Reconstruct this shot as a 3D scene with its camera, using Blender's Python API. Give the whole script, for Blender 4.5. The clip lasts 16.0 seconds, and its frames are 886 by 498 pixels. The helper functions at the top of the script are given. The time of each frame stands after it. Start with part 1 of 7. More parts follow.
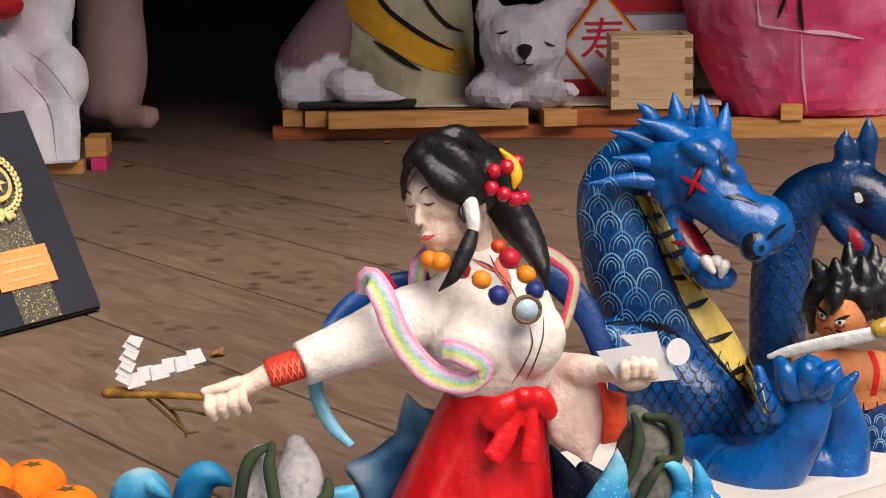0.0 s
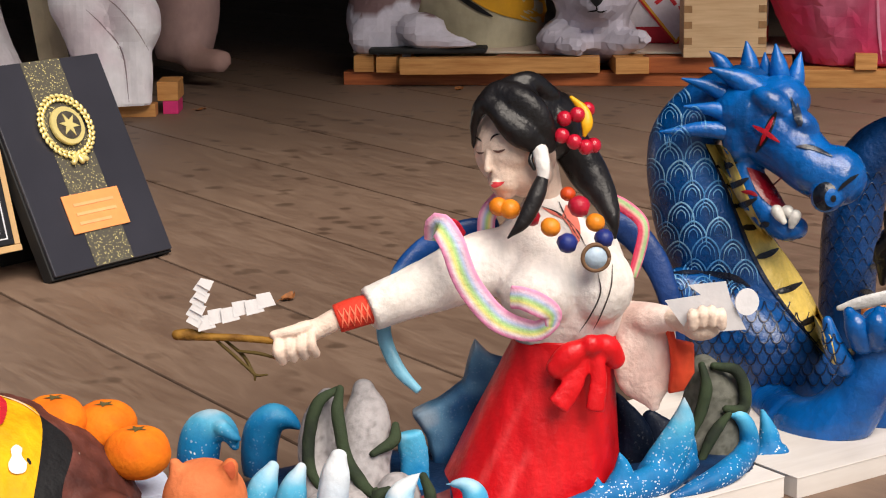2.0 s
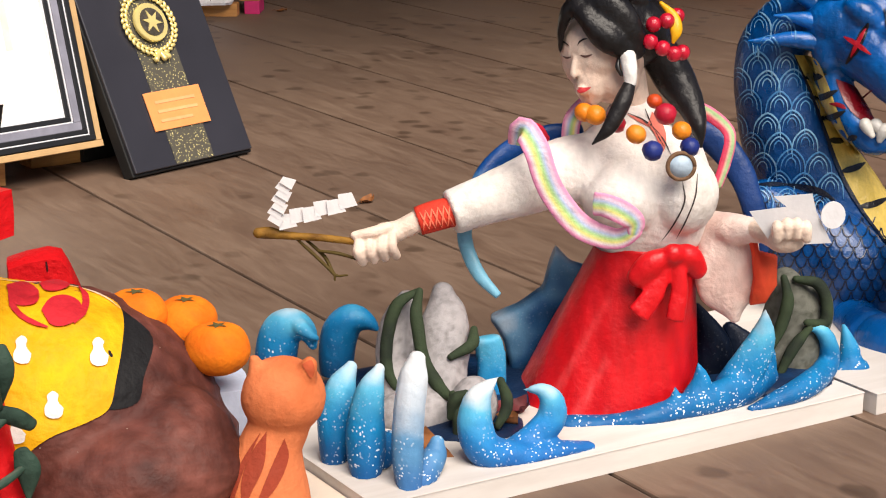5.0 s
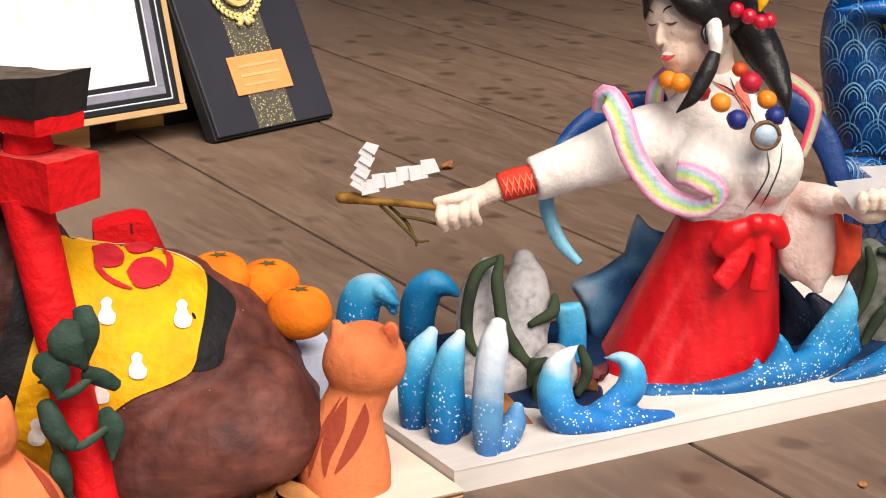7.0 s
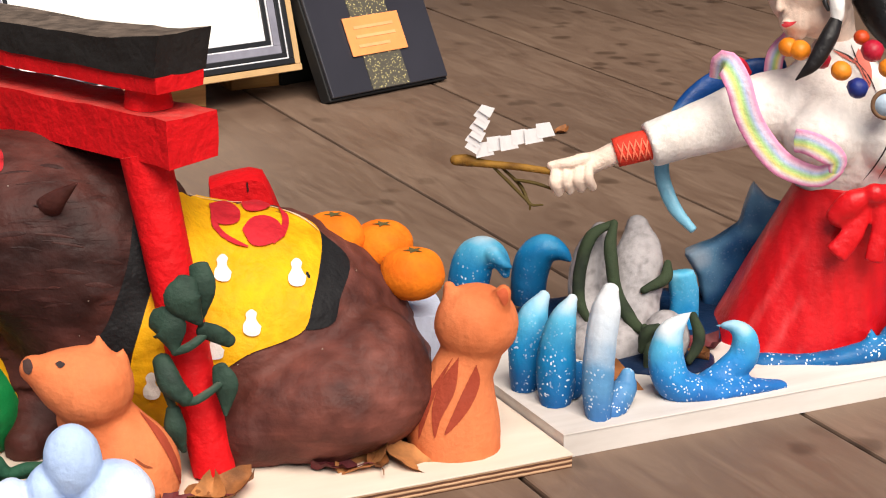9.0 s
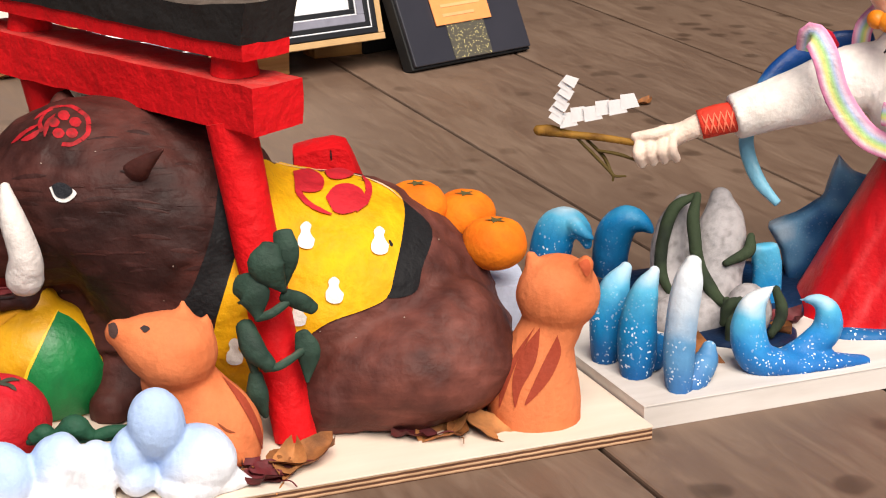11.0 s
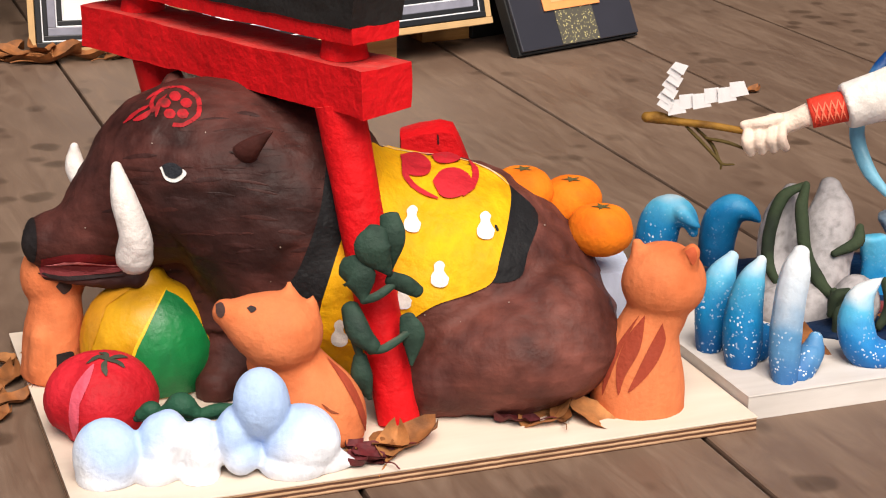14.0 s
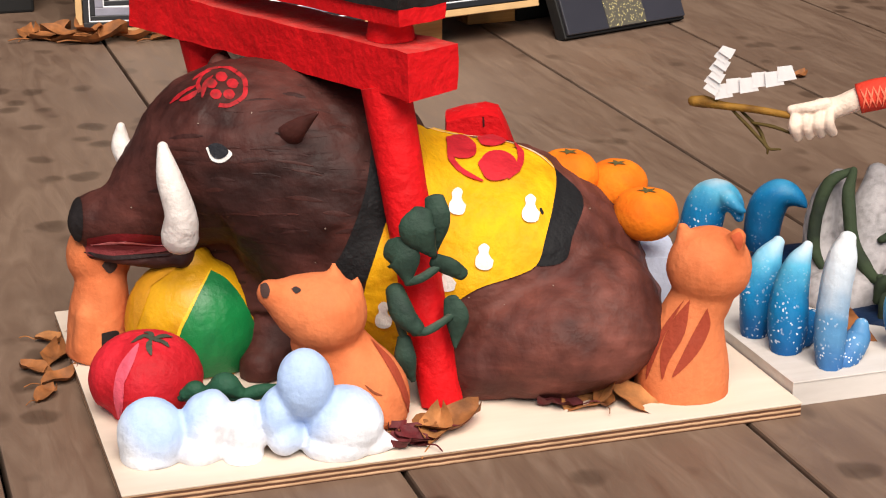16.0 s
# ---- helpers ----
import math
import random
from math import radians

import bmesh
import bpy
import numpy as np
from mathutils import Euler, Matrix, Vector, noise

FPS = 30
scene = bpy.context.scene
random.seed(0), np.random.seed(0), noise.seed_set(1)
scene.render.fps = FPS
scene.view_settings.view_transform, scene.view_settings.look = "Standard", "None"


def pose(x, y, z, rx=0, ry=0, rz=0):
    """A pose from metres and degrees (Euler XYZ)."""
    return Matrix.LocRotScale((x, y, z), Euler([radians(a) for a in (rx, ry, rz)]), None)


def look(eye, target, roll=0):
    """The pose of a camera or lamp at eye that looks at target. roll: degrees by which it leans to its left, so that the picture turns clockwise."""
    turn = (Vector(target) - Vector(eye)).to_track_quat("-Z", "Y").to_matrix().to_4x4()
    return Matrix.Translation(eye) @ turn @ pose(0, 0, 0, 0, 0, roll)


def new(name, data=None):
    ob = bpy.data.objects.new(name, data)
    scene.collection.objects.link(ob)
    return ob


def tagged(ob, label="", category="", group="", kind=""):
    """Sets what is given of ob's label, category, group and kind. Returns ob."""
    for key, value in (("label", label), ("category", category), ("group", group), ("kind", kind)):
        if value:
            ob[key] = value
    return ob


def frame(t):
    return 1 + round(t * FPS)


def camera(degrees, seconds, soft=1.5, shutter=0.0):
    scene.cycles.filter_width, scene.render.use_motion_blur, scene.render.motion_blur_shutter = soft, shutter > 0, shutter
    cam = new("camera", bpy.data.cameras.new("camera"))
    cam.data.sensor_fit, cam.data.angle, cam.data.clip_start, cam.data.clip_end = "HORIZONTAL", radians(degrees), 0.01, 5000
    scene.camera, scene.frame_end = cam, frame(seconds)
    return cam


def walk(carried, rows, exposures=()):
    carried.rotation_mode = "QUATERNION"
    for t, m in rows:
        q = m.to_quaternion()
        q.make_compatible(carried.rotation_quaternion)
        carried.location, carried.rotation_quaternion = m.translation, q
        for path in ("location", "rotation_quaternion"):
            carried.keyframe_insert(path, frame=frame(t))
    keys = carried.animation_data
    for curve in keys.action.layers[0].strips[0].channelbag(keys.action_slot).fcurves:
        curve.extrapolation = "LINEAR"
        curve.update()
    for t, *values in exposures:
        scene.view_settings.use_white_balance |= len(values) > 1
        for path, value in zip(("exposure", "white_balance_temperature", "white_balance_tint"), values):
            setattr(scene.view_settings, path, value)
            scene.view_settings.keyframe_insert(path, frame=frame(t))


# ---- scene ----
cam = camera(26.73, 16.0, soft=1.1)
# seconds, place in metres, turn in degrees: a hand-held pan to the left and down
PATH = [
    (0.0, 0.0000, 0.0000, 0.6730, 79.456, 1.098, -36.086),
    (0.5, -0.0012, 0.0001, 0.6731, 79.231, 1.037, -35.882),
    (1.0, -0.0022, -0.0012, 0.6735, 78.813, 0.976, -34.926),
    (1.5, -0.0020, -0.0008, 0.6735, 78.393, 0.975, -34.285),
    (2.0, -0.0017, -0.0023, 0.6737, 77.851, 0.851, -33.873),
    (2.5, -0.0007, -0.0007, 0.6720, 77.273, 0.752, -33.561),
    (3.0, 0.0001, 0.0011, 0.6711, 76.760, 0.632, -33.351),
    (5.5, -0.0048, 0.0100, 0.6669, 74.655, -0.088, -30.708),
    (6.0, -0.0050, 0.0091, 0.6668, 74.282, 0.012, -30.124),
    (6.5, -0.0056, 0.0093, 0.6675, 74.048, -0.013, -29.499),
    (7.0, -0.0079, 0.0101, 0.6674, 74.026, -0.118, -28.832),
    (7.5, -0.0095, 0.0098, 0.6668, 73.794, 0.011, -27.814),
    (8.0, -0.0104, 0.0104, 0.6668, 73.508, -0.163, -26.693),
    (8.5, -0.0111, 0.0122, 0.6672, 73.132, -0.194, -26.055),
    (9.0, -0.0128, 0.0116, 0.6670, 72.899, -0.274, -25.328),
    (11.5, -0.0170, 0.0114, 0.6674, 71.725, -0.187, -22.242),
    (12.0, -0.0176, 0.0102, 0.6678, 71.576, -0.198, -21.662),
    (12.5, -0.0196, 0.0112, 0.6681, 71.741, -0.310, -21.093),
    (13.0, -0.0197, 0.0112, 0.6680, 71.760, -0.237, -20.489),
    (13.5, -0.0197, 0.0106, 0.6678, 71.642, -0.167, -19.883),
    (14.0, -0.0204, 0.0115, 0.6676, 71.488, -0.177, -19.542),
    (14.5, -0.0202, 0.0128, 0.6678, 71.329, -0.227, -19.180),
    (15.0, -0.0217, 0.0132, 0.6679, 71.184, -0.256, -18.944),
    (15.5, -0.0216, 0.0130, 0.6676, 71.075, -0.294, -18.543),
    (16.0, -0.0217, 0.0133, 0.6670, 70.950, -0.238, -18.142),
]
walk(cam, [(t, pose(x, y, z, rx, ry, rz)) for t, x, y, z, rx, ry, rz in PATH], [(0.0, 0.14), (3.0, 0.19), (5.5, 0.26), (16.0, 0.24)])

# ---- daylight from the open front of the hall ----
world = bpy.data.worlds.new("sky")
scene.world = world
world.use_nodes = True
wn = world.node_tree
sky = wn.nodes.new("ShaderNodeTexSky")
sky.sky_type, sky.sun_disc = "NISHITA", False
sky.sun_elevation, sky.sun_rotation = radians(51), radians(186)
wn.nodes["Background"].inputs["Strength"].default_value = 0.06
wn.links.new(sky.outputs[0], wn.nodes["Background"].inputs["Color"])
sun = new("sun", bpy.data.lights.new("sun", "SUN"))
sun.data.energy, sun.data.angle, sun.data.color = 5.0, radians(46), (1.0, 0.9, 0.79)
sun.matrix_world = look((0, 0, 5), (0.35, 3.3, 0.75))


# ---- materials ----
def c(r, g, b):
    """A linear colour from everyday 0 to 255 values."""
    return tuple((v / 255 / 12.92 if v < 10.3 else ((v / 255 + 0.055) / 1.055) ** 2.4) for v in (r, g, b))


def nodes(name, rough, metal=0.0):
    m = bpy.data.materials.new(name)
    m.use_nodes = True
    t = m.node_tree
    b = t.nodes["Principled BSDF"]
    b.inputs["Roughness"].default_value, b.inputs["Metallic"].default_value = rough, metal
    return m, t, b


def add(t, kind, **inputs):
    n = t.nodes.new(kind)
    for k, v in inputs.items():
        n.inputs[k.replace("_", " ")].default_value = v
    return n


def ramp(t, source, stops):
    n = t.nodes.new("ShaderNodeValToRGB")
    e = n.color_ramp.elements
    while len(e) < len(stops):
        e.new(0.5)
    for el, (p, col) in zip(e, stops):
        el.position, el.color = p, (*col, 1) if len(col) == 3 else col
    t.links.new(source, n.inputs[0])
    return n


def mix(t, a, b, fac, kind="MIX"):
    n = t.nodes.new("ShaderNodeMix")
    n.data_type, n.blend_type = "RGBA", kind
    for sock, v in ((n.inputs[6], a), (n.inputs[7], b), (n.inputs[0], fac)):
        if isinstance(v, bpy.types.NodeSocket):
            t.links.new(v, sock)
        else:
            sock.default_value = (*v, 1) if isinstance(v, tuple) else v
    return n.outputs[2]


def bump(t, b, source, strength, distance):
    n = add(t, "ShaderNodeBump", Strength=strength, Distance=distance)
    t.links.new(source, n.inputs["Height"])
    t.links.new(n.outputs[0], b.inputs["Normal"])


def coords(t, scale=(1, 1, 1)):
    n = t.nodes.new("ShaderNodeTexCoord")
    m = add(t, "ShaderNodeMapping", Scale=scale)
    t.links.new(n.outputs["Object"], m.inputs[0])
    return m.outputs[0]


def tex(t, vec, scale, detail=4.0, rough=0.55, kind="ShaderNodeTexNoise"):
    n = add(t, kind, Scale=scale)
    if kind == "ShaderNodeTexNoise":
        n.inputs["Detail"].default_value, n.inputs["Roughness"].default_value = detail, rough
    t.links.new(vec, n.inputs["Vector"])
    return n.outputs[0]


def painted(name, rough, streak=0.18, relief=0.5, fine=160.0, coat=0.0, specks=False, along=(1, 1, 0.35), gloss=0.25):
    """Hand-brushed paint: the coat colours are stored per point, the brush marks and lumps are procedural."""
    m, t, b = nodes(name, rough)
    a = t.nodes.new("ShaderNodeAttribute")
    a.attribute_name = "paint"
    v = coords(t)
    low, high = tex(t, v, 22), tex(t, coords(t, along), fine)
    r1 = ramp(t, low, [(0.3, (1 - streak,) * 3), (0.7, (1 + streak * 0.4,) * 3)])
    r2 = ramp(t, high, [(0.25, (1 - streak * 0.8,) * 3), (0.75, (1.0,) * 3)])
    col = mix(t, mix(t, a.outputs["Color"], r1.outputs[0], 1.0, "MULTIPLY"), r2.outputs[0], 1.0, "MULTIPLY")
    if specks:
        n = t.nodes.new("ShaderNodeTexVoronoi")
        n.inputs["Scale"].default_value = 250.0
        w = add(t, "ShaderNodeTexNoise", Scale=60.0)
        t.links.new(v, w.inputs["Vector"])
        t.links.new(mix(t, v, w.outputs["Color"], 0.012), n.inputs["Vector"])
        dots = ramp(t, n.outputs["Distance"], [(0.0, (1, 1, 1)), (0.23, (1, 1, 1)), (0.29, (0, 0, 0))])
        gate = ramp(t, tex(t, v, 45, 2), [(0.42, (0, 0, 0)), (0.6, (1, 1, 1))])
        f1 = mix(t, dots.outputs[0], gate.outputs[0], 1.0, "MULTIPLY")
        f2 = t.nodes.new("ShaderNodeMath")
        f2.operation = "MULTIPLY"
        t.links.new(f1, f2.inputs[0])
        t.links.new(a.outputs["Alpha"], f2.inputs[1])
        col = mix(t, col, (0.8, 0.84, 0.88), f2.outputs[0])
    t.links.new(col, b.inputs["Base Color"])
    rr = ramp(t, low, [(0.3, (max(0.05, rough - 0.1),) * 3), (0.7, (min(1, rough + 0.12),) * 3)])
    t.links.new(rr.outputs[0], b.inputs["Roughness"])
    b.inputs["Specular IOR Level"].default_value = gloss
    b.inputs["Coat Weight"].default_value, b.inputs["Coat Roughness"].default_value = coat, 0.15
    # fine grain over hand-pressed dents
    dents = t.nodes.new("ShaderNodeMath")
    dents.operation = "MULTIPLY_ADD"
    t.links.new(tex(t, v, 38, 3, 0.6), dents.inputs[0])
    dents.inputs[1].default_value = 1.3
    t.links.new(tex(t, v, fine * 0.8, 5), dents.inputs[2])
    bump(t, b, dents.outputs[0], min(1.0, relief), 0.0021)
    return m


def dusty(m, amount):
    """Grey dust that has settled on upward faces."""
    t = m.node_tree
    b = t.nodes["Principled BSDF"]
    g = t.nodes.new("ShaderNodeNewGeometry")
    x = t.nodes.new("ShaderNodeSeparateXYZ")
    t.links.new(g.outputs["Normal"], x.inputs[0])
    k = ramp(t, x.outputs[2], [(0.72, (0, 0, 0)), (0.97, (amount,) * 3)])
    n = ramp(t, tex(t, coords(t), 60), [(0.35, (0.4,) * 3), (0.65, (1, 1, 1))])
    f = mix(t, k.outputs[0], n.outputs[0], 1.0, "MULTIPLY")
    old = b.inputs["Base Color"].links[0].from_socket
    t.links.new(mix(t, old, c(150, 132, 118), f), b.inputs["Base Color"])
    return m


MATTE = painted("matte_paint", 0.68, relief=0.85, streak=0.2)
TORII = dusty(painted("dusty_red_paint", 0.66, streak=0.16, relief=1.0, fine=120), 0.28)
CAP = dusty(painted("sooty_black_paint", 0.6, streak=0.3, relief=1.2, fine=90), 0.55)
BRISTLE = painted("brushed_brown_paint", 0.6, streak=0.5, relief=0.75, fine=110, along=(0.2, 0.5, 1.0), gloss=0.22)
CLAY = painted("clay_paint", 0.85, streak=0.14, relief=0.5, fine=240)
SATIN = painted("satin_paint", 0.45, streak=0.16, relief=0.55, coat=0.05, gloss=0.38)
GLOSS = painted("gloss_paint", 0.3, streak=0.3, relief=0.75, coat=0.25, gloss=0.4)
LOCKS = painted("lacquered_hair", 0.36, streak=0.4, relief=0.7, fine=110, gloss=0.3)
WAVE = painted("wave_paint", 0.5, streak=0.14, relief=0.45, specks=True)
PAPER = painted("stretched_paper", 0.8, streak=0.1, relief=0.35, fine=70)


def plain(name, col, rough, metal=0.0, var=0.12, scale=40.0, relief=0.0):
    m, t, b = nodes(name, rough, metal)
    v = coords(t)
    n = tex(t, v, scale)
    r = ramp(t, n, [(0.3, tuple(x * (1 - var) for x in col)), (0.7, tuple(min(1, x * (1 + var * 0.6)) for x in col))])
    t.links.new(r.outputs[0], b.inputs["Base Color"])
    if relief:
        bump(t, b, tex(t, v, scale * 4), relief, 0.001)
    return m


def wood(name, dark, light, along=(1, 12, 12), scale=9.0, rough=0.7, relief=0.25, per_piece=False):
    m, t, b = nodes(name, rough)
    v = coords(t, along)
    if per_piece:
        o = t.nodes.new("ShaderNodeObjectInfo")
        w = t.nodes.new("ShaderNodeVectorMath")
        s = t.nodes.new("ShaderNodeMath")
        s.operation = "MULTIPLY"
        s.inputs[1].default_value = 37.0
        t.links.new(o.outputs["Random"], s.inputs[0])
        t.links.new(v, w.inputs[0])
        t.links.new(s.outputs[0], w.inputs[1])
        v = w.outputs[0]
    g = tex(t, v, scale, 8, 0.6)
    r = ramp(t, g, [(0.28, dark), (0.72, light)])
    col = r.outputs[0]
    blot = ramp(t, tex(t, coords(t), 2.5), [(0.3, (0.78,) * 3), (0.7, (1.08,) * 3)])
    col = mix(t, col, blot.outputs[0], 1.0, "MULTIPLY")
    if per_piece:
        k = ramp(t, o.outputs["Random"], [(0.0, (0.86, 0.86, 0.86)), (1.0, (1.1, 1.08, 1.05))])
        col = mix(t, col, k.outputs[0], 1.0, "MULTIPLY")
    t.links.new(col, b.inputs["Base Color"])
    bump(t, b, g, relief, 0.001)
    return m


def floor_material():
    """Worn grey-brown boards: long grain, swirls, dark damp spots."""
    m, t, b = nodes("worn_floor_boards", 0.6)
    o = t.nodes.new("ShaderNodeObjectInfo")
    base = t.nodes.new("ShaderNodeTexCoord").outputs["Object"]
    sh = add(t, "ShaderNodeVectorMath")
    s = t.nodes.new("ShaderNodeMath")
    s.operation = "MULTIPLY"
    s.inputs[1].default_value = 53.0
    t.links.new(o.outputs["Random"], s.inputs[0])
    t.links.new(base, sh.inputs[0])
    t.links.new(s.outputs[0], sh.inputs[1])
    mp = add(t, "ShaderNodeMapping", Scale=(9, 1.6, 1))
    t.links.new(sh.outputs[0], mp.inputs[0])
    wv = add(t, "ShaderNodeTexNoise", Scale=4.0, Detail=10.0, Roughness=0.66, Distortion=1.2)
    t.links.new(mp.outputs[0], wv.inputs["Vector"])
    r = ramp(t, wv.outputs[0], [(0.25, c(95, 74, 62)), (0.5, c(111, 90, 76)), (0.75, c(128, 107, 92))])
    big = ramp(t, tex(t, sh.outputs[0], 1.7, 3), [(0.3, (0.84, 0.82, 0.8)), (0.72, (1.12, 1.12, 1.08))])
    col = mix(t, r.outputs[0], big.outputs[0], 1.0, "MULTIPLY")
    # damp spots, wide and low
    sm = add(t, "ShaderNodeMapping", Scale=(1.0, 0.9, 1))
    t.links.new(sh.outputs[0], sm.inputs[0])
    vo = add(t, "ShaderNodeTexVoronoi", Scale=15.0)
    wob = add(t, "ShaderNodeTexNoise", Scale=18.0)
    t.links.new(sm.outputs[0], wob.inputs["Vector"])
    t.links.new(mix(t, sm.outputs[0], wob.outputs["Color"], 0.03), vo.inputs["Vector"])
    dot = ramp(t, vo.outputs["Distance"], [(0.0, (1, 1, 1)), (0.2, (0.75,) * 3), (0.29, (0, 0, 0))])
    gate = ramp(t, tex(t, sh.outputs[0], 2.6, 2), [(0.42, (0, 0, 0)), (0.54, (1, 1, 1))])
    f = mix(t, dot.outputs[0], gate.outputs[0], 1.0, "MULTIPLY")
    col = mix(t, col, mix(t, col, (0.46, 0.42, 0.38), 1.0, "MULTIPLY"), f)
    t.links.new(col, b.inputs["Base Color"])
    ro = ramp(t, wv.outputs[0], [(0.3, (0.5,) * 3), (0.7, (0.68,) * 3)])
    t.links.new(ro.outputs[0], b.inputs["Roughness"])
    bump(t, b, wv.outputs[0], 0.25, 0.0015)
    return m


FLOOR = floor_material()
PLY = wood("birch_plywood_face", c(212, 194, 176), c(224, 208, 192), (1, 5, 5), 7, 0.75, 0.12)


def layered_edge():
    """Raw plywood edge: pale and dark veneers in turn, rubbed and stained."""
    m, t, b = nodes("plywood_edge_layers", 0.85)
    w = add(t, "ShaderNodeTexWave", Scale=72.0, Distortion=0.8, Detail=2.0)
    w.bands_direction = "Z"
    t.links.new(coords(t), w.inputs["Vector"])
    r = ramp(t, w.outputs[0], [(0.2, c(92, 58, 40)), (0.45, c(150, 106, 76)), (0.8, c(206, 168, 132))])
    s = ramp(t, tex(t, coords(t, (1, 1, 8)), 40), [(0.35, (0.7, 0.66, 0.62)), (0.65, (1, 1, 1))])
    t.links.new(mix(t, r.outputs[0], s.outputs[0], 1.0, "MULTIPLY"), b.inputs["Base Color"])
    bump(t, b, w.outputs[0], 0.5, 0.001)
    return m


PLY_EDGE = layered_edge()
WHITEWASH = wood("whitewashed_board", c(204, 195, 187), c(226, 219, 213), (1, 6, 6), 6, 0.7, 0.3)
PINE = wood("yellow_pine", c(176, 112, 52), c(222, 164, 96), (1, 12, 12), 7, 0.65, 0.2)
PALLET = wood("orange_stained_lumber", c(140, 66, 28), c(196, 108, 54), (1, 12, 12), 7, 0.65, 0.2)
CEDAR = wood("pale_cypress", c(198, 160, 118), c(226, 192, 150), (1, 1, 14), 7, 0.6, 0.15)
DARKWOOD = wood("old_dark_timber", c(15, 10, 8), c(32, 23, 18), (1, 1, 10), 4, 0.8, 0.3)
LACQUER = plain("black_lacquer", c(26, 26, 29), 0.45, var=0.2)
LACQUER_GREY = plain("silvered_black_frame", c(138, 137, 150), 0.35, var=0.2)
SILVER = plain("silver_line", c(232, 232, 236), 0.3, var=0.05)
BLACK = plain("matt_black", c(14, 13, 13), 0.7, var=0.2)
CARD = plain("tan_cardboard", c(196, 160, 112), 0.85, var=0.1)
SHEET = plain("white_paper", c(238, 234, 226), 0.8, var=0.03)
GOLD = plain("gold_metal", c(246, 226, 148), 0.28, 0.4, var=0.1)
ORANGE_PLATE = plain("orange_plate", c(244, 156, 92), 0.4, var=0.08)
GRAVEL = plain("pale_gravel", c(118, 112, 104), 0.95, var=0.25, scale=30, relief=0.8)
LEAF = plain("dry_leaf", c(140, 86, 42), 0.75, var=0.45, scale=60, relief=0.6)
LEAF_RED = plain("dry_maple_leaf", c(92, 22, 28), 0.7, var=0.4, scale=70, relief=0.5)

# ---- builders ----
CAM_POINT = Vector((0.0, 0.0, 0.67))  # near the camera's place; marks are cast from here to fit its view


def spline(points, per=6):
    p = np.array(points, float)
    q = np.vstack([2 * p[0] - p[1], p, 2 * p[-1] - p[-2]])
    out = []
    for i in range(1, len(q) - 2):
        for k in range(per):
            s = k / per
            out.append(0.5 * (2 * q[i] + (q[i + 1] - q[i - 1]) * s + (2 * q[i - 1] - 5 * q[i] + 4 * q[i + 1] - q[i + 2]) * s * s
                              + (3 * q[i] - q[i - 1] - 3 * q[i + 1] + q[i + 2]) * s ** 3))
    out.append(q[-2])
    return np.array(out)


def tube(points, radii, n=14, per=6, cap=(1.0, 1.0), hint=(0, 1, 0)):
    """A limb along points. radii: one number, or (across, in depth), for each point. cap: how round each end is (0: cut flat)."""
    rr = [(r, r) if isinstance(r, (int, float)) else r for r in radii]
    s = spline([(*p, *r) for p, r in zip(points, rr)], per)
    s[:, 3:] = np.maximum(s[:, 3:], 0.0003)
    path, rad = s[:, :3], s[:, 3:]
    tan = np.gradient(path, axis=0)
    tan /= np.linalg.norm(tan, axis=1)[:, None] + 1e-12
    rings = []
    for k in range(len(path)):
        h = np.array(hint, float)
        if abs(h @ tan[k]) > 0.93:
            h = np.array((0, 0, 1.0))
        side = h - (h @ tan[k]) * tan[k]
        side /= np.linalg.norm(side)
        rings.append((path[k], np.cross(tan[k], side), side, rad[k]))
    extra0, extra1 = [], []
    for a in (75, 50, 25):
        for dst, (p, x, y, r), sgn, k in ((extra0, rings[0], -1, 0), (extra1, rings[-1], 1, 1)):
            if cap[k] > 0:
                off = sgn * tan[0 if sgn < 0 else -1] * math.sin(radians(a)) * min(r) * cap[k]
                dst.append((p + off, x, y, r * math.cos(radians(a))))
    rings = extra0 + rings + extra1[::-1]
    v, f = [], []
    for p, x, y, r in rings:
        for j in range(n):
            a = 2 * math.pi * j / n
            v.append(p + x * math.cos(a) * r[0] + y * math.sin(a) * r[1])
    m = len(rings)
    for k in range(m - 1):
        for j in range(n):
            f.append((k * n + j, k * n + (j + 1) % n, (k + 1) * n + (j + 1) % n, (k + 1) * n + j))
    f.append(tuple(range(n))[::-1])
    f.append(tuple((m - 1) * n + j for j in range(n)))
    return np.array(v), f


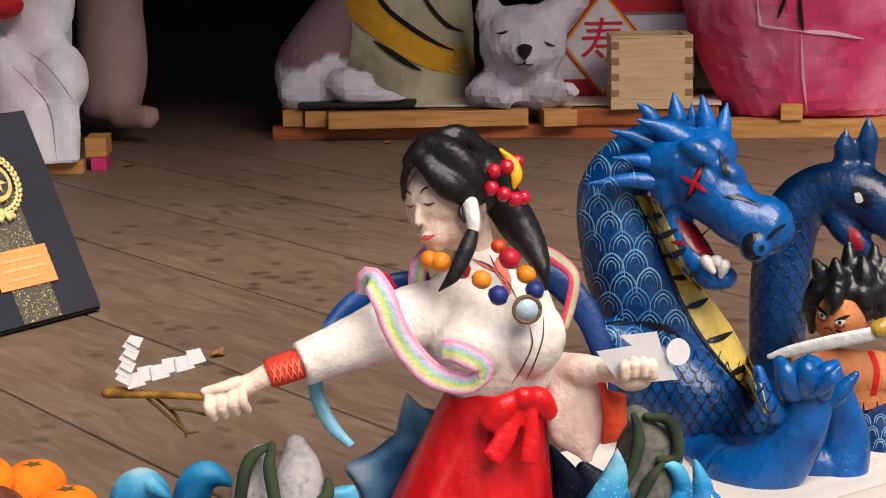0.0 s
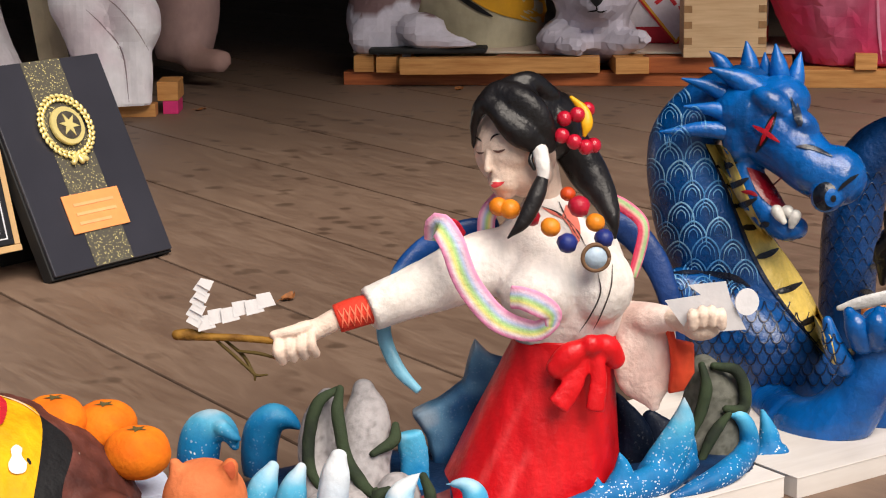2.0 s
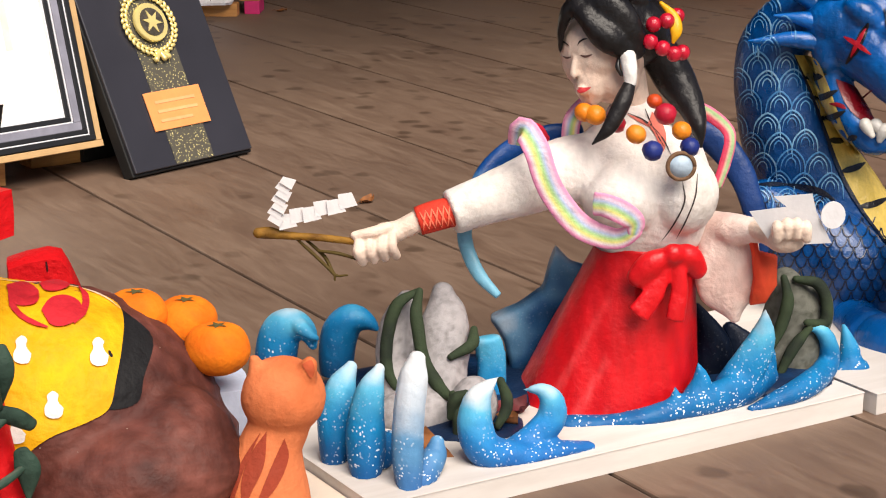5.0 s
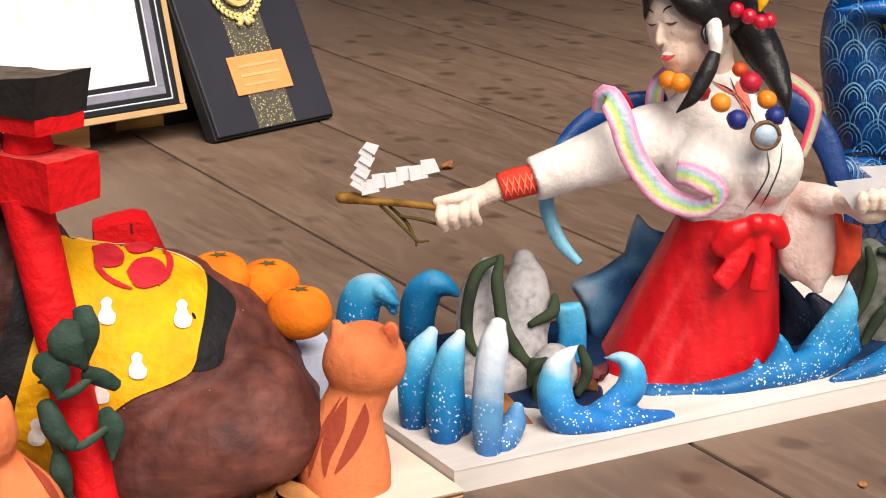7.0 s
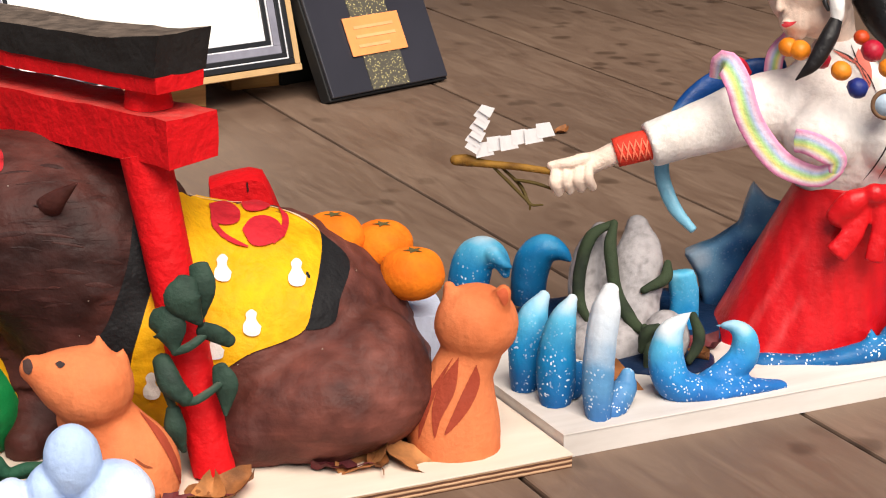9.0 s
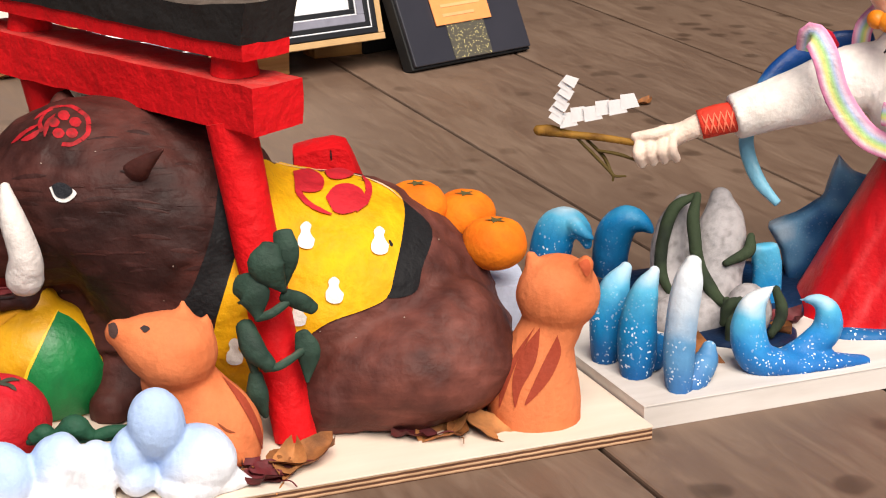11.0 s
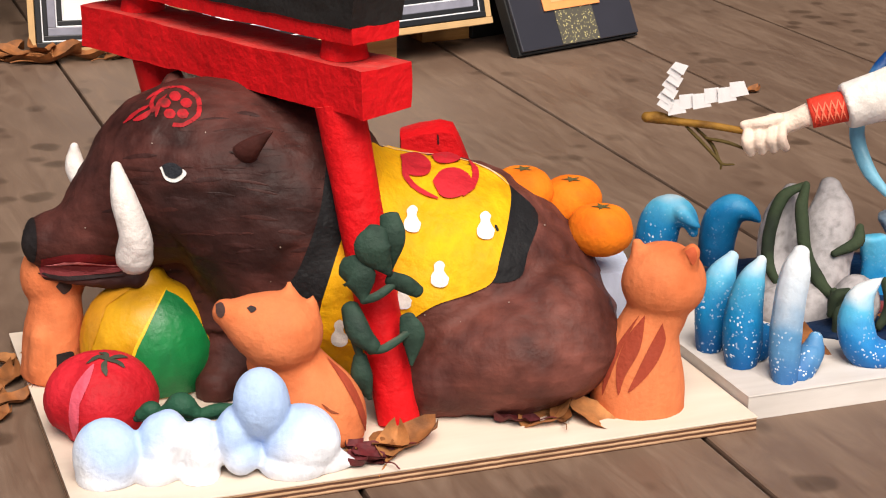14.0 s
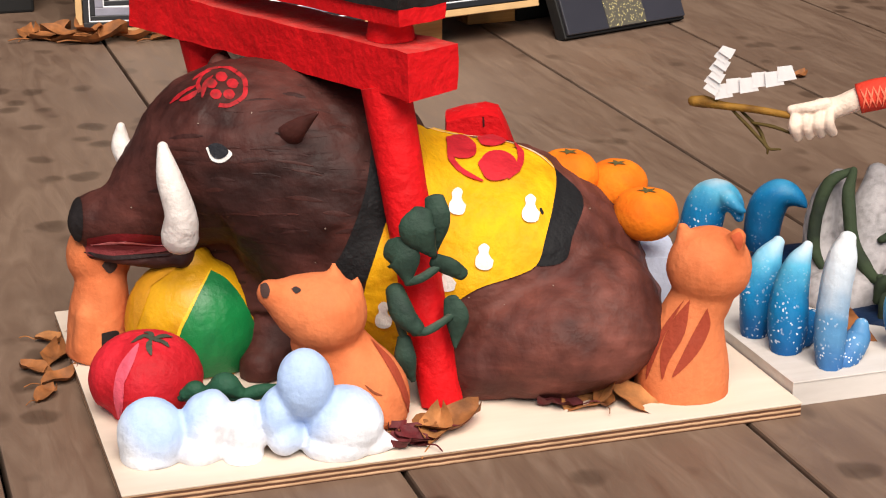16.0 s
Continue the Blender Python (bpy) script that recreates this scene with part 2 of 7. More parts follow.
def blob(centre, r, turn=(0, 0, 0), seg=20, rings=12, power=1.0):
    r = (r, r, r) if isinstance(r, (int, float)) else r
    m = Euler([radians(a) for a in turn]).to_matrix()
    v, f = [], []
    sg = lambda q: math.copysign(abs(q) ** power, q)
    for i in range(1, rings):
        a = math.pi * i / rings
        for j in range(seg):
            b = 2 * math.pi * j / seg
            p = Vector((r[0] * sg(math.sin(a)) * sg(math.cos(b)), r[1] * sg(math.sin(a)) * sg(math.sin(b)), r[2] * sg(math.cos(a))))
            v.append(Vector(centre) + m @ p)
    top, bot = len(v), len(v) + 1
    v += [Vector(centre) + m @ Vector((0, 0, r[2])), Vector(centre) + m @ Vector((0, 0, -r[2]))]
    for i in range(rings - 2):
        for j in range(seg):
            f.append((i * seg + j, (i + 1) * seg + j, (i + 1) * seg + (j + 1) % seg, i * seg + (j + 1) % seg))
    for j in range(seg):
        f.append((top, j, (j + 1) % seg))
        f.append((bot, (rings - 2) * seg + (j + 1) % seg, (rings - 2) * seg + j))
    return np.array([tuple(q) for q in v]), f


def slab(x0, x1, y0, y1, z0, z1, bevel=0.002):
    """A board with softened edges."""
    bm = bmesh.new()
    bmesh.ops.create_cube(bm, size=1)
    for q in bm.verts:
        q.co = Vector((x0 if q.co.x < 0 else x1, y0 if q.co.y < 0 else y1, z0 if q.co.z < 0 else z1))
    if bevel:
        bmesh.ops.bevel(bm, geom=list(bm.edges), offset=bevel, segments=2, affect="EDGES", profile=0.6)
    bm.verts.index_update()
    v = np.array([tuple(q.co) for q in bm.verts])
    f = [tuple(q.index for q in p.verts) for p in bm.faces]
    bm.free()
    return v, f


def prism(outline, w0, w1, grow=0.0):
    """A flat shape given by its outline (across, -, up), thick from w0 to w1."""
    n = len(outline)
    ctr = np.mean([(p[0], p[2]) for p in outline], axis=0)
    v, f = [], []
    for w, g in ((w0, -grow), (w0 + (w1 - w0) * 0.25, 0), (w1 - (w1 - w0) * 0.25, 0), (w1, -grow)):
        for p in outline:
            d = np.array((p[0], p[2])) - ctr
            d = d * (1 + g / (np.linalg.norm(d) + 1e-9))
            v.append((ctr[0] + d[0], w, ctr[1] + d[1]))
    for k in range(3):
        for j in range(n):
            f.append((k * n + j, k * n + (j + 1) % n, (k + 1) * n + (j + 1) % n, (k + 1) * n + j))
    f.append(tuple(range(n))[::-1])
    f.append(tuple(3 * n + j for j in range(n)))
    return np.array(v), f


def join(*pieces):
    v, f, k = [], [], 0
    for pv, pf in pieces:
        v.append(pv)
        f += [tuple(i + k for i in q) for q in pf]
        k += len(pv)
    return np.vstack(v), f


def fuse(pieces, voxel=0.004, smooth=4):
    """Presses several lumps into one skin, as a modeller would."""
    v, f = join(*pieces)
    me = bpy.data.meshes.new("lump")
    me.from_pydata(v.tolist(), [], f)
    bm = bmesh.new()
    bm.from_mesh(me)
    bmesh.ops.recalc_face_normals(bm, faces=bm.faces)
    bm.to_mesh(me)
    bm.free()
    ob = new("lump", me)
    md = ob.modifiers.new("r", "REMESH")
    md.mode, md.voxel_size = "VOXEL", voxel
    if smooth:
        sm = ob.modifiers.new("s", "SMOOTH")
        sm.factor, sm.iterations = 0.5, smooth
    dg = bpy.context.evaluated_depsgraph_get()
    ev = ob.evaluated_get(dg).to_mesh()
    n = len(ev.vertices)
    co = np.empty(n * 3)
    ev.vertices.foreach_get("co", co)
    faces = [tuple(p.vertices) for p in ev.polygons]
    ob.evaluated_get(dg).to_mesh_clear()
    bpy.data.objects.remove(ob)
    bpy.data.meshes.remove(me)
    return co.reshape(-1, 3), faces


from mathutils.bvhtree import BVHTree


class Clay:
    """One modelled and painted thing, built in its own upright frame: across, depth, up."""

    def __init__(self, origin, yaw):
        self.m = pose(*origin, 0, 0, yaw)
        self.eye = np.array(self.m.inverted() @ CAM_POINT)
        self.v, self.f, self.c, self.mi, self.k, self.tree = [], [], [], [], 0, None

    def add(self, piece, col, mat=0, lump=0.0):
        v, f = np.array(piece[0], float), piece[1]
        if lump:
            ctr = v.mean(axis=0)
            for i, p in enumerate(v):
                d = noise.noise_vector(Vector(p) * 34.0) + 0.5 * noise.noise_vector(Vector(p) * 90.0)
                v[i] = p + np.array(d) * lump
        if callable(col):
            cc = np.array(col(v), float)
        else:
            cc = np.tile(np.array(col, float), (len(v), 1))
        if cc.shape[1] == 3:
            cc = np.hstack([cc, np.zeros((len(v), 1))])
        self.v.append(v)
        self.c.append(cc)
        self.f += [tuple(i + self.k for i in q) for q in f]
        self.mi += [mat] * len(f)
        self.k += len(v)
        return self

    def ground(self):
        """Takes all that stands so far as the surface to paint on."""
        self.tree = BVHTree.FromPolygons([tuple(p) for p in np.vstack(self.v)], self.f)
        return self

    # follows the camera's line of sight through p to the surface
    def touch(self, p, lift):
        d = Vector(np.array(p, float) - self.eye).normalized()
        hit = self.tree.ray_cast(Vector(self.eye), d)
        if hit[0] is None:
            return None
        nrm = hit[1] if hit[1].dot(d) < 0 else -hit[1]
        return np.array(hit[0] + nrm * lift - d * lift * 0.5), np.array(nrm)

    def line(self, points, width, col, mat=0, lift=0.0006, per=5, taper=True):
        """A brush stroke cast from the eye point onto the surface."""
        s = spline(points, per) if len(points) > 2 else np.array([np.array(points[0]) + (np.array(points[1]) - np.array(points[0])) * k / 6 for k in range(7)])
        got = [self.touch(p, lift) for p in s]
        run = []
        for g in got + [None]:
            if g is not None and (not run or np.linalg.norm(g[0] - run[-1][0]) < 0.03):
                run.append(g)
                continue
            if len(run) > 2:
                p = np.array([q[0] for q in run])
                t = np.gradient(p, axis=0)
                v, f = [], []
                for k, (a, n) in enumerate(run):
                    side = np.cross(t[k], n)
                    side /= np.linalg.norm(side) + 1e-12
                    e = min(1.0, 0.25 + 3.0 * min(k, len(run) - 1 - k) / len(run)) if taper else 1.0
                    v += [a - side * width / 2 * e, a + n * 0.0003, a + side * width / 2 * e]
                for k in range(len(run) - 1):
                    for j in (0, 1):
                        f.append((3 * k + j, 3 * k + j + 1, 3 * k + 4 + j, 3 * k + 3 + j))
                self.add((v, f), col, mat)
            run = [g] if g is not None else []
        return self

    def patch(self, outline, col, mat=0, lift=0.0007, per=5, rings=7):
        """A painted area cast from the eye point onto the surface."""
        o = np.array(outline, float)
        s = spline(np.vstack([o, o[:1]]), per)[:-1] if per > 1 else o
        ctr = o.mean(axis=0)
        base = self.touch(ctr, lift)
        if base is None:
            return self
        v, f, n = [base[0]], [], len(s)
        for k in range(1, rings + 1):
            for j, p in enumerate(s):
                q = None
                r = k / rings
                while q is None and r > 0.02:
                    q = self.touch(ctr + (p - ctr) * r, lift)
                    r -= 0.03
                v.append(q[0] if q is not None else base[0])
        for j in range(n):
            f.append((0, 1 + j, 1 + (j + 1) % n))
        for k in range(rings - 1):
            for j in range(n):
                a, b2 = 1 + k * n + j, 1 + k * n + (j + 1) % n
                f.append((a, a + n, b2 + n, b2))
        return self.add((v, f), col, mat)

    def done(self, name, label, category, mats, parent=None, group="", smooth=True):
        v, col = np.vstack(self.v), np.vstack(self.c)
        lo, hi = v.min(axis=0), v.max(axis=0)
        base = np.array(((lo[0] + hi[0]) / 2, (lo[1] + hi[1]) / 2, lo[2]))
        me = bpy.data.meshes.new(name)
        me.from_pydata((v - base).tolist(), [], self.f)
        for m in mats if isinstance(mats, (list, tuple)) else [mats]:
            me.materials.append(m)
        me.polygons.foreach_set("material_index", self.mi)
        me.polygons.foreach_set("use_smooth", [smooth] * len(me.polygons))
        at = me.attributes.new("paint", "FLOAT_COLOR", "POINT")
        at.data.foreach_set("color", col.ravel())
        bm = bmesh.new()
        bm.from_mesh(me)
        bmesh.ops.recalc_face_normals(bm, faces=bm.faces)
        bm.to_mesh(me)
        bm.free()
        me.update()
        ob = new(name, me)
        if smooth and len(me.polygons) < 60000:
            me.set_sharp_from_angle(angle=radians(52))
        if parent is None:
            ob.matrix_world = self.m @ Matrix.Translation(base)
            tagged(ob, label, category, group)
        else:
            ob.parent = parent
            ob.matrix_basis = parent.matrix_basis.inverted() @ self.m @ Matrix.Translation(base)
            tagged(ob, label)
        return ob


def part(name, piece, material, parent=None, label="", smooth=False):
    me = bpy.data.meshes.new(name)
    me.from_pydata([tuple(p) for p in piece[0]], [], piece[1])
    bm = bmesh.new()
    bm.from_mesh(me)
    bmesh.ops.recalc_face_normals(bm, faces=bm.faces)
    bm.to_mesh(me)
    bm.free()
    me.materials.append(material)
    me.polygons.foreach_set("use_smooth", [smooth] * len(me.polygons))
    ob = new(name, me)
    if parent is not None:
        ob.parent = parent
    return tagged(ob, label)


def holder(name, m, label, category, group="", kind=""):
    ob = new(name)
    ob.empty_display_size = 0.05
    ob.matrix_world = m
    return tagged(ob, label, category, group, kind)


# ---- the hall: plank floor, dark back, roof, open front ----
PLANK = 0.311
floor = holder("floor", pose(0, 0, 0), "worn grey-brown plank floor of an open hall", "floor", kind="structure")
plank = part("plank", slab(-PLANK / 2 + 0.0024, PLANK / 2 - 0.0024, 0.75, 11.0, -0.03, 0.0, 0.003), FLOOR, floor)
plank.location = (0.375 + PLANK * -9, 0, 0)
for k in range(-12, 26):
    p = new("plank", plank.data)
    p.parent = floor
    p.location = (0.535 + PLANK * (k - 1) + PLANK * 0, 0, 0)
plank.location = (0.535 - PLANK * 14, 0, 0)
tagged(part("floor_underlay", slab(-3.9, 8.6, 0.76, 11.0, -0.12, -0.06, 0), DARKWOOD, floor), kind="stuff")
# out of view, added to bounce light up into the hall
tagged(part("ground", slab(-60, 60, -60, 60, -1.0, -0.85, 0), GRAVEL), "pale gravel ground in front of the hall, unseen, for bounced light", "ground", kind="structure")
tagged(part("wall_back", slab(-3.2, 8.6, 11.0, 11.15, -0.1, 2.3, 0), DARKWOOD), "dark timber back wall of the hall", "wall", kind="structure")
# out of view, started far back so sky light reaches the paper rabbits
tagged(part("wall_west", slab(-3.35, -3.2, 5.2, 11.15, -0.1, 2.3, 0), DARKWOOD), "dark timber side wall of the hall", "wall", kind="structure")
tagged(part("wall_east", slab(8.6, 8.75, 2.2, 11.15, -0.1, 2.3, 0), DARKWOOD), "dark timber side wall of the hall", "wall", kind="structure")
roof_v, roof_f = slab(-3.35, 8.75, 1.75, 11.15, 2.3, 2.4, 0)
roof_v[:, 1] = np.where(roof_v[:, 1] < 2, np.where(roof_v[:, 0] < 0, 3.0, 1.1), roof_v[:, 1])  # unseen eave edge, slanted to shape how much light reaches the back
tagged(part("ceiling", (roof_v, roof_f), DARKWOOD), "dark boarded ceiling of the hall, out of view, shading the back", "ceiling", kind="structure")


def board(name, x0, x1, y0, y1, z1, top, edge, label):
    h = holder(name, pose((x0 + x1) / 2, (y0 + y1) / 2, 0), label, "board")
    dx, dy = (x1 - x0) / 2, (y1 - y0) / 2
    part("core", slab(-dx + 0.0006, dx - 0.0006, -dy + 0.0006, dy - 0.0006, 0.0, z1 - 0.0016, 0.0004), edge, h, "layered raw edge")
    part("face", slab(-dx, dx, -dy, dy, z1 - 0.0016, z1, 0.0005), top, h)
    return h


board("plywood_board", 0.150, 0.7415, 1.330, 1.748, 0.013, PLY, PLY_EDGE, "pale plywood display board with raw layered edges on the floor")
board("white_board", 0.7425, 1.327, 1.350, 1.640, 0.0235, WHITEWASH, WHITEWASH, "whitewashed thick board under the wave group")
board("white_board", 1.333, 2.10, 1.338, 1.66, 0.0235, WHITEWASH, WHITEWASH, "whitewashed thick board under the blue serpents")
# ---- boar group on the plywood ----
BO, BY = (0.45, 1.56, 0.013), -19
BROWN, DKBROWN, BLACKP = c(88, 47, 41), c(56, 30, 27), c(24, 23, 25)
RED, YELLOW, CRIMSON = c(212, 8, 18), c(240, 176, 8), c(198, 36, 48)


def mottled(base, other, scale=16.0, lo=-0.1, hi=0.35):
    """Paint that wanders between two colours."""
    def f(v):
        out = []
        for p in v:
            n = noise.noise(Vector(p) * scale) * 0.7 + noise.noise(Vector(p) * scale * 3.1) * 0.3
            k = min(1, max(0, (n - lo) / (hi - lo)))
            out.append([a + (b - a) * k for a, b in zip(base, other)])
        return out
    return f


def shrink(outline, k):
    o = np.array(outline)
    m = o.mean(axis=0)
    return [tuple(m + (p - m) * k) for p in o]


def make_boar():
    s = Clay(BO, BY)
    body = [
        tube([(-0.0777, -0.0200, 0.1613), (-0.0382, -0.0100, 0.1210), (0.0232, 0.0000, 0.0909), (0.0857, 0.0000, 0.0750), (0.1413, 0.0100, 0.0496), (0.1764, 0.0100, 0.0161)],
             [(0.096, 0.095), (0.106, 0.108), (0.112, 0.118), (0.119, 0.120), (0.101, 0.112), (0.066, 0.08)], 26),
        tube([(-0.0575, -0.0200, 0.1614), (-0.1177, -0.0200, 0.1846), (-0.1632, -0.0200, 0.1842), (-0.2090, -0.0250, 0.1590), (-0.2498, -0.0300, 0.1363), (-0.2883, -0.0300, 0.1296)],
             [(0.096, 0.098), (0.091, 0.094), (0.084, 0.085), (0.059, 0.058), (0.035, 0.038), (0.021, 0.026)], 24, cap=(1, 0.5)),
        tube([(-0.1953, -0.0300, 0.1047), (-0.2388, -0.0300, 0.1032), (-0.2781, -0.0300, 0.1034)], [(0.014, 0.042), (0.0105, 0.033), (0.007, 0.024)], 16),
        tube([(-0.1657, -0.0200, 0.1159), (-0.1394, -0.0100, 0.0953), (-0.1047, 0.0000, 0.0765)], [0.022, 0.036, 0.05], 14),
        tube([(0.1907, 0.0000, 0.0426), (0.2016, -0.0100, 0.0074), (0.1700, -0.0200, -0.0058)], [0.05, 0.04, 0.04], 18),
        tube([(-0.1086, -0.0200, 0.0740), (-0.1112, -0.0300, 0.0336), (-0.1190, -0.0600, 0.0125), (-0.1252, -0.0750, 0.0077)], [(0.055, 0.05), (0.050, 0.05), (0.034, 0.032), (0.022, 0.022)], 18),
    ]
    thigh = [blob((0.1372, -0.0850, 0.0504), (0.098, 0.074, 0.058), (0, -6, 0), 30, 20), blob((0.0801, -0.0900, 0.0341), (0.060, 0.056, 0.044), (0, -20, 0), 24, 16),
             blob((0.1720, -0.0700, 0.0656), (0.058, 0.070, 0.058), (0, 0, 0), 24, 16),
             tube([(0.1933, -0.0300, 0.0540), (0.2044, -0.0450, 0.0270), (0.1774, -0.0600, 0.0109)], [0.036, 0.036, 0.034], 18)]
    v, f = fuse(body + thigh, 0.0040, 2)
    v[:, 2] = np.maximum(v[:, 2], 0.0)
    # browns lighten towards the thigh: the light on it is put into the colour
    base_coat, lit_coat = mottled(BROWN, DKBROWN, 14), mottled(c(122, 70, 60), c(92, 51, 45), 18)
    s.add((v, f), lambda q: [tuple(np.array(a) + (np.array(b) - np.array(a)) * k) for a, b, k in zip(base_coat(q), lit_coat(q), ((q[:, 0] - 0.0) / 0.10).clip(0, 1))], 0, 0.0026)
    s.ground()
    # bristle strokes and flecks of bare ground
    rs = random.Random(5)
    for k in range(70):
        u, z = rs.uniform(-0.24, -0.03), rs.uniform(0.06, 0.25)
        d = rs.uniform(-0.2, 0.1)
        n = rs.uniform(0.014, 0.04)
        p0 = np.array((u, 0.0, z))
        s.line([tuple(p0), tuple(p0 + np.array((n / 2, 0, n * d / 2 + 0.001))), tuple(p0 + np.array((n, 0, n * d)))], rs.uniform(0.002, 0.0045), rs.choice([c(66, 35, 31), c(60, 32, 29), c(74, 39, 34)]), 0, lift=0.00012, per=4)
    for k in range(22):
        p0 = np.array((rs.uniform(-0.25, 0.22), 0.0, rs.uniform(0.03, 0.25)))
        r = rs.uniform(0.0004, 0.0009)
        s.patch([tuple(p0 + np.array((math.cos(q * 1.2566) * r, 0, math.sin(q * 1.2566) * r))) for q in range(5)], c(170, 150, 138), 1, lift=0.0005, rings=1, per=1)
    # ears
    for base, mid, tip in (((-0.0967, -0.0880, 0.2243), (-0.0869, -0.1080, 0.2383), (-0.0665, -0.1220, 0.2563)), ((-0.1684, 0.0400, 0.2550), (-0.1669, 0.0500, 0.2606), (-0.1647, 0.0550, 0.2673))):
        s.add(tube([base, mid, tip], [(0.012, 0.009), (0.0095, 0.007), (0.0012, 0.0018)], 12, 4), BROWN, 0, 0.001)
    # dark patch paints in the shadow inside the near ear
    s.patch([(-0.1069, -0.0900, 0.2298), (-0.0926, -0.0900, 0.2249), (-0.0796, -0.1000, 0.2337), (-0.0703, -0.1100, 0.2502), (-0.0867, -0.1000, 0.2361)], c(46, 26, 24), lift=0.001)
    # tusks
    s.add(tube([(-0.2004, -0.0980, 0.2192), (-0.1944, -0.1100, 0.1939), (-0.1854, -0.1140, 0.1652), (-0.1882, -0.1080, 0.1429)], [0.005, 0.0115, 0.014, 0.0165], 14), c(232, 222, 216), 1, 0.001)
    s.add(tube([(-0.2544, 0.0000, 0.2093), (-0.2552, 0.0000, 0.1935), (-0.2480, -0.0100, 0.1806)], [0.004, 0.009, 0.010], 12), c(232, 222, 216), 1, 0.0008)
    # snout, mouth
    s.patch([(-0.3058, 0.0000, 0.1358), (-0.2960, 0.0000, 0.1435), (-0.2941, 0.0000, 0.1235), (-0.2975, 0.0000, 0.1016), (-0.3046, 0.0000, 0.1043), (-0.3089, 0.0000, 0.1195)], c(40, 34, 34))
    s.patch([(-0.2922, 0.0000, 0.1033), (-0.2592, 0.0000, 0.1085), (-0.2194, 0.0000, 0.1051), (-0.2157, 0.0000, 0.0941), (-0.2547, 0.0000, 0.0938), (-0.2888, 0.0000, 0.0902)], c(132, 30, 36))
    s.patch([(-0.2937, 0.0000, 0.0956), (-0.2727, 0.0000, 0.0980), (-0.2208, 0.0000, 0.0952), (-0.2200, 0.0000, 0.0908), (-0.2577, 0.0000, 0.0872), (-0.2890, 0.0000, 0.0863)], c(120, 46, 48), 1, lift=0.0012)
    s.line([(-0.2883, 0.0000, 0.0979), (-0.2570, 0.0000, 0.1003), (-0.2207, 0.0000, 0.0974)], 0.003, c(210, 120, 120), 1, lift=0.0015)
    s.line([(-0.2940, 0.0000, 0.0901), (-0.2682, 0.0000, 0.0848), (-0.2160, 0.0000, 0.0875)], 0.004, c(44, 30, 30), 1, lift=0.0015)
    # eye
    s.patch([(-0.1798, 0.0000, 0.1904), (-0.1751, 0.0000, 0.1788), (-0.1650, 0.0000, 0.1768), (-0.1565, 0.0000, 0.1843), (-0.1624, 0.0000, 0.1906), (-0.1715, 0.0000, 0.1937)], c(238, 234, 230), 1, lift=0.001)
    s.patch([(-0.1777, 0.0000, 0.1915), (-0.1740, 0.0000, 0.1820), (-0.1659, 0.0000, 0.1805), (-0.1595, 0.0000, 0.1864), (-0.1634, 0.0000, 0.1927), (-0.1715, 0.0000, 0.1947)], c(34, 34, 40), 1, lift=0.0016)
    # red crest on the brow: a ring of strokes round five petals, a wing at the side
    m1 = np.array((-0.1522, -0.0700, 0.2650))
    rub = mottled(c(186, 30, 40), c(112, 40, 38), 120, -0.1, 0.5)
    for k in range(6):
        a0 = radians(-100 + k * 50)
        q = lambda a, r: tuple(m1 + np.array((math.cos(a) * r * 1.2, 0, math.sin(a) * r)))
        s.line([q(a0, 0.0168), q(a0 + 0.42, 0.0172), q(a0 + 0.85, 0.0166)], 0.0042, rub, 1, lift=0.0004, taper=False)
    for k in range(5):
        a0 = radians(90 + 72 * k)
        m0 = m1 + np.array((math.cos(a0) * 0.0095, 0, math.sin(a0) * 0.0085))
        s.patch([tuple(m0 + np.array((math.cos(radians(60 * j)) * 0.0052, 0, math.sin(radians(60 * j)) * 0.0044))) for j in range(6)], rub, 1, lift=0.0004, rings=3, per=3)
    for a0, wd in ((((-0.1714, -0.0600, 0.2524), (-0.1679, -0.0600, 0.2649), (-0.1609, -0.0600, 0.2723)), 0.005), (((-0.2010, -0.0500, 0.2446), (-0.1883, -0.0500, 0.2547), (-0.1773, -0.0500, 0.2608)), 0.007), (((-0.1925, -0.0500, 0.2472), (-0.1836, -0.0500, 0.2507), (-0.1760, -0.0500, 0.2568)), 0.006), (((-0.1805, -0.0500, 0.2648), (-0.1729, -0.0500, 0.2708), (-0.1641, -0.0500, 0.2739)), 0.005)):
        s.line(list(a0), wd, rub, 1, lift=0.0004)
    # dark collar, cloth, dark band
    s.patch([(-0.0304, 0.0000, 0.1917), (-0.0076, 0.0000, 0.1717), (-0.0129, 0.0000, 0.1179), (-0.0393, 0.0000, 0.0627), (-0.0663, 0.0000, 0.0746), (-0.0566, 0.0000, 0.0956), (-0.0385, 0.0000, 0.1447)], BLACKP, 1, lift=0.0008)
    s.patch([(0.1343, 0.0000, 0.1751), (0.1616, 0.0000, 0.1454), (0.1523, 0.0000, 0.1085), (0.1452, 0.0000, 0.0854), (0.1194, 0.0000, 0.0808), (0.0957, 0.0000, 0.0970), (0.1155, 0.0000, 0.1461)], BLACKP, 1, lift=0.0008)
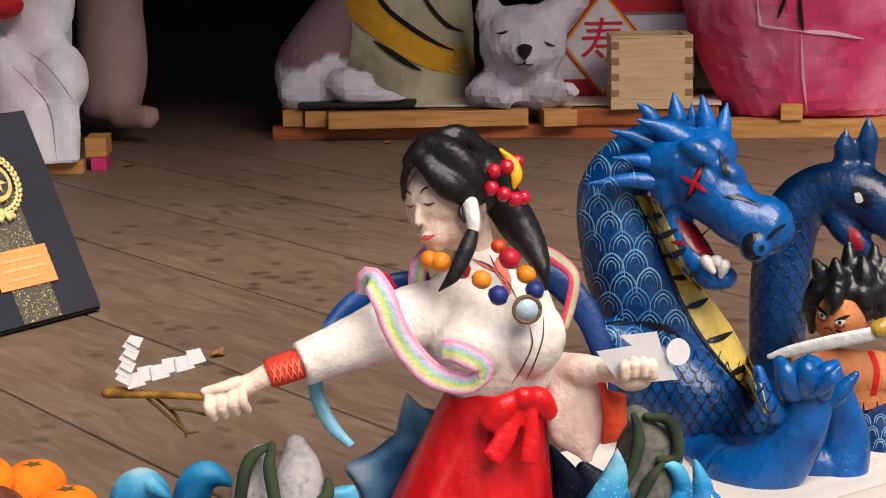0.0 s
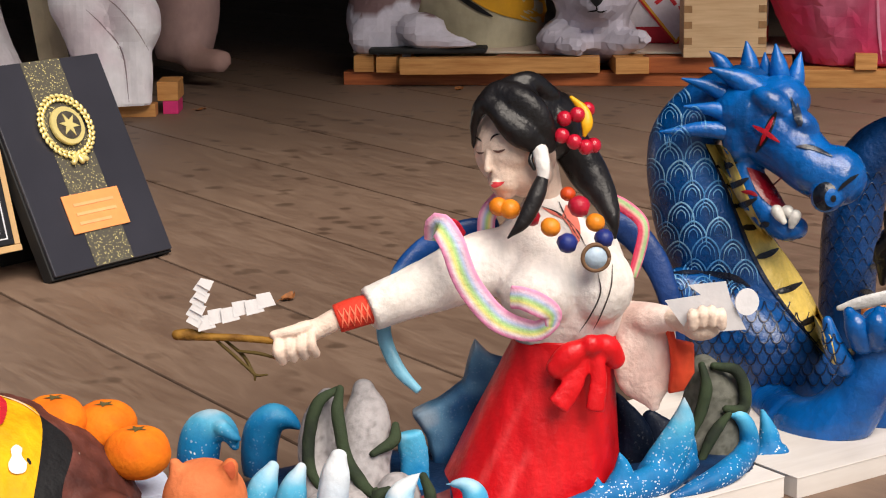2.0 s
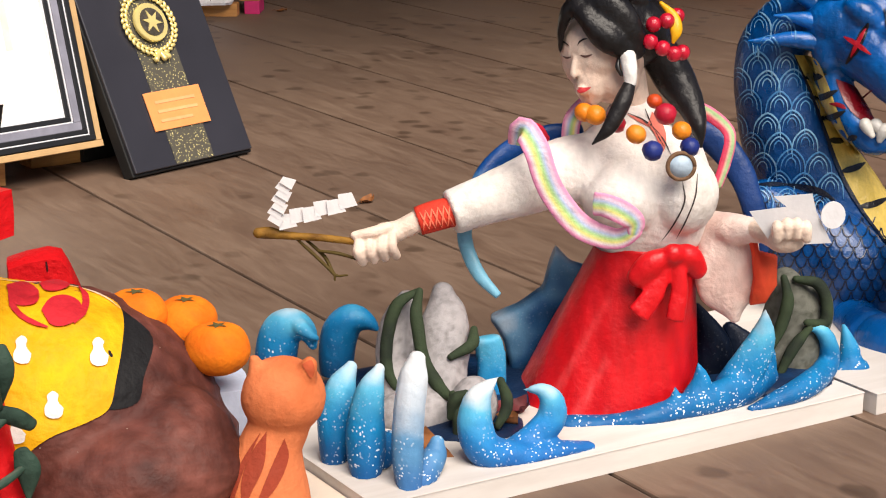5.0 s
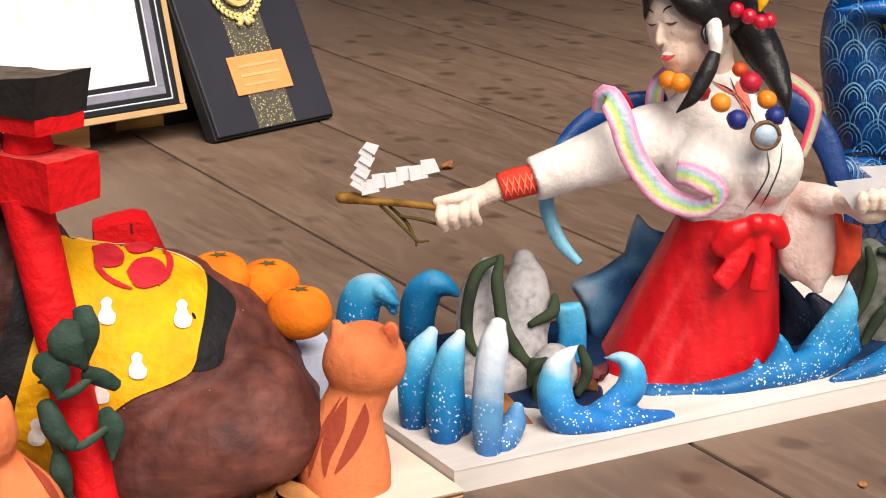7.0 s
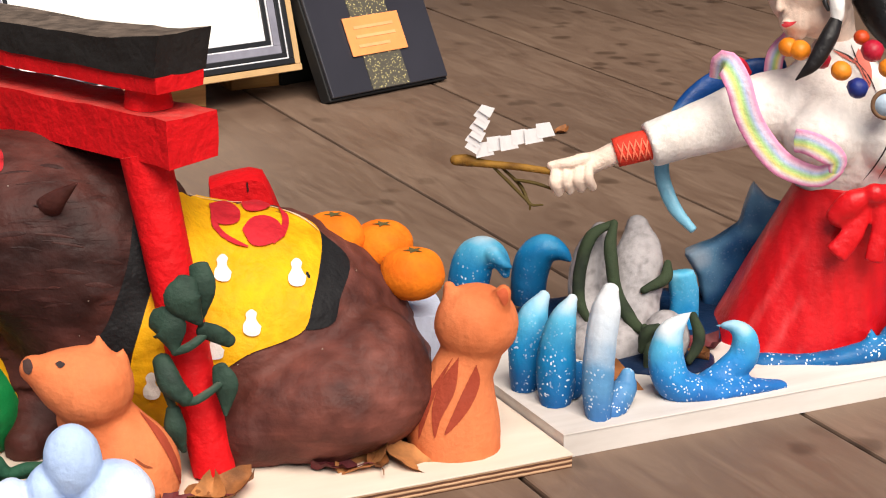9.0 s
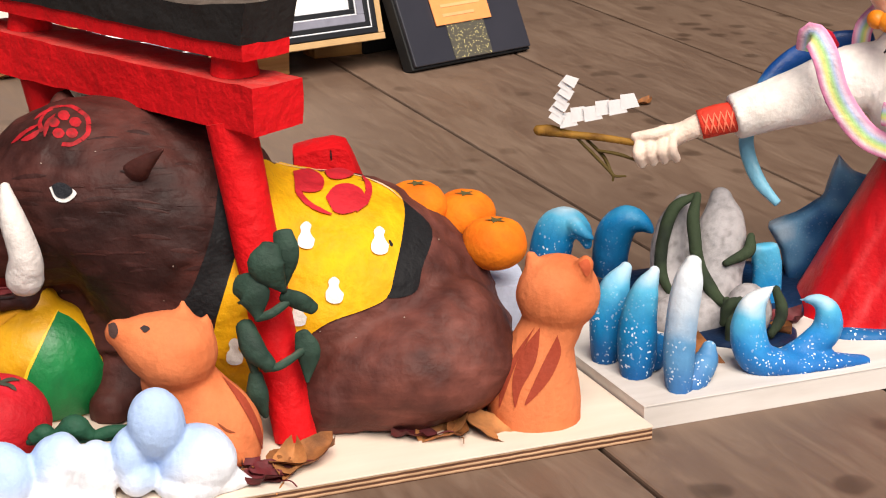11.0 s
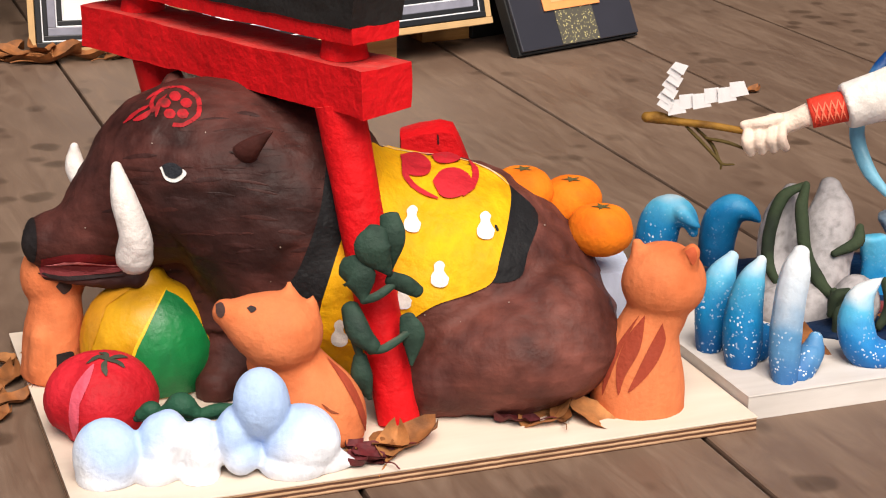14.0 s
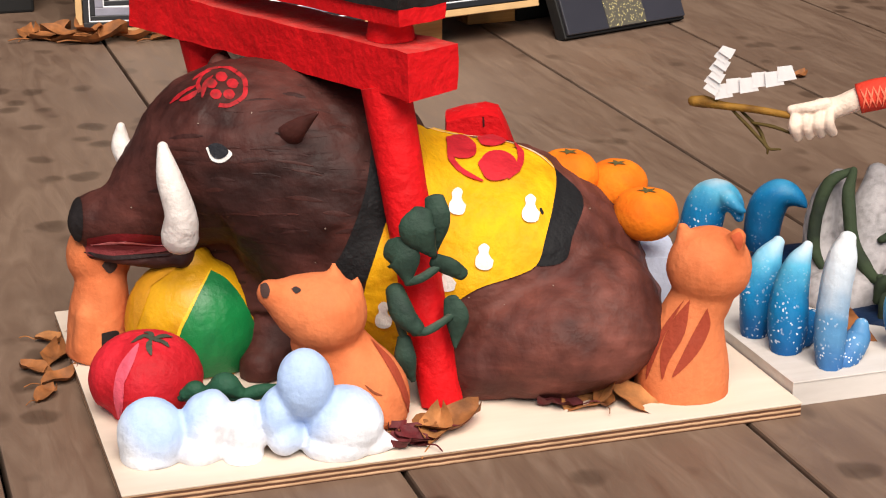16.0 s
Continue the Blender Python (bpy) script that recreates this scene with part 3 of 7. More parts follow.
    cloth = [(-0.0074, 0.0000, 0.2119), (0.0129, 0.0000, 0.2131), (0.0433, 0.0000, 0.2060), (0.0840, 0.0000, 0.2000), (0.1172, 0.0000, 0.1887), (0.1343, 0.0000, 0.1751), (0.1358, 0.0000, 0.1516), (0.1276, 0.0000, 0.1083), (0.1194, 0.0000, 0.0808), (0.0962, 0.0000, 0.0684), (0.0651, 0.0000, 0.0570), (0.0391, 0.0000, 0.0383), (0.0129, 0.0000, 0.0127), (-0.0083, 0.0000, -0.0073), (-0.0295, 0.0000, -0.0161), (-0.0399, 0.0000, 0.0065), (-0.0394, 0.0000, 0.0515), (-0.0244, 0.0000, 0.1014), (-0.0102, 0.0000, 0.1557)]
    s.patch(cloth, mottled(YELLOW, c(228, 158, 6), 30), 1, lift=0.0013, rings=18, per=4)
    s.line([(0.0154, 0.0000, 0.2110), (0.0433, 0.0000, 0.2039), (0.0840, 0.0000, 0.1990), (0.1172, 0.0000, 0.1877), (0.1343, 0.0000, 0.1730)], 0.0022, c(226, 196, 160), 1, lift=0.002)
    # three-comma mark
    for pts in ([(0.0393, -0.0900, 0.2255), (0.0537, -0.0900, 0.2276), (0.0657, -0.0900, 0.2192), (0.0639, -0.0900, 0.2092), (0.0523, -0.0900, 0.2071), (0.0427, -0.0900, 0.2116)],
                [(0.0667, -0.0800, 0.2228), (0.0802, -0.0800, 0.2249), (0.0909, -0.0800, 0.2200), (0.0827, -0.0800, 0.2154), (0.0716, -0.0800, 0.2164)],
                [(0.0673, -0.0900, 0.2027), (0.0744, -0.0900, 0.2117), (0.0874, -0.0900, 0.2138), (0.0985, -0.0900, 0.2068), (0.0987, -0.0900, 0.1958), (0.0877, -0.0900, 0.1887), (0.0746, -0.0900, 0.1896)]):
        s.patch(pts, CRIMSON, 1, lift=0.0028, rings=5)
    s.line([(0.0407, -0.0900, 0.2226), (0.0446, -0.0900, 0.2056), (0.0553, -0.0900, 0.1946), (0.0717, -0.0900, 0.1876)], 0.006, CRIMSON, 1, lift=0.0028)
    s.line([(0.0986, -0.0800, 0.2180), (0.1036, -0.0800, 0.2090), (0.1009, -0.0800, 0.1963), (0.0927, -0.0800, 0.1866)], 0.006, CRIMSON, 1, lift=0.0028)
    # white gourds
    for m0 in ((0.1132, 0.0000, 0.1309), (0.0715, 0.0000, 0.0847), (0.0468, 0.0000, 0.1368), (-0.0208, 0.0000, 0.0282), (0.0379, 0.0000, 0.0634)):
        m0 = np.array(m0)
        ring = [(0.0085, 0), (0.006, -0.0075), (-0.002, -0.0088), (-0.0075, -0.005), (-0.0075, 0.002), (-0.0045, 0.007), (-0.005, 0.013), (0.0, 0.0172), (0.005, 0.013), (0.004, 0.007)]
        s.patch([tuple(m0 + np.array((a, 0, b))) for a, b in ring], c(240, 236, 228), 1, lift=0.0026, rings=3, per=3)
    return s.done("boar_figure", "brown papier-mache boar statue with white tusks and yellow cloth", "statue", [BRISTLE, MATTE])


make_boar()


def make_torii():
    """Small red gate, leaning a little, black-capped."""
    s = Clay(BO, BY)
    h = holder("torii_gate", pose(*BO, 0, 0, BY), "small bright red torii gate with black cap and leafy vine", "gate")
    r0, r1 = (0.0371, -0.1370, 0.0033), (-0.0120, -0.0940, 0.2738)
    l1 = (-0.1950, 0.1078, 0.2700)
    l0 = (l1[0] + 0.05, l1[1] + 0.01, 0.0)

    def p(name, pieces, col, label="", mat=TORII, lump=0.0008):
        s2 = Clay(BO, BY)
        for q, cc in zip(pieces, col):
            s2.add(q, cc, 0, lump)
        return s2.done(name, label, "", mat, h)

    p("post", [tube([r0, tuple((np.array(r0) + np.array(r1)) / 2), r1], [0.0185, 0.0192, 0.021], 20, 8, cap=(0.1, 0))], [RED])
    p("post", [tube([l0, tuple((np.array(l0) + np.array(l1)) / 2), l1], [0.0185, 0.0192, 0.021], 20, 8, cap=(0.1, 0))], [RED])
    # beams run from the near end to the far end
    a, b = np.array((0.0288, -0.1200, 0.2911)), np.array((-0.2475, 0.1613, 0.2911))
    d = (b - a) / np.linalg.norm(b - a)
    side = np.cross(d, (0, 0, 1.0))
    side /= np.linalg.norm(side)
    up = np.cross(side, d)
    L = np.linalg.norm(b - a)

    def beam(l0, l1, z0, z1, half, rise=0.0, out=0.0, horn=0.0, n=9):
        v, f = [], []
        prof = [(-1, 0), (1, 0), (1.0 + out, 1), (-1 - out, 1)]
        for k in range(n):
            q = k / (n - 1)
            l = l0 + (l1 - l0) * q
            lift = rise * (2 * q - 1) ** 2
            for x, z in prof:
                hook = horn * (2 * q - 1) ** 4 * z
                e = (z - 0.5) * 0.008 * (1 if q > 0.5 else -1) * (1 if k in (0, n - 1) else 0) * (out > 0)
                v.append(a + d * (l + e) + side * x * half + up * (z0 + (z1 - z0) * z + lift + hook))
        for k in range(n - 1):
            for j in range(4):
                f.append((4 * k + j, 4 * k + (j + 1) % 4, 4 * k + 4 + (j + 1) % 4, 4 * k + 4 + j))
        f += [(3, 2, 1, 0), tuple(4 * (n - 1) + j for j in range(4))]
        bm = bmesh.new()
        vs = [bm.verts.new(q) for q in v]
        for q in f:
            bm.faces.new([vs[i] for i in q])
        bmesh.ops.bevel(bm, geom=[e for e in bm.edges if e.is_manifold and e.calc_face_angle(0) > 0.8], offset=0.0045, segments=2, affect="EDGES")
        bmesh.ops.subdivide_edges(bm, edges=list(bm.edges), cuts=2, use_grid_fill=True)
        bm.verts.index_update()
        out_v, out_f = np.array([tuple(q.co) for q in bm.verts]), [tuple(q.index for q in w.verts) for w in bm.faces]
        bm.free()
        return out_v, out_f

    p("tie_beam", [beam(0.0, L, -0.0200, 0.0195, 0.0285)], [RED], lump=0.0018)
    p("lintel", [beam(0.013, L + 0.01, 0.038, 0.054, 0.026, 0.001)], [RED], lump=0.001)
    p("cap", [beam(0.009, L + 0.016, 0.0515, 0.0775, 0.0285, 0.001, 0.04, 0.010)], [c(38, 35, 34)], "black painted cap greyed with dust on top", CAP, 0.0018)
    for l in (0.052, L - 0.06):
        m0 = a + d * l + up * 0.034
        p("strut", [tube([tuple(m0 - up * 0.014), tuple(m0), tuple(m0 + up * 0.016)], [0.021, 0.019, 0.021], 14, 4, cap=(0, 0))], [RED])
    # vine
    green = c(48, 70, 58)

    for pts, rad in (
        ([(0.0211, -0.1650, 0.1865), (0.0175, -0.1680, 0.1689), (0.0304, -0.1630, 0.1467)], [(0.008, 0.003), (0.0155, 0.007), (0.003, 0.003)]),
        ([(0.0302, -0.1550, 0.1941), (0.0335, -0.1580, 0.1756), (0.0303, -0.1560, 0.1478)], [(0.008, 0.003), (0.0105, 0.006), (0.003, 0.003)]),
        ([(-0.0085, -0.1580, 0.1506), (0.0044, -0.1650, 0.1457), (0.0090, -0.1650, 0.1234)], [(0.009, 0.003), (0.0155, 0.006), (0.003, 0.003)]),
        ([(-0.0026, -0.1580, 0.1132), (0.0043, -0.1660, 0.0962), (0.0166, -0.1680, 0.0835)], [(0.008, 0.006), (0.0105, 0.008), (0.007, 0.006)]),
        ([(0.0313, -0.1600, 0.1407), (0.0430, -0.1550, 0.1341), (0.0539, -0.1500, 0.1254)], [(0.007, 0.004), (0.008, 0.005), (0.006, 0.004)]),
        ([(0.0445, -0.1500, 0.1041), (0.0494, -0.1520, 0.0877), (0.0486, -0.1520, 0.0621)], [(0.006, 0.003), (0.0105, 0.005), (0.002, 0.002)]),
        ([(0.0053, -0.1580, 0.0702), (0.0068, -0.1600, 0.0531), (0.0124, -0.1580, 0.0332)], [(0.006, 0.004), (0.0095, 0.006), (0.003, 0.003)]),
    ):
        p("vine_leaf", [tube(pts, rad, 12, 5)], [mottled(green, c(34, 52, 44), 40)], "dark green clay leaf", MATTE)
    p("vine_stem", [tube([(0.0090, -0.1650, 0.1234), (0.0212, -0.1660, 0.1279), (0.0351, -0.1580, 0.1361)], [0.0035, 0.004, 0.0035], 8),
                    tube([(0.0151, -0.1670, 0.0790), (0.0279, -0.1680, 0.0820), (0.0447, -0.1540, 0.0894)], [0.0035, 0.004, 0.0035], 8),
                    tube([(0.0053, -0.1580, 0.0702), (0.0006, -0.1580, 0.0905), (-0.0016, -0.1580, 0.1107)], [0.0035, 0.004, 0.0035], 8)], [green, green, green])
    return h


make_torii()

TERRA, RUST = c(222, 126, 78), c(160, 66, 44)


def make_cat():
    s = Clay(BO, BY)
    v, f = fuse([tube([(0.2489, -0.0950, -0.0129), (0.2481, -0.0950, 0.0261), (0.2545, -0.0950, 0.0687), (0.2638, -0.0950, 0.0899)], [(0.041, 0.037), (0.041, 0.037), (0.029, 0.028), (0.026, 0.026)], 24, cap=(0.2, 1)),
                 blob((0.2669, -0.0950, 0.1159), (0.0375, 0.036, 0.035)),
                 tube([(0.2459, -0.0950, 0.1389), (0.2424, -0.0950, 0.1507)], [0.010, 0.005], 10), tube([(0.2828, -0.1100, 0.1367), (0.2872, -0.1150, 0.1486)], [0.012, 0.008], 10)], 0.003, 4)
    v[:, 2] = np.maximum(v[:, 2], 0)
    s.add((v, f), mottled(TERRA, c(206, 110, 64), 20), 0, 0.0009)
    s.ground()
    for o in (([(0.2572, 0.0000, 0.0489), (0.2386, 0.0000, 0.0207), (0.2271, 0.0000, -0.0078), (0.2249, 0.0000, -0.0318), (0.2306, 0.0000, -0.0163), (0.2381, 0.0000, 0.0065), (0.2486, 0.0000, 0.0320)]), ([(0.2624, 0.0000, 0.0489), (0.2587, 0.0000, 0.0152), (0.2453, 0.0000, -0.0133), (0.2397, 0.0000, -0.0317), (0.2374, 0.0000, -0.0020), (0.2467, 0.0000, 0.0264)]),
              ([(0.2784, 0.0000, 0.0407), (0.2815, 0.0000, 0.0211), (0.2703, 0.0000, -0.0062), (0.2491, 0.0000, -0.0293), (0.2581, 0.0000, -0.0046), (0.2689, 0.0000, 0.0210)])):
        s.patch(o, RUST, rings=5)
    s.patch([(0.2965, 0.0000, 0.1109), (0.3046, 0.0000, 0.1143), (0.3072, 0.0000, 0.1045), (0.3034, 0.0000, 0.0979)], c(190, 88, 54), rings=2)
    return s.done("cat_figure", "terracotta cat statue with dark red back stripes", "statue", CLAY)


def make_squirrel(kind):
    s = Clay(BO, BY)
    if kind == 0:
        pcs = [tube([(-0.0352, -0.1700, -0.0002), (-0.0376, -0.1650, 0.0263), (-0.0496, -0.1600, 0.0499), (-0.0612, -0.1600, 0.0703)], [(0.044, 0.036), (0.047, 0.036), (0.036, 0.032), (0.030, 0.028)], 22, cap=(0.2, 1)),
               blob((-0.0604, -0.1650, 0.0952), (0.036, 0.036, 0.035)), tube([(-0.0627, -0.1650, 0.0967), (-0.0856, -0.1700, 0.1069), (-0.1045, -0.1750, 0.1170)], [0.036, 0.026, 0.012], 18),
               tube([(-0.0522, -0.1600, 0.1260), (-0.0530, -0.1600, 0.1385)], [0.009, 0.002], 10), tube([(-0.0354, -0.1600, 0.1152), (-0.0325, -0.1600, 0.1262)], [0.009, 0.002], 10)]
    else:
        pcs = [tube([(-0.2818, -0.0300, 0.0021), (-0.2782, -0.0300, 0.0384), (-0.2738, -0.0300, 0.0714)], [(0.029, 0.03), (0.028, 0.028), (0.024, 0.024)], 20, cap=(0.2, 1)),
               blob((-0.2769, -0.0200, 0.0950), (0.030, 0.032, 0.034)), tube([(-0.2885, -0.0500, 0.0157), (-0.2842, -0.0500, 0.0460)], [0.012, 0.012], 12)]
    v, f = fuse(pcs, 0.003, 4)
    v[:, 2] = np.maximum(v[:, 2], 0)
    s.add((v, f), mottled(TERRA, c(208, 112, 66), 20), 0, 0.0009)
    s.ground()
    if kind == 0:
        s.patch([(-0.1356, 0.0000, 0.0590), (-0.1303, 0.0000, 0.0607), (-0.1273, 0.0000, 0.0535), (-0.1307, 0.0000, 0.0462), (-0.1353, 0.0000, 0.0495)], c(72, 52, 48), rings=2)
        s.patch([(-0.1074, 0.0000, 0.0553), (-0.1032, 0.0000, 0.0576), (-0.0985, 0.0000, 0.0543), (-0.1033, 0.0000, 0.0509)], c(58, 48, 48), rings=2)
        s.patch([(-0.0346, 0.0000, 0.0066), (-0.0136, 0.0000, -0.0160), (-0.0005, 0.0000, -0.0475), (0.0011, 0.0000, -0.0707), (-0.0053, 0.0000, -0.0504), (-0.0190, 0.0000, -0.0218)], RUST, rings=4)
        s.line([(-0.0404, 0.0000, -0.0404), (-0.0324, 0.0000, -0.0478), (-0.0245, 0.0000, -0.0506)], 0.002, c(140, 74, 46))
        return s.done("squirrel_figure", "orange terracotta squirrel statue with dark eye and nose", "statue", CLAY)
    s.patch([(-0.2801, 0.0000, 0.0770), (-0.2724, 0.0000, 0.0848), (-0.2655, 0.0000, 0.0771), (-0.2732, 0.0000, 0.0693)], c(66, 50, 46), rings=2)
    s.patch([(-0.2839, 0.0000, 0.0097), (-0.2695, 0.0000, 0.0127), (-0.2683, 0.0000, 0.0042), (-0.2760, 0.0000, -0.0101), (-0.2839, 0.0000, -0.0085)], c(40, 34, 34), rings=2)
    return s.done("squirrel_figure", "orange terracotta squirrel statue half hidden behind the boar's snout", "statue", CLAY)


make_cat()
make_squirrel(0)
make_squirrel(1)

# tomato-like red fruit with a split
s = Clay(BO, BY)
v, f = blob((-0.2153, -0.1500, 0.0295), (0.049, 0.046, 0.041), (0, 0, 0), 32, 20)
m0 = np.array((-0.2153, -0.1500, 0.0295))
for i, q in enumerate(v):
    a = math.atan2(q[2] - m0[2], q[0] - m0[0])
    v[i] = q + (m0 - q) * 0.10 * math.exp(-((q[0] - m0[0] + 0.026 - 0.25 * (q[2] - m0[2])) / 0.006) ** 2) * (q[1] < m0[1])
s.add((v, f), mottled(c(206, 34, 48), c(188, 22, 34), 20), 0, 0.0008)
s.ground()
s.patch([(-0.2744, 0.0000, -0.0796), (-0.2778, 0.0000, -0.0533), (-0.2714, 0.0000, -0.0244), (-0.2516, 0.0000, -0.0002), (-0.2568, 0.0000, -0.0185), (-0.2675, 0.0000, -0.0416), (-0.2698, 0.0000, -0.0649)], c(226, 90, 110), rings=4)
cal = Clay(BO, BY)
cal.tree = s.tree
for pts in (([(-0.2398, 0.0000, 0.0034), (-0.2460, 0.0000, 0.0067), (-0.2580, 0.0000, -0.0002)]), ([(-0.2398, 0.0000, 0.0034), (-0.2422, 0.0000, -0.0035), (-0.2405, 0.0000, -0.0126)]), ([(-0.2398, 0.0000, 0.0034), (-0.2293, 0.0000, 0.0012), (-0.2232, 0.0000, -0.0044)]), ([(-0.2398, 0.0000, 0.0034), (-0.2274, 0.0000, 0.0069), (-0.2195, 0.0000, 0.0059)]), ([(-0.2398, 0.0000, 0.0034), (-0.2395, 0.0000, 0.0091), (-0.2458, 0.0000, 0.0101)])):
    cal.line(pts, 0.005, c(70, 74, 62), lift=0.001)
fruit = s.done("red_fruit", "round red painted fruit with green calyx and a split side", "fruit", MATTE)
cal.done("calyx", "grey-green calyx", "", MATTE, fruit)

# green and yellow ball
s = Clay(BO, BY)
v, f = fuse([blob((-0.1891, -0.0450, 0.0395), (0.063, 0.054, 0.062), (0, 0, 0), 28, 18), tube([(-0.1917, -0.0400, 0.0947), (-0.1870, -0.0450, 0.0669)], [0.022, 0.03], 14)], 0.0035, 3)
v[:, 2] = np.maximum(v[:, 2], 0)
s.add((v, f), mottled(c(222, 164, 18), c(200, 140, 16), 24), 0, 0.0008)
s.ground()
s.patch([(-0.1800, 0.0000, 0.0735), (-0.1647, 0.0000, 0.0637), (-0.1497, 0.0000, 0.0421), (-0.1390, 0.0000, 0.0112), (-0.1420, 0.0000, -0.0173), (-0.1680, 0.0000, -0.0337), (-0.2001, 0.0000, -0.0363), (-0.2134, 0.0000, 0.0019), (-0.1998, 0.0000, 0.0360)], mottled(c(18, 122, 62), c(14, 104, 54), 30), rings=8)
s.patch([(-0.2470, 0.0000, 0.0718), (-0.2239, 0.0000, 0.0842), (-0.2005, 0.0000, 0.0833), (-0.2166, 0.0000, 0.0732), (-0.2370, 0.0000, 0.0608), (-0.2481, 0.0000, 0.0271), (-0.2532, 0.0000, 0.0101), (-0.2512, 0.0000, 0.0495)], c(206, 142, 30), rings=4)
s.line([(-0.1789, 0.0000, 0.0746), (-0.1998, 0.0000, 0.0360), (-0.2134, 0.0000, 0.0019), (-0.2010, 0.0000, -0.0340)], 0.003, c(236, 190, 40), lift=0.0012)
s.done("painted_ball", "yellow ball with a green painted panel", "ball", SATIN)

# pale blue cloud
s = Clay(BO, BY)
puffs = [blob(p, r, (0, 0, 0), 24, 16) for p, r in (
    ((-0.1957, -0.2450, 0.0201), (0.0285, 0.028, 0.031)), ((-0.1969, -0.2470, 0.0060), (0.025, 0.025, 0.020)), ((-0.1535, -0.2350, 0.0239), (0.021, 0.024, 0.028)), ((-0.1572, -0.2400, 0.0071), (0.021, 0.024, 0.020)), ((-0.1477, -0.2350, 0.0324), (0.018, 0.022, 0.022)),
    ((-0.1206, -0.2350, 0.0202), (0.017, 0.022, 0.028)), ((-0.1225, -0.2400, -0.0002), (0.017, 0.022, 0.014)), ((-0.0942, -0.2300, 0.0307), (0.017, 0.022, 0.026)), ((-0.0886, -0.2350, 0.0164), (0.016, 0.020, 0.017)), ((-0.0719, -0.2320, 0.0591), (0.0235, 0.024, 0.0305)),
    ((-0.0419, -0.2250, 0.0238), (0.033, 0.030, 0.031)), ((-0.0465, -0.2280, 0.0075), (0.031, 0.028, 0.018)))]
puffs.append(tube([(-0.0420, -0.2250, 0.0112), (-0.0213, -0.2250, 0.0073), (0.0009, -0.2250, 0.0050)], [(0.026, 0.024), (0.017, 0.017), (0.003, 0.005)], 18))
v, f = fuse(puffs, 0.0022, 1)
v[:, 2] = np.maximum(v[:, 2], 0)
s.add((v, f), lambda q: [tuple(np.array(c(232, 234, 240)) * (1 - k) + np.array(c(178, 202, 240)) * k) for k in ((q[:, 2] - 0.012) / 0.03 + 0.6 * np.sin(q[:, 0] * 60)).clip(0, 1)], 0, 0.0012)
s.done("cloud_figure", "pale blue and white clay cloud in puffs", "cloud", CLAY)

# green sprig lying behind the cloud
s = Clay(BO, BY)
for pts, rad in (([(-0.1734, -0.2000, 0.0359), (-0.1662, -0.2000, 0.0400), (-0.1602, -0.2000, 0.0376)], [0.006, 0.008, 0.006]), ([(-0.1536, -0.2000, 0.0392), (-0.1403, -0.2000, 0.0444), (-0.1288, -0.2000, 0.0379)], [0.006, 0.011, 0.006]), ([(-0.1289, -0.2000, 0.0354), (-0.1124, -0.2000, 0.0396), (-0.0993, -0.2000, 0.0418)], [0.004, 0.006, 0.004])):
    s.add(tube(pts, rad, 10), c(40, 84, 62), 0, 0.0008)
s.add(tube([(-0.1782, -0.2000, 0.0323), (-0.1407, -0.2000, 0.0327), (-0.0985, -0.2000, 0.0357)], [0.003, 0.003, 0.003], 8), c(34, 70, 54))
s.done("green_sprig", "dark green clay sprig behind the cloud", "leaf", MATTE)

# oranges on a white paper stand, red block behind
for nm, pos, rr, lab in (("orange", (0.2190, -0.0100, 0.1351), 0.029, 1), ("orange", (0.1944, 0.0300, 0.1493), 0.0285, 1), ("orange", (0.1493, 0.0200, 0.1628), 0.028, 1)):
    s = Clay(BO, BY)
    v, f = blob(pos, (rr * 1.04, rr, rr * 0.86), (0, 0, 0), 24, 16)
    v[:, 2] -= 0.004 * np.exp(-((v[:, 0] - pos[0]) ** 2 + (v[:, 1] - pos[1]) ** 2) / 0.0001) * (v[:, 2] > pos[2])
    s.add((v, f), mottled(c(240, 128, 22), c(226, 108, 14), 30), 0, 0.0016)
    s.ground()
    top = np.array(pos) + np.array((0.0, -0.006, rr * 0.8))
    cal = Clay(BO, BY)
    cal.tree = s.tree
    cal.patch([tuple(top + np.array((math.cos(q * 0.628) * (0.010 if q % 2 else 0.004), math.sin(q * 0.628) * (0.010 if q % 2 else 0.004), 0))) for q in range(10)], c(98, 88, 52), per=1, rings=3)
    fruit = s.done("orange", "matte orange clay mandarin with a brown calyx", "fruit", CLAY, group="mandarins")
    if cal.v:
        cal.done("calyx", "brown star-shaped calyx", "", CLAY, fruit)
s = Clay(BO, BY)
s.add(prism([(0.1753, 0.0300, 0.0930), (0.2489, 0.0300, 0.0926), (0.2543, 0.0300, 0.0658), (0.2359, 0.0300, 0.0249), (0.1943, 0.0300, -0.0031), (0.1514, 0.0300, -0.0035)], -0.005, 0.06, 0.002), c(205, 214, 236), 0, 0.0006)
v = s.v[0]
v[:, 2] = np.where(v[:, 2] < 0.035, 0.0, v[:, 2])
s.done("offering_stand", "pale blue-white stand under the mandarins", "stand", CLAY)
s = Clay(BO, BY)
v, f = prism([(0.0346, 0.1600, 0.1811), (0.0529, 0.1600, 0.1864), (0.0751, 0.1600, 0.1899), (0.0879, 0.1600, 0.1871), (0.0959, 0.1600, 0.1728), (0.1051, 0.1600, 0.1480), (0.108, 0.16, 0.0), (0.036, 0.16, 0.0)], 0.16, 0.21, 0.003)
v[:, 2] = np.maximum(v[:, 2] - 0.006, 0)
s.add((v, f), RED, 0, 0.0012)
s.ground()
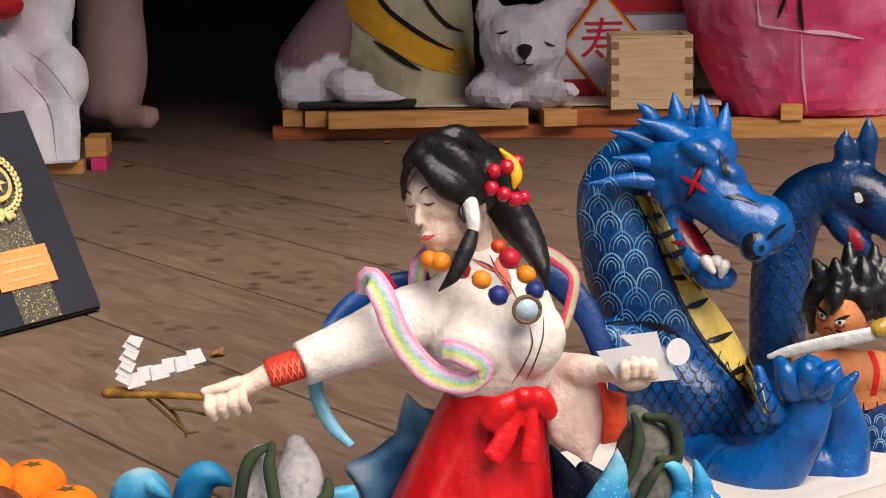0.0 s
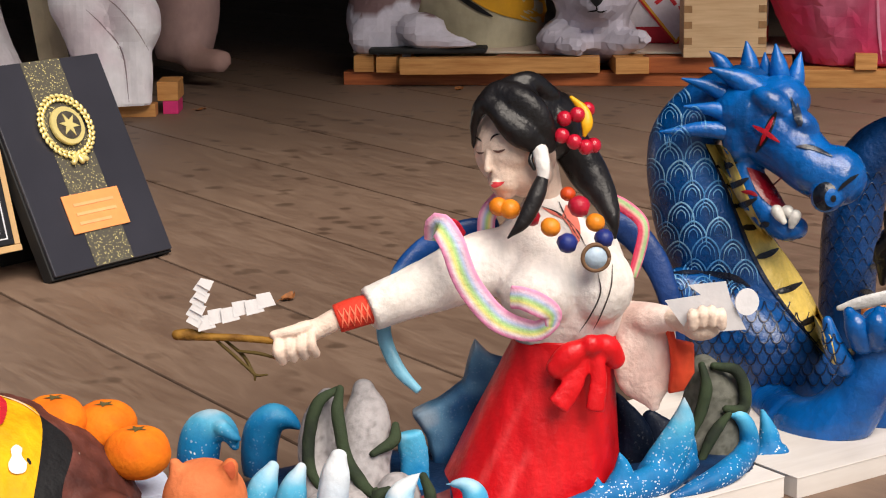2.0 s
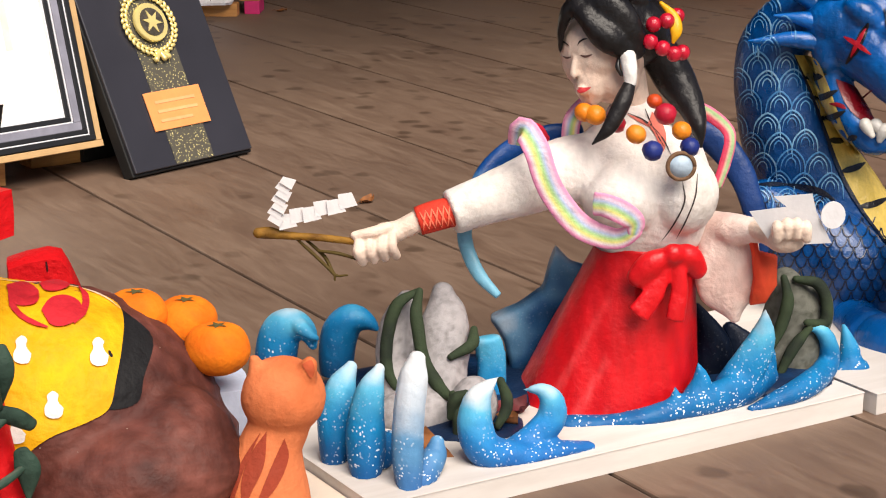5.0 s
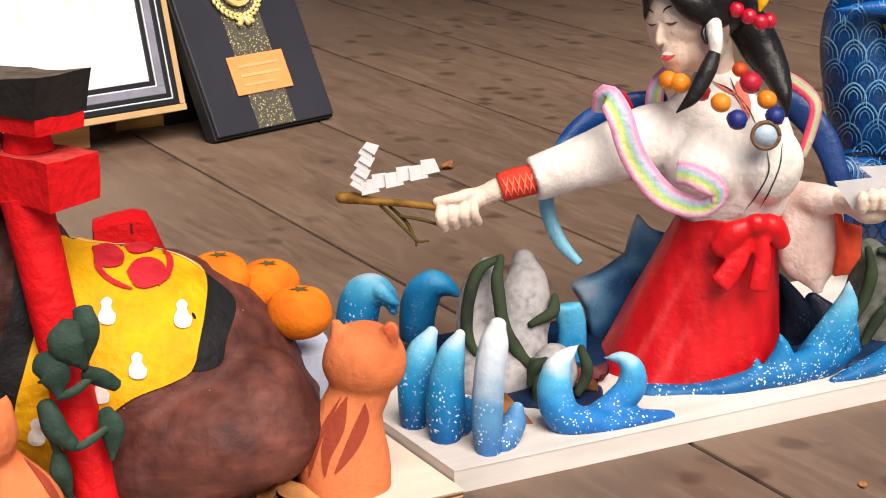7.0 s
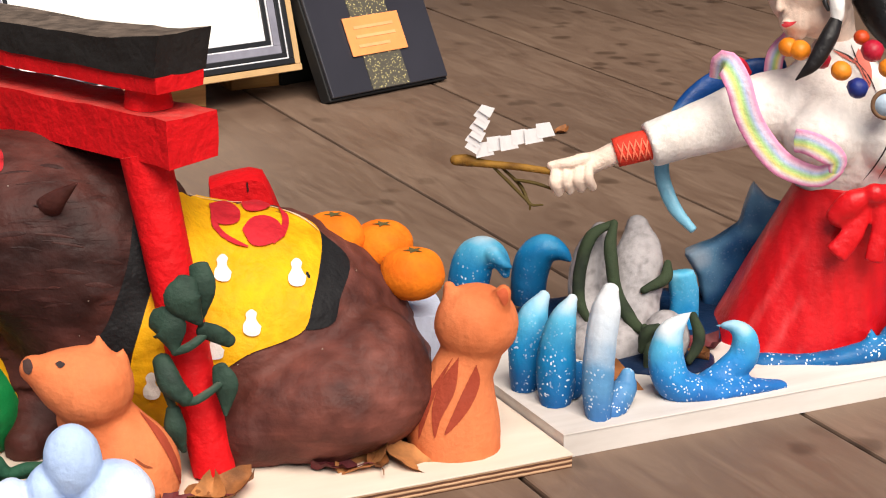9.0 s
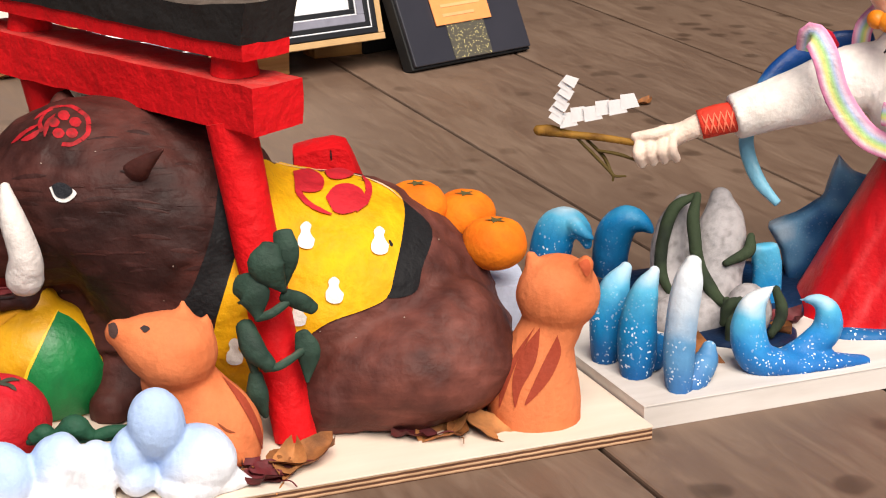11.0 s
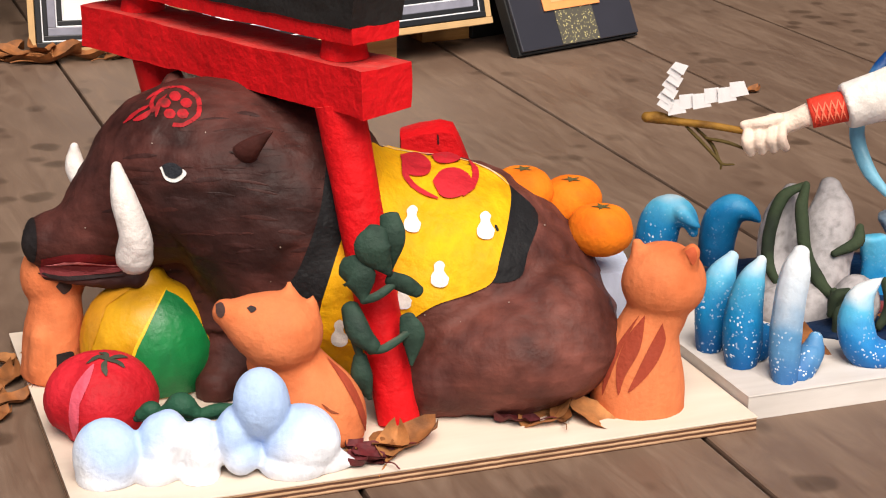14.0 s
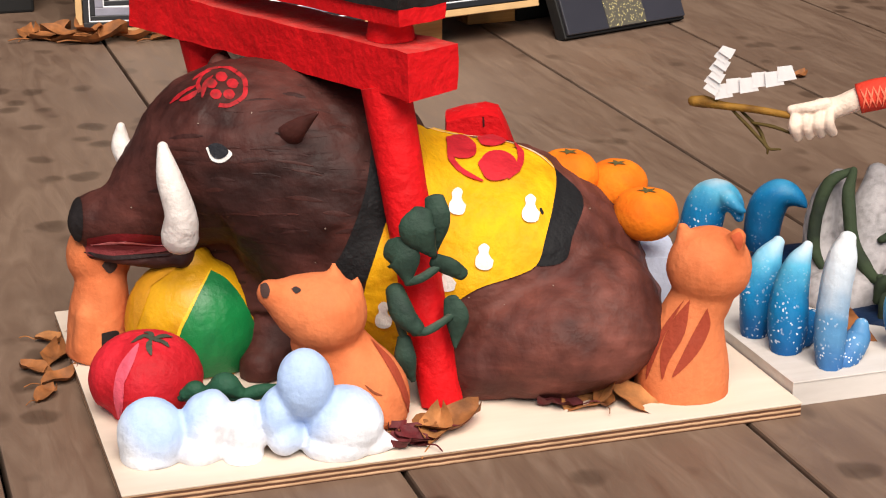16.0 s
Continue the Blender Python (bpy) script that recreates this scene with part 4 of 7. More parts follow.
s.patch([(0.0726, 0.0000, 0.2214), (0.0741, 0.0000, 0.2214), (0.0747, 0.0000, 0.2135), (0.0732, 0.0000, 0.2130)], c(60, 10, 14), rings=2, per=2)
s.done("red_block", "red painted block standing behind the boar", "block", MATTE)
# ---- dancer figure and waves on the white board ----
WO, WY = (1.08, 1.43, 0.0235), -31
CLOTH, SKIN, HAIR = c(243, 235, 229), c(236, 212, 194), c(30, 27, 28)
SCARLET, VERMIL = c(214, 10, 22), c(230, 84, 50)


def striped(cols):
    """Stripes running along a band."""
    def f(v):
        n = 20
        out = []
        for i in range(len(v)):
            a = 2 * math.pi * (i % n) / n
            k = (math.cos(a) + 1) / 2
            out.append(cols[min(len(cols) - 1, int(k * len(cols)))])
        return out
    return f


RAINBOW = [c(240, 150, 190), c(246, 226, 230), c(250, 240, 150), c(186, 226, 150), c(190, 206, 236), c(242, 206, 224), c(240, 160, 196)]


def make_dancer():
    s = Clay(WO, WY)
    # skirt
    top = np.array((0.0167, 0.0450, 0.1612))
    v, f, n = [], [], 96
    for k in range(41):
        q = k / 40
        m0, ra, rb = top + (np.array((-0.0175, 0.056, 0.0)) - top) * q, 0.050 + 0.044 * q ** 0.92, 0.041 + 0.032 * q
        v += [(m0[0] + ra * math.cos(2 * math.pi * j / n), m0[1] + rb * math.sin(2 * math.pi * j / n), m0[2]) for j in range(n)]
    for k in range(40):
        f += [(k * n + j, k * n + (j + 1) % n, (k + 1) * n + (j + 1) % n, (k + 1) * n + j) for j in range(n)]
    v = np.array(v)
    low = (0.172 - v[:, 2]).clip(0, 0.17) / 0.17
    ang = np.arctan2(v[:, 1] - 0.05, v[:, 0] + 0.0)
    fold = 0.45 * np.sin(ang * 7 + 0.6) + 0.3 * np.sin(ang * 13 + v[:, 2] * 20)
    v[:, 0] += np.cos(ang) * fold * 0.0035 * low
    v[:, 1] += np.sin(ang) * fold * 0.0035 * low
    # paler streaks low on the left paint highlights on the pleats
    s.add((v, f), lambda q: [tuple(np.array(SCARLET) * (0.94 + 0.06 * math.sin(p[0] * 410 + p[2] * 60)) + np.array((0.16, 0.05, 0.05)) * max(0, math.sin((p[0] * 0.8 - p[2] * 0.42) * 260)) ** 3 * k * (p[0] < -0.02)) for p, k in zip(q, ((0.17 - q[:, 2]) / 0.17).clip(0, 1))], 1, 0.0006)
    # sash and bow
    v, f = tube([(0.0233, 0.0450, 0.1497), (0.0233, 0.0450, 0.1657)], [(0.054, 0.046), (0.052, 0.044)], 32, 6, cap=(0, 0))
    s.add((v, f), SCARLET, 1, 0.0008)
    bow = [tube([(0.0372, -0.0120, 0.1693), (0.0177, -0.0160, 0.1588), (0.0046, -0.0140, 0.1438)], [(0.007, 0.008), (0.0135, 0.011), (0.012, 0.010)], 14),
           tube([(0.0388, -0.0120, 0.1693), (0.0545, -0.0080, 0.1642), (0.0645, 0.0000, 0.1488)], [(0.007, 0.008), (0.0125, 0.011), (0.011, 0.010)], 14),
           blob((0.0384, -0.0160, 0.1686), (0.012, 0.010, 0.011)),
           tube([(0.0317, -0.0140, 0.1612), (0.0210, -0.0200, 0.1312), (0.0047, -0.0240, 0.1092)], [(0.008, 0.005), (0.011, 0.005), (0.013, 0.005)], 12, cap=(1, 0.3)),
           tube([(0.0428, -0.0140, 0.1612), (0.0463, -0.0160, 0.1330), (0.0414, -0.0200, 0.1023)], [(0.007, 0.005), (0.009, 0.005), (0.010, 0.005)], 12, cap=(1, 0.3))]
    s.add(fuse(bow, 0.0022, 3), SCARLET, 1, 0.0008)
    # bodice
    torso = [tube([(0.0167, 0.0450, 0.1624), (0.0208, 0.0420, 0.1926), (0.0160, 0.0420, 0.2220), (0.0081, 0.0440, 0.2509), (0.0039, 0.0480, 0.2733), (0.0040, 0.0500, 0.2914)],
                  [(0.050, 0.040), (0.060, 0.048), (0.067, 0.052), (0.064, 0.048), (0.054, 0.038), (0.030, 0.026)], 28),
             blob((0.0504, 0.0080, 0.2234), (0.034, 0.036, 0.040)), blob((-0.0081, 0.0120, 0.2208), (0.042, 0.038, 0.038)),
             tube([(-0.0248, 0.0450, 0.2455), (-0.0682, 0.0350, 0.2399), (-0.1114, 0.0200, 0.2268), (-0.1455, 0.0100, 0.2167), (-0.1804, 0.0000, 0.2061)], [0.034, 0.034, 0.029, 0.025, 0.0225], 20, cap=(1, 0))]
    s.add(fuse(torso, 0.0034, 3), mottled(CLOTH, c(234, 224, 216), 18), 0, 0.0009)
    # hanging wide sleeve
    sl = [tube([(0.0987, 0.0320, 0.1787), (0.0985, 0.0280, 0.1503), (0.1007, 0.0240, 0.1217), (0.1074, 0.0200, 0.0929)], [(0.031, 0.016), (0.033, 0.014), (0.031, 0.012), (0.007, 0.006)], 20),
          tube([(0.0788, 0.0450, 0.1788), (0.1036, 0.0200, 0.1846), (0.1261, 0.0020, 0.1875)], [0.020, 0.0165, 0.013], 16)]
    s.add(fuse(sl, 0.0028, 2), mottled(c(240, 220, 210), c(226, 194, 184), 20), 0, 0.0012)
    s.add(prism([(0.1110, 0.0000, 0.1941), (0.1194, 0.0000, 0.1916), (0.1267, 0.0000, 0.1648), (0.1449, 0.0000, 0.1609), (0.1450, 0.0000, 0.1317), (0.1346, 0.0000, 0.1131), (0.1198, 0.0000, 0.1111), (0.1228, 0.0000, 0.1357), (0.1200, 0.0000, 0.1615)], 0.000, 0.017, 0.003), mottled(VERMIL, c(214, 58, 36), 60), 0, 0.0010)
    # reaching arm: cuff, wrist and fist
    cuff = tube([(-0.1770, 0.0000, 0.2073), (-0.1936, -0.0020, 0.2043), (-0.2113, -0.0040, 0.1990)], [0.0150, 0.0155, 0.0145], 18, 6, cap=(0, 0))
    s.add(cuff, c(214, 60, 42), 0, 0.0006)
    s.ground()
    for k in range(5):
        for a, b in ((0, 1), (1, 0)):
            p0, p1 = np.array((-0.1803, 0.0000, 0.2152)), np.array((-0.2102, 0.0000, 0.2072))
            q0, q1 = np.array((-0.1758, 0.0000, 0.1936)), np.array((-0.2063, 0.0000, 0.1889))
            m0, m1 = p0 + (p1 - p0) * (k + a) / 5, q0 + (q1 - q0) * (k + b) / 5
            s.line([tuple(m0), tuple((m0 + m1) / 2), tuple(m1)], 0.0016, c(240, 120, 92), lift=0.0006)
    fist = [tube([(-0.2091, -0.0040, 0.2002), (-0.2284, -0.0060, 0.1909), (-0.2450, -0.0080, 0.1857)], [0.0115, 0.0105, 0.0125], 14),
            blob((-0.2466, -0.0100, 0.1834), (0.0165, 0.012, 0.0105), (0, 25, 0)), tube([(-0.2409, -0.0140, 0.1947), (-0.2561, -0.0220, 0.1921), (-0.2726, -0.0220, 0.1887)], [0.0062, 0.0058, 0.0046], 10)]
    for x, y in ((0, 0), (1, 0), (2, 0), (3, 0)):
        o = np.array((0.0108 * x, 0.0022 * x, 0.0016 * x))
        fist.append(tube([tuple(np.array((-0.2688, -0.0240, 0.1835)) + o), tuple(np.array((-0.2692, -0.0290, 0.1735)) + o), tuple(np.array((-0.2652, -0.0200, 0.1620)) + o)], [0.0048, 0.0055, 0.0048], 10))
    s.add(fuse(fist, 0.0012, 1), SKIN, 0, 0.0004)
    # other fist
    f2 = [tube([(0.1211, 0.0000, 0.1893), (0.1380, -0.0150, 0.1858)], [0.010, 0.012], 12), blob((0.1460, -0.0250, 0.1873), (0.020, 0.013, 0.015))]
    for k in range(4):
        o = np.array((0.0095 * k, -0.001, 0.0028 * (1.5 - abs(k - 1.5))))
        f2.append(tube([tuple(np.array((0.1344, -0.0400, 0.1911)) + o), tuple(np.array((0.1335, -0.0420, 0.2017)) + o), tuple(np.array((0.1344, -0.0360, 0.2041)) + o)], [0.0052, 0.0056, 0.0045], 10))
    s.add(fuse(f2, 0.0014, 1), SKIN, 0, 0.0004)
    # neck and face
    face = [tube([(0.0057, 0.0500, 0.2931), (0.0007, 0.0460, 0.3140), (-0.0054, 0.0420, 0.3348)], [0.0165, 0.0165, 0.019], 16),
            blob((-0.0346, 0.0360, 0.3617), (0.0375, 0.038, 0.043), (0, 8, 0)), blob((-0.0416, 0.0200, 0.3330), (0.0185, 0.021, 0.021)), blob((-0.0423, 0.0180, 0.3176), (0.0105, 0.012, 0.008)), blob((-0.0206, 0.0300, 0.3343), (0.027, 0.031, 0.024), (0, -20, 0)),
            tube([(-0.0576, 0.0120, 0.3659), (-0.0608, 0.0070, 0.3512), (-0.0610, 0.0050, 0.3421)], [0.0026, 0.0032, 0.0042], 8), blob((-0.0534, 0.0030, 0.3273), (0.006, 0.006, 0.0045)), blob((0.0039, 0.0300, 0.3496), (0.006, 0.007, 0.012))]
    s.add(fuse(face, 0.0018, 3), mottled(c(238, 212, 194), c(230, 198, 178), 24), 0, 0.0004)
    s.ground()
    dark = c(38, 30, 30)
    s.line([(-0.0579, 0.0000, 0.3716), (-0.0557, 0.0000, 0.3754), (-0.0519, 0.0000, 0.3775), (-0.0486, 0.0000, 0.3780)], 0.0018, dark)
    s.line([(-0.0721, 0.0000, 0.3757), (-0.0694, 0.0000, 0.3740), (-0.0661, 0.0000, 0.3712)], 0.0016, dark)
    s.line([(-0.0552, 0.0000, 0.3622), (-0.0497, 0.0000, 0.3610), (-0.0437, 0.0000, 0.3631)], 0.0022, c(104, 74, 68))
    s.line([(-0.0716, 0.0000, 0.3614), (-0.0678, 0.0000, 0.3596), (-0.0634, 0.0000, 0.3607)], 0.0020, c(104, 74, 68))
    s.patch([(-0.0586, 0.0000, 0.3296), (-0.0548, 0.0000, 0.3306), (-0.0504, 0.0000, 0.3305), (-0.0443, 0.0000, 0.3315), (-0.0493, 0.0000, 0.3272), (-0.0553, 0.0000, 0.3256)], c(200, 58, 64), rings=2, per=3)
    # hair
    hair = [blob((-0.0166, 0.0620, 0.3869), (0.049, 0.046, 0.037), (0, 8, 0)), blob((0.0076, 0.0600, 0.3772), (0.030, 0.040, 0.036)),
            tube([(-0.0522, 0.0160, 0.4160), (-0.0660, 0.0160, 0.4030), (-0.0728, 0.0220, 0.3840), (-0.0731, 0.0280, 0.3636)], [(0.011, 0.012), (0.0075, 0.010), (0.0045, 0.009), (0.002, 0.006)], 16),
            tube([(-0.0590, 0.0140, 0.4087), (-0.0464, 0.0000, 0.3961), (-0.0295, -0.0060, 0.3792), (-0.0099, -0.0020, 0.3672)], [(0.008, 0.010), (0.012, 0.011), (0.014, 0.012), (0.010, 0.010)], 16),
            tube([(-0.0469, 0.0140, 0.4178), (-0.0260, 0.0020, 0.4053), (-0.0096, 0.0020, 0.3831), (-0.0007, 0.0080, 0.3655)], [(0.012, 0.012), (0.018, 0.013), (0.016, 0.013), (0.010, 0.010)], 16),
            tube([(-0.0517, 0.0220, 0.4152), (-0.0352, 0.0220, 0.4237), (-0.0154, 0.0280, 0.4238), (0.0025, 0.0400, 0.4087)], [0.007, 0.009, 0.011, 0.012], 12),
            tube([(-0.0270, 0.0220, 0.4269), (-0.0158, 0.0120, 0.4126), (-0.0125, 0.0120, 0.3927)], [0.005, 0.006, 0.004], 10)]
    s.add(fuse(hair, 0.0026, 2), HAIR, 3, 0.0016)
    s.add(tube([(0.0234, 0.0550, 0.3626), (0.0423, 0.0500, 0.3312), (0.0572, 0.0350, 0.3075), (0.0634, 0.0200, 0.2871), (0.0659, 0.0150, 0.2697)], [(0.019, 0.018), (0.020, 0.016), (0.014, 0.012), (0.008, 0.008), (0.002, 0.002)], 16), HAIR, 3, 0.001)
    s.add(tube([(-0.0080, -0.0120, 0.3379), (-0.0162, -0.0250, 0.3211), (-0.0288, -0.0320, 0.2979), (-0.0445, -0.0340, 0.2823)], [(0.006, 0.006), (0.0085, 0.007), (0.007, 0.005), (0.001, 0.001)], 12), HAIR, 3, 0.0006)
    s.add(tube([(-0.0105, -0.0080, 0.3623), (-0.0089, -0.0120, 0.3507), (-0.0082, -0.0140, 0.3382)], [0.008, 0.0075, 0.0062], 12), c(238, 234, 230), 0, 0.0004)
    s.add(tube([(-0.0180, -0.0060, 0.3611), (-0.0202, -0.0100, 0.3529), (-0.0167, -0.0120, 0.3454)], [0.002, 0.0025, 0.002], 8), HAIR, 2)
    # hair flowers
    for q in ((0.0140, 0.0000, 0.3918), (0.0267, 0.0000, 0.3953), (0.0115, 0.0000, 0.3753), (0.0234, -0.0020, 0.3691), (0.0346, 0.0000, 0.3634), (0.0432, 0.0060, 0.3639), (0.0377, 0.0120, 0.3983)):
        s.add(blob(q, 0.0078, seg=14, rings=9), c(206, 22, 52), 2)
    s.add(tube([(0.0223, 0.0120, 0.4105), (0.0333, 0.0040, 0.3990), (0.0357, -0.0020, 0.3864), (0.0334, -0.0020, 0.3754)], [(0.002, 0.002), (0.005, 0.003), (0.006, 0.003), (0.002, 0.002)], 10), c(238, 176, 20), 1)
    # collar, beads and mirror
    s.ground()
    s.patch([(-0.0090, 0.0000, 0.3050), (0.0060, 0.0000, 0.2988), (0.0186, 0.0000, 0.2842), (0.0267, 0.0000, 0.2669), (0.0297, 0.0000, 0.2782), (0.0270, 0.0000, 0.2924), (0.0150, 0.0000, 0.3069), (0.0103, 0.0000, 0.2930)], c(222, 120, 104), rings=3, per=2)
    s.line([(-0.0089, 0.0000, 0.3061), (0.0093, 0.0000, 0.2976), (0.0258, 0.0000, 0.2811), (0.0351, 0.0000, 0.2638)], 0.0016, c(52, 44, 44))
    s.line([(0.0083, 0.0000, 0.3100), (0.0159, 0.0000, 0.2928), (0.0296, 0.0000, 0.2696)], 0.0016, c(52, 44, 44))
    s.line([(0.0471, 0.0000, 0.2376), (0.0497, 0.0000, 0.2175), (0.0399, 0.0000, 0.1949), (0.0284, 0.0000, 0.1780)], 0.0015, c(70, 62, 60))
    s.line([(0.0613, 0.0000, 0.2456), (0.0599, 0.0000, 0.2228), (0.0512, 0.0000, 0.1973), (0.0426, 0.0000, 0.1803)], 0.0015, c(70, 62, 60))
    for q, col, r in (((-0.0505, 0.0000, 0.3065), c(226, 128, 20), 0.009), ((-0.0399, -0.0050, 0.3048), c(230, 134, 22), 0.0095), ((-0.0199, -0.0140, 0.2980), c(168, 20, 42), 0.0085), ((-0.0028, -0.0280, 0.2906), c(230, 136, 30), 0.0092), ((0.0123, -0.0380, 0.2766), c(28, 44, 118), 0.0098),
                      ((0.0482, -0.0360, 0.2798), c(28, 44, 118), 0.0092), ((0.0407, -0.0280, 0.2940), c(230, 134, 26), 0.0088), ((0.0266, -0.0140, 0.3075), c(182, 22, 50), 0.0105), ((0.0174, 0.0000, 0.3175), c(200, 70, 20), 0.007)):
        low = col[2] > 0.05 and col[0] < 0.2 or col[0] > 0.3 and col[1] < 0.02
        r *= 1.1
        s.add(blob(q, (r, r, r * 0.92), (20, 10, 15), 7 if low else 14, 5 if low else 9), col, 1, 0.0003)
    mx = np.array((0.0395, -0.0420, 0.2625))
    ring = []
    for k in range(28):
        a = 2 * math.pi * k / 28
        ring.append(tuple(mx + np.array((math.cos(a) * 0.0128, 0.0, math.sin(a) * 0.0128))))
    s.add(tube(ring + [ring[0]], [0.0022] * 29, 8, 1, cap=(0, 0)), c(122, 92, 68), 0, 0.0003)
    s.add(prism([tuple(mx + (np.array(q) - mx) * 0.95) for q in ring], mx[1] - 0.001, mx[1] + 0.012), c(186, 206, 224), 1)
    # rainbow scarf
    s.add(tube([(-0.1132, 0.0000, 0.2752), (-0.1105, -0.0180, 0.2938), (-0.0986, -0.0340, 0.2779), (-0.0844, -0.0340, 0.2393), (-0.0567, -0.0360, 0.2036), (-0.0241, -0.0400, 0.1907), (-0.0060, -0.0460, 0.1990), (-0.0030, -0.0500, 0.2128)],
               [(0.011, 0.0016), (0.0125, 0.0018), (0.0125, 0.0018), (0.0125, 0.0018), (0.0125, 0.0018), (0.011, 0.0018), (0.009, 0.0018), (0.0075, 0.0016)], 20), striped(RAINBOW), 0, 0.0004)
    s.add(tube([(-0.0427, -0.0440, 0.2262), (-0.0314, -0.0500, 0.2255), (-0.0155, -0.0540, 0.2193), (-0.0040, -0.0500, 0.2089), (-0.0043, -0.0460, 0.1968)], [(0.0115, 0.0018), (0.0115, 0.0018), (0.0115, 0.0018), (0.010, 0.0018), (0.006, 0.0018)], 20), striped(RAINBOW), 0, 0.0004)
    s.add(tube([(-0.1106, 0.0000, 0.2847), (-0.0953, 0.0300, 0.2843), (-0.0855, 0.0500, 0.2689)], [(0.006, 0.003)] * 3, 20), c(214, 30, 60))
    s.add(tube([(-0.0597, 0.0550, 0.2622), (-0.0578, 0.0500, 0.2890), (-0.0434, 0.0600, 0.3043)], [(0.009, 0.003)] * 3, 20), striped(RAINBOW))
    s.add(tube([(0.0586, 0.0550, 0.3056), (0.0780, 0.0500, 0.2958), (0.0938, 0.0400, 0.2836), (0.0976, 0.0340, 0.2714), (0.0934, 0.0340, 0.2484), (0.0872, 0.0360, 0.2254)], [(0.005, 0.002), (0.007, 0.002), (0.0065, 0.002), (0.006, 0.002), (0.006, 0.002), (0.005, 0.002)], 20), striped([c(222, 60, 96), c(226, 84, 110), c(236, 190, 170), c(178, 206, 150), c(226, 120, 150)]))
    # blue shawl behind
    blue = lambda q: [tuple(np.array(c(14, 70, 140)) * (1 - k) + np.array(c(122, 184, 210)) * k) for k in ((0.235 - q[:, 2]) / 0.03).clip(0, 1)]
    s.add(tube([(-0.0487, 0.0900, 0.2667), (-0.0831, 0.0900, 0.2636), (-0.1176, 0.0850, 0.2499), (-0.1436, 0.0750, 0.2285), (-0.1580, 0.0600, 0.1997), (-0.1649, 0.0450, 0.1769), (-0.1609, 0.0400, 0.1547), (-0.1495, 0.0300, 0.1339), (-0.1314, 0.0200, 0.1161)],
               [(0.012, 0.006), (0.012, 0.006), (0.012, 0.006), (0.010, 0.006), (0.008, 0.005), (0.0075, 0.005), (0.0075, 0.005), (0.0068, 0.005), (0.004, 0.004)], 14, cap=(1, 0.3)), blue, 1, 0.0005)
    s.add(tube([(0.0688, 0.0850, 0.2734), (0.0944, 0.0800, 0.2580), (0.1139, 0.0720, 0.2339), (0.1249, 0.0650, 0.2085), (0.1346, 0.0600, 0.1738), (0.1388, 0.0600, 0.1377)], [(0.013, 0.006), (0.015, 0.006), (0.014, 0.006), (0.012, 0.006), (0.011, 0.006), (0.006, 0.005)], 14), c(12, 52, 112), 1, 0.0005)
    return s.done("dancer_figure", "painted shrine dancer statue in white blouse and scarlet skirt", "statue", [MATTE, SATIN, GLOSS, LOCKS])


make_dancer()

# diamond scales on the cuff are raised flakes of paint; wand, paper streamers and fan papers are loose
s = Clay(WO, WY)
s.add(tube([(-0.3669, -0.0120, 0.1892), (-0.3553, -0.0120, 0.1893), (-0.3386, -0.0140, 0.1870), (-0.3081, -0.0180, 0.1858), (-0.2721, -0.0220, 0.1830)], [(0.0055, 0.0055), (0.0062, 0.006), (0.0042, 0.004), (0.0038, 0.0036), (0.0034, 0.0034)], 12), mottled(c(150, 108, 40), c(110, 74, 26), 60), 0, 0.0005)
for pts in (([(-0.3304, -0.0140, 0.1842), (-0.3139, -0.0160, 0.1693), (-0.2947, -0.0180, 0.1498), (-0.2931, -0.0180, 0.1429)]), ([(-0.3223, -0.0120, 0.1837), (-0.3031, -0.0120, 0.1654), (-0.2930, -0.0180, 0.1487), (-0.2808, -0.0200, 0.1482)]), ([(-0.3084, -0.0160, 0.1722), (-0.2890, -0.0180, 0.1699), (-0.2724, -0.0200, 0.1654)])):
    s.add(tube(pts, [0.0014, 0.0019, 0.0015, 0.0010][:len(pts)], 8), c(86, 70, 30), 0, 0.0003)
wand = s.done("wand", "gnarled brown twig wand held in the dancer's fist", "wand", MATTE)


def streamer(a, b, n, wide, name):
    """A zigzag paper streamer from a to b."""
    h = holder(name, pose(*WO, 0, 0, WY) @ Matrix.Translation(a), "folded white zigzag paper streamer on the wand", "paper streamer")
    a, b = np.array(a), np.array(b)
    d = (b - a) / n
    u = d / np.linalg.norm(d)
    perp = np.array((-u[2], 0, u[0]))
    for k in range(n):
        o = a + d * k + perp * wide * (0.12 if k % 2 else -0.05)
        q = [o - perp * wide * 0.5 - u * 0.002, o + d * 1.25 - perp * wide * 0.62, o + d * 1.15 + perp * wide * 0.42, o + perp * wide * 0.58 + u * 0.001]
        w = a[1] - 0.0012 * k
        s = Clay(WO, WY)
        s.add(prism([tuple(p) for p in q], w - 0.0003 + 0.0008 * (k % 2), w + 0.0003 + 0.0008 * (k % 2)), c(238, 236, 236), 0)
        s.done("fold", "", "", PAPER, h, smooth=False)
    return h


streamer((-0.3462, -0.0200, 0.2015), (-0.2746, -0.0200, 0.2254), 6, 0.0135, "paper_streamer")
streamer((-0.3515, -0.0220, 0.2020), (-0.3364, -0.0220, 0.2470), 7, 0.0125, "paper_streamer")

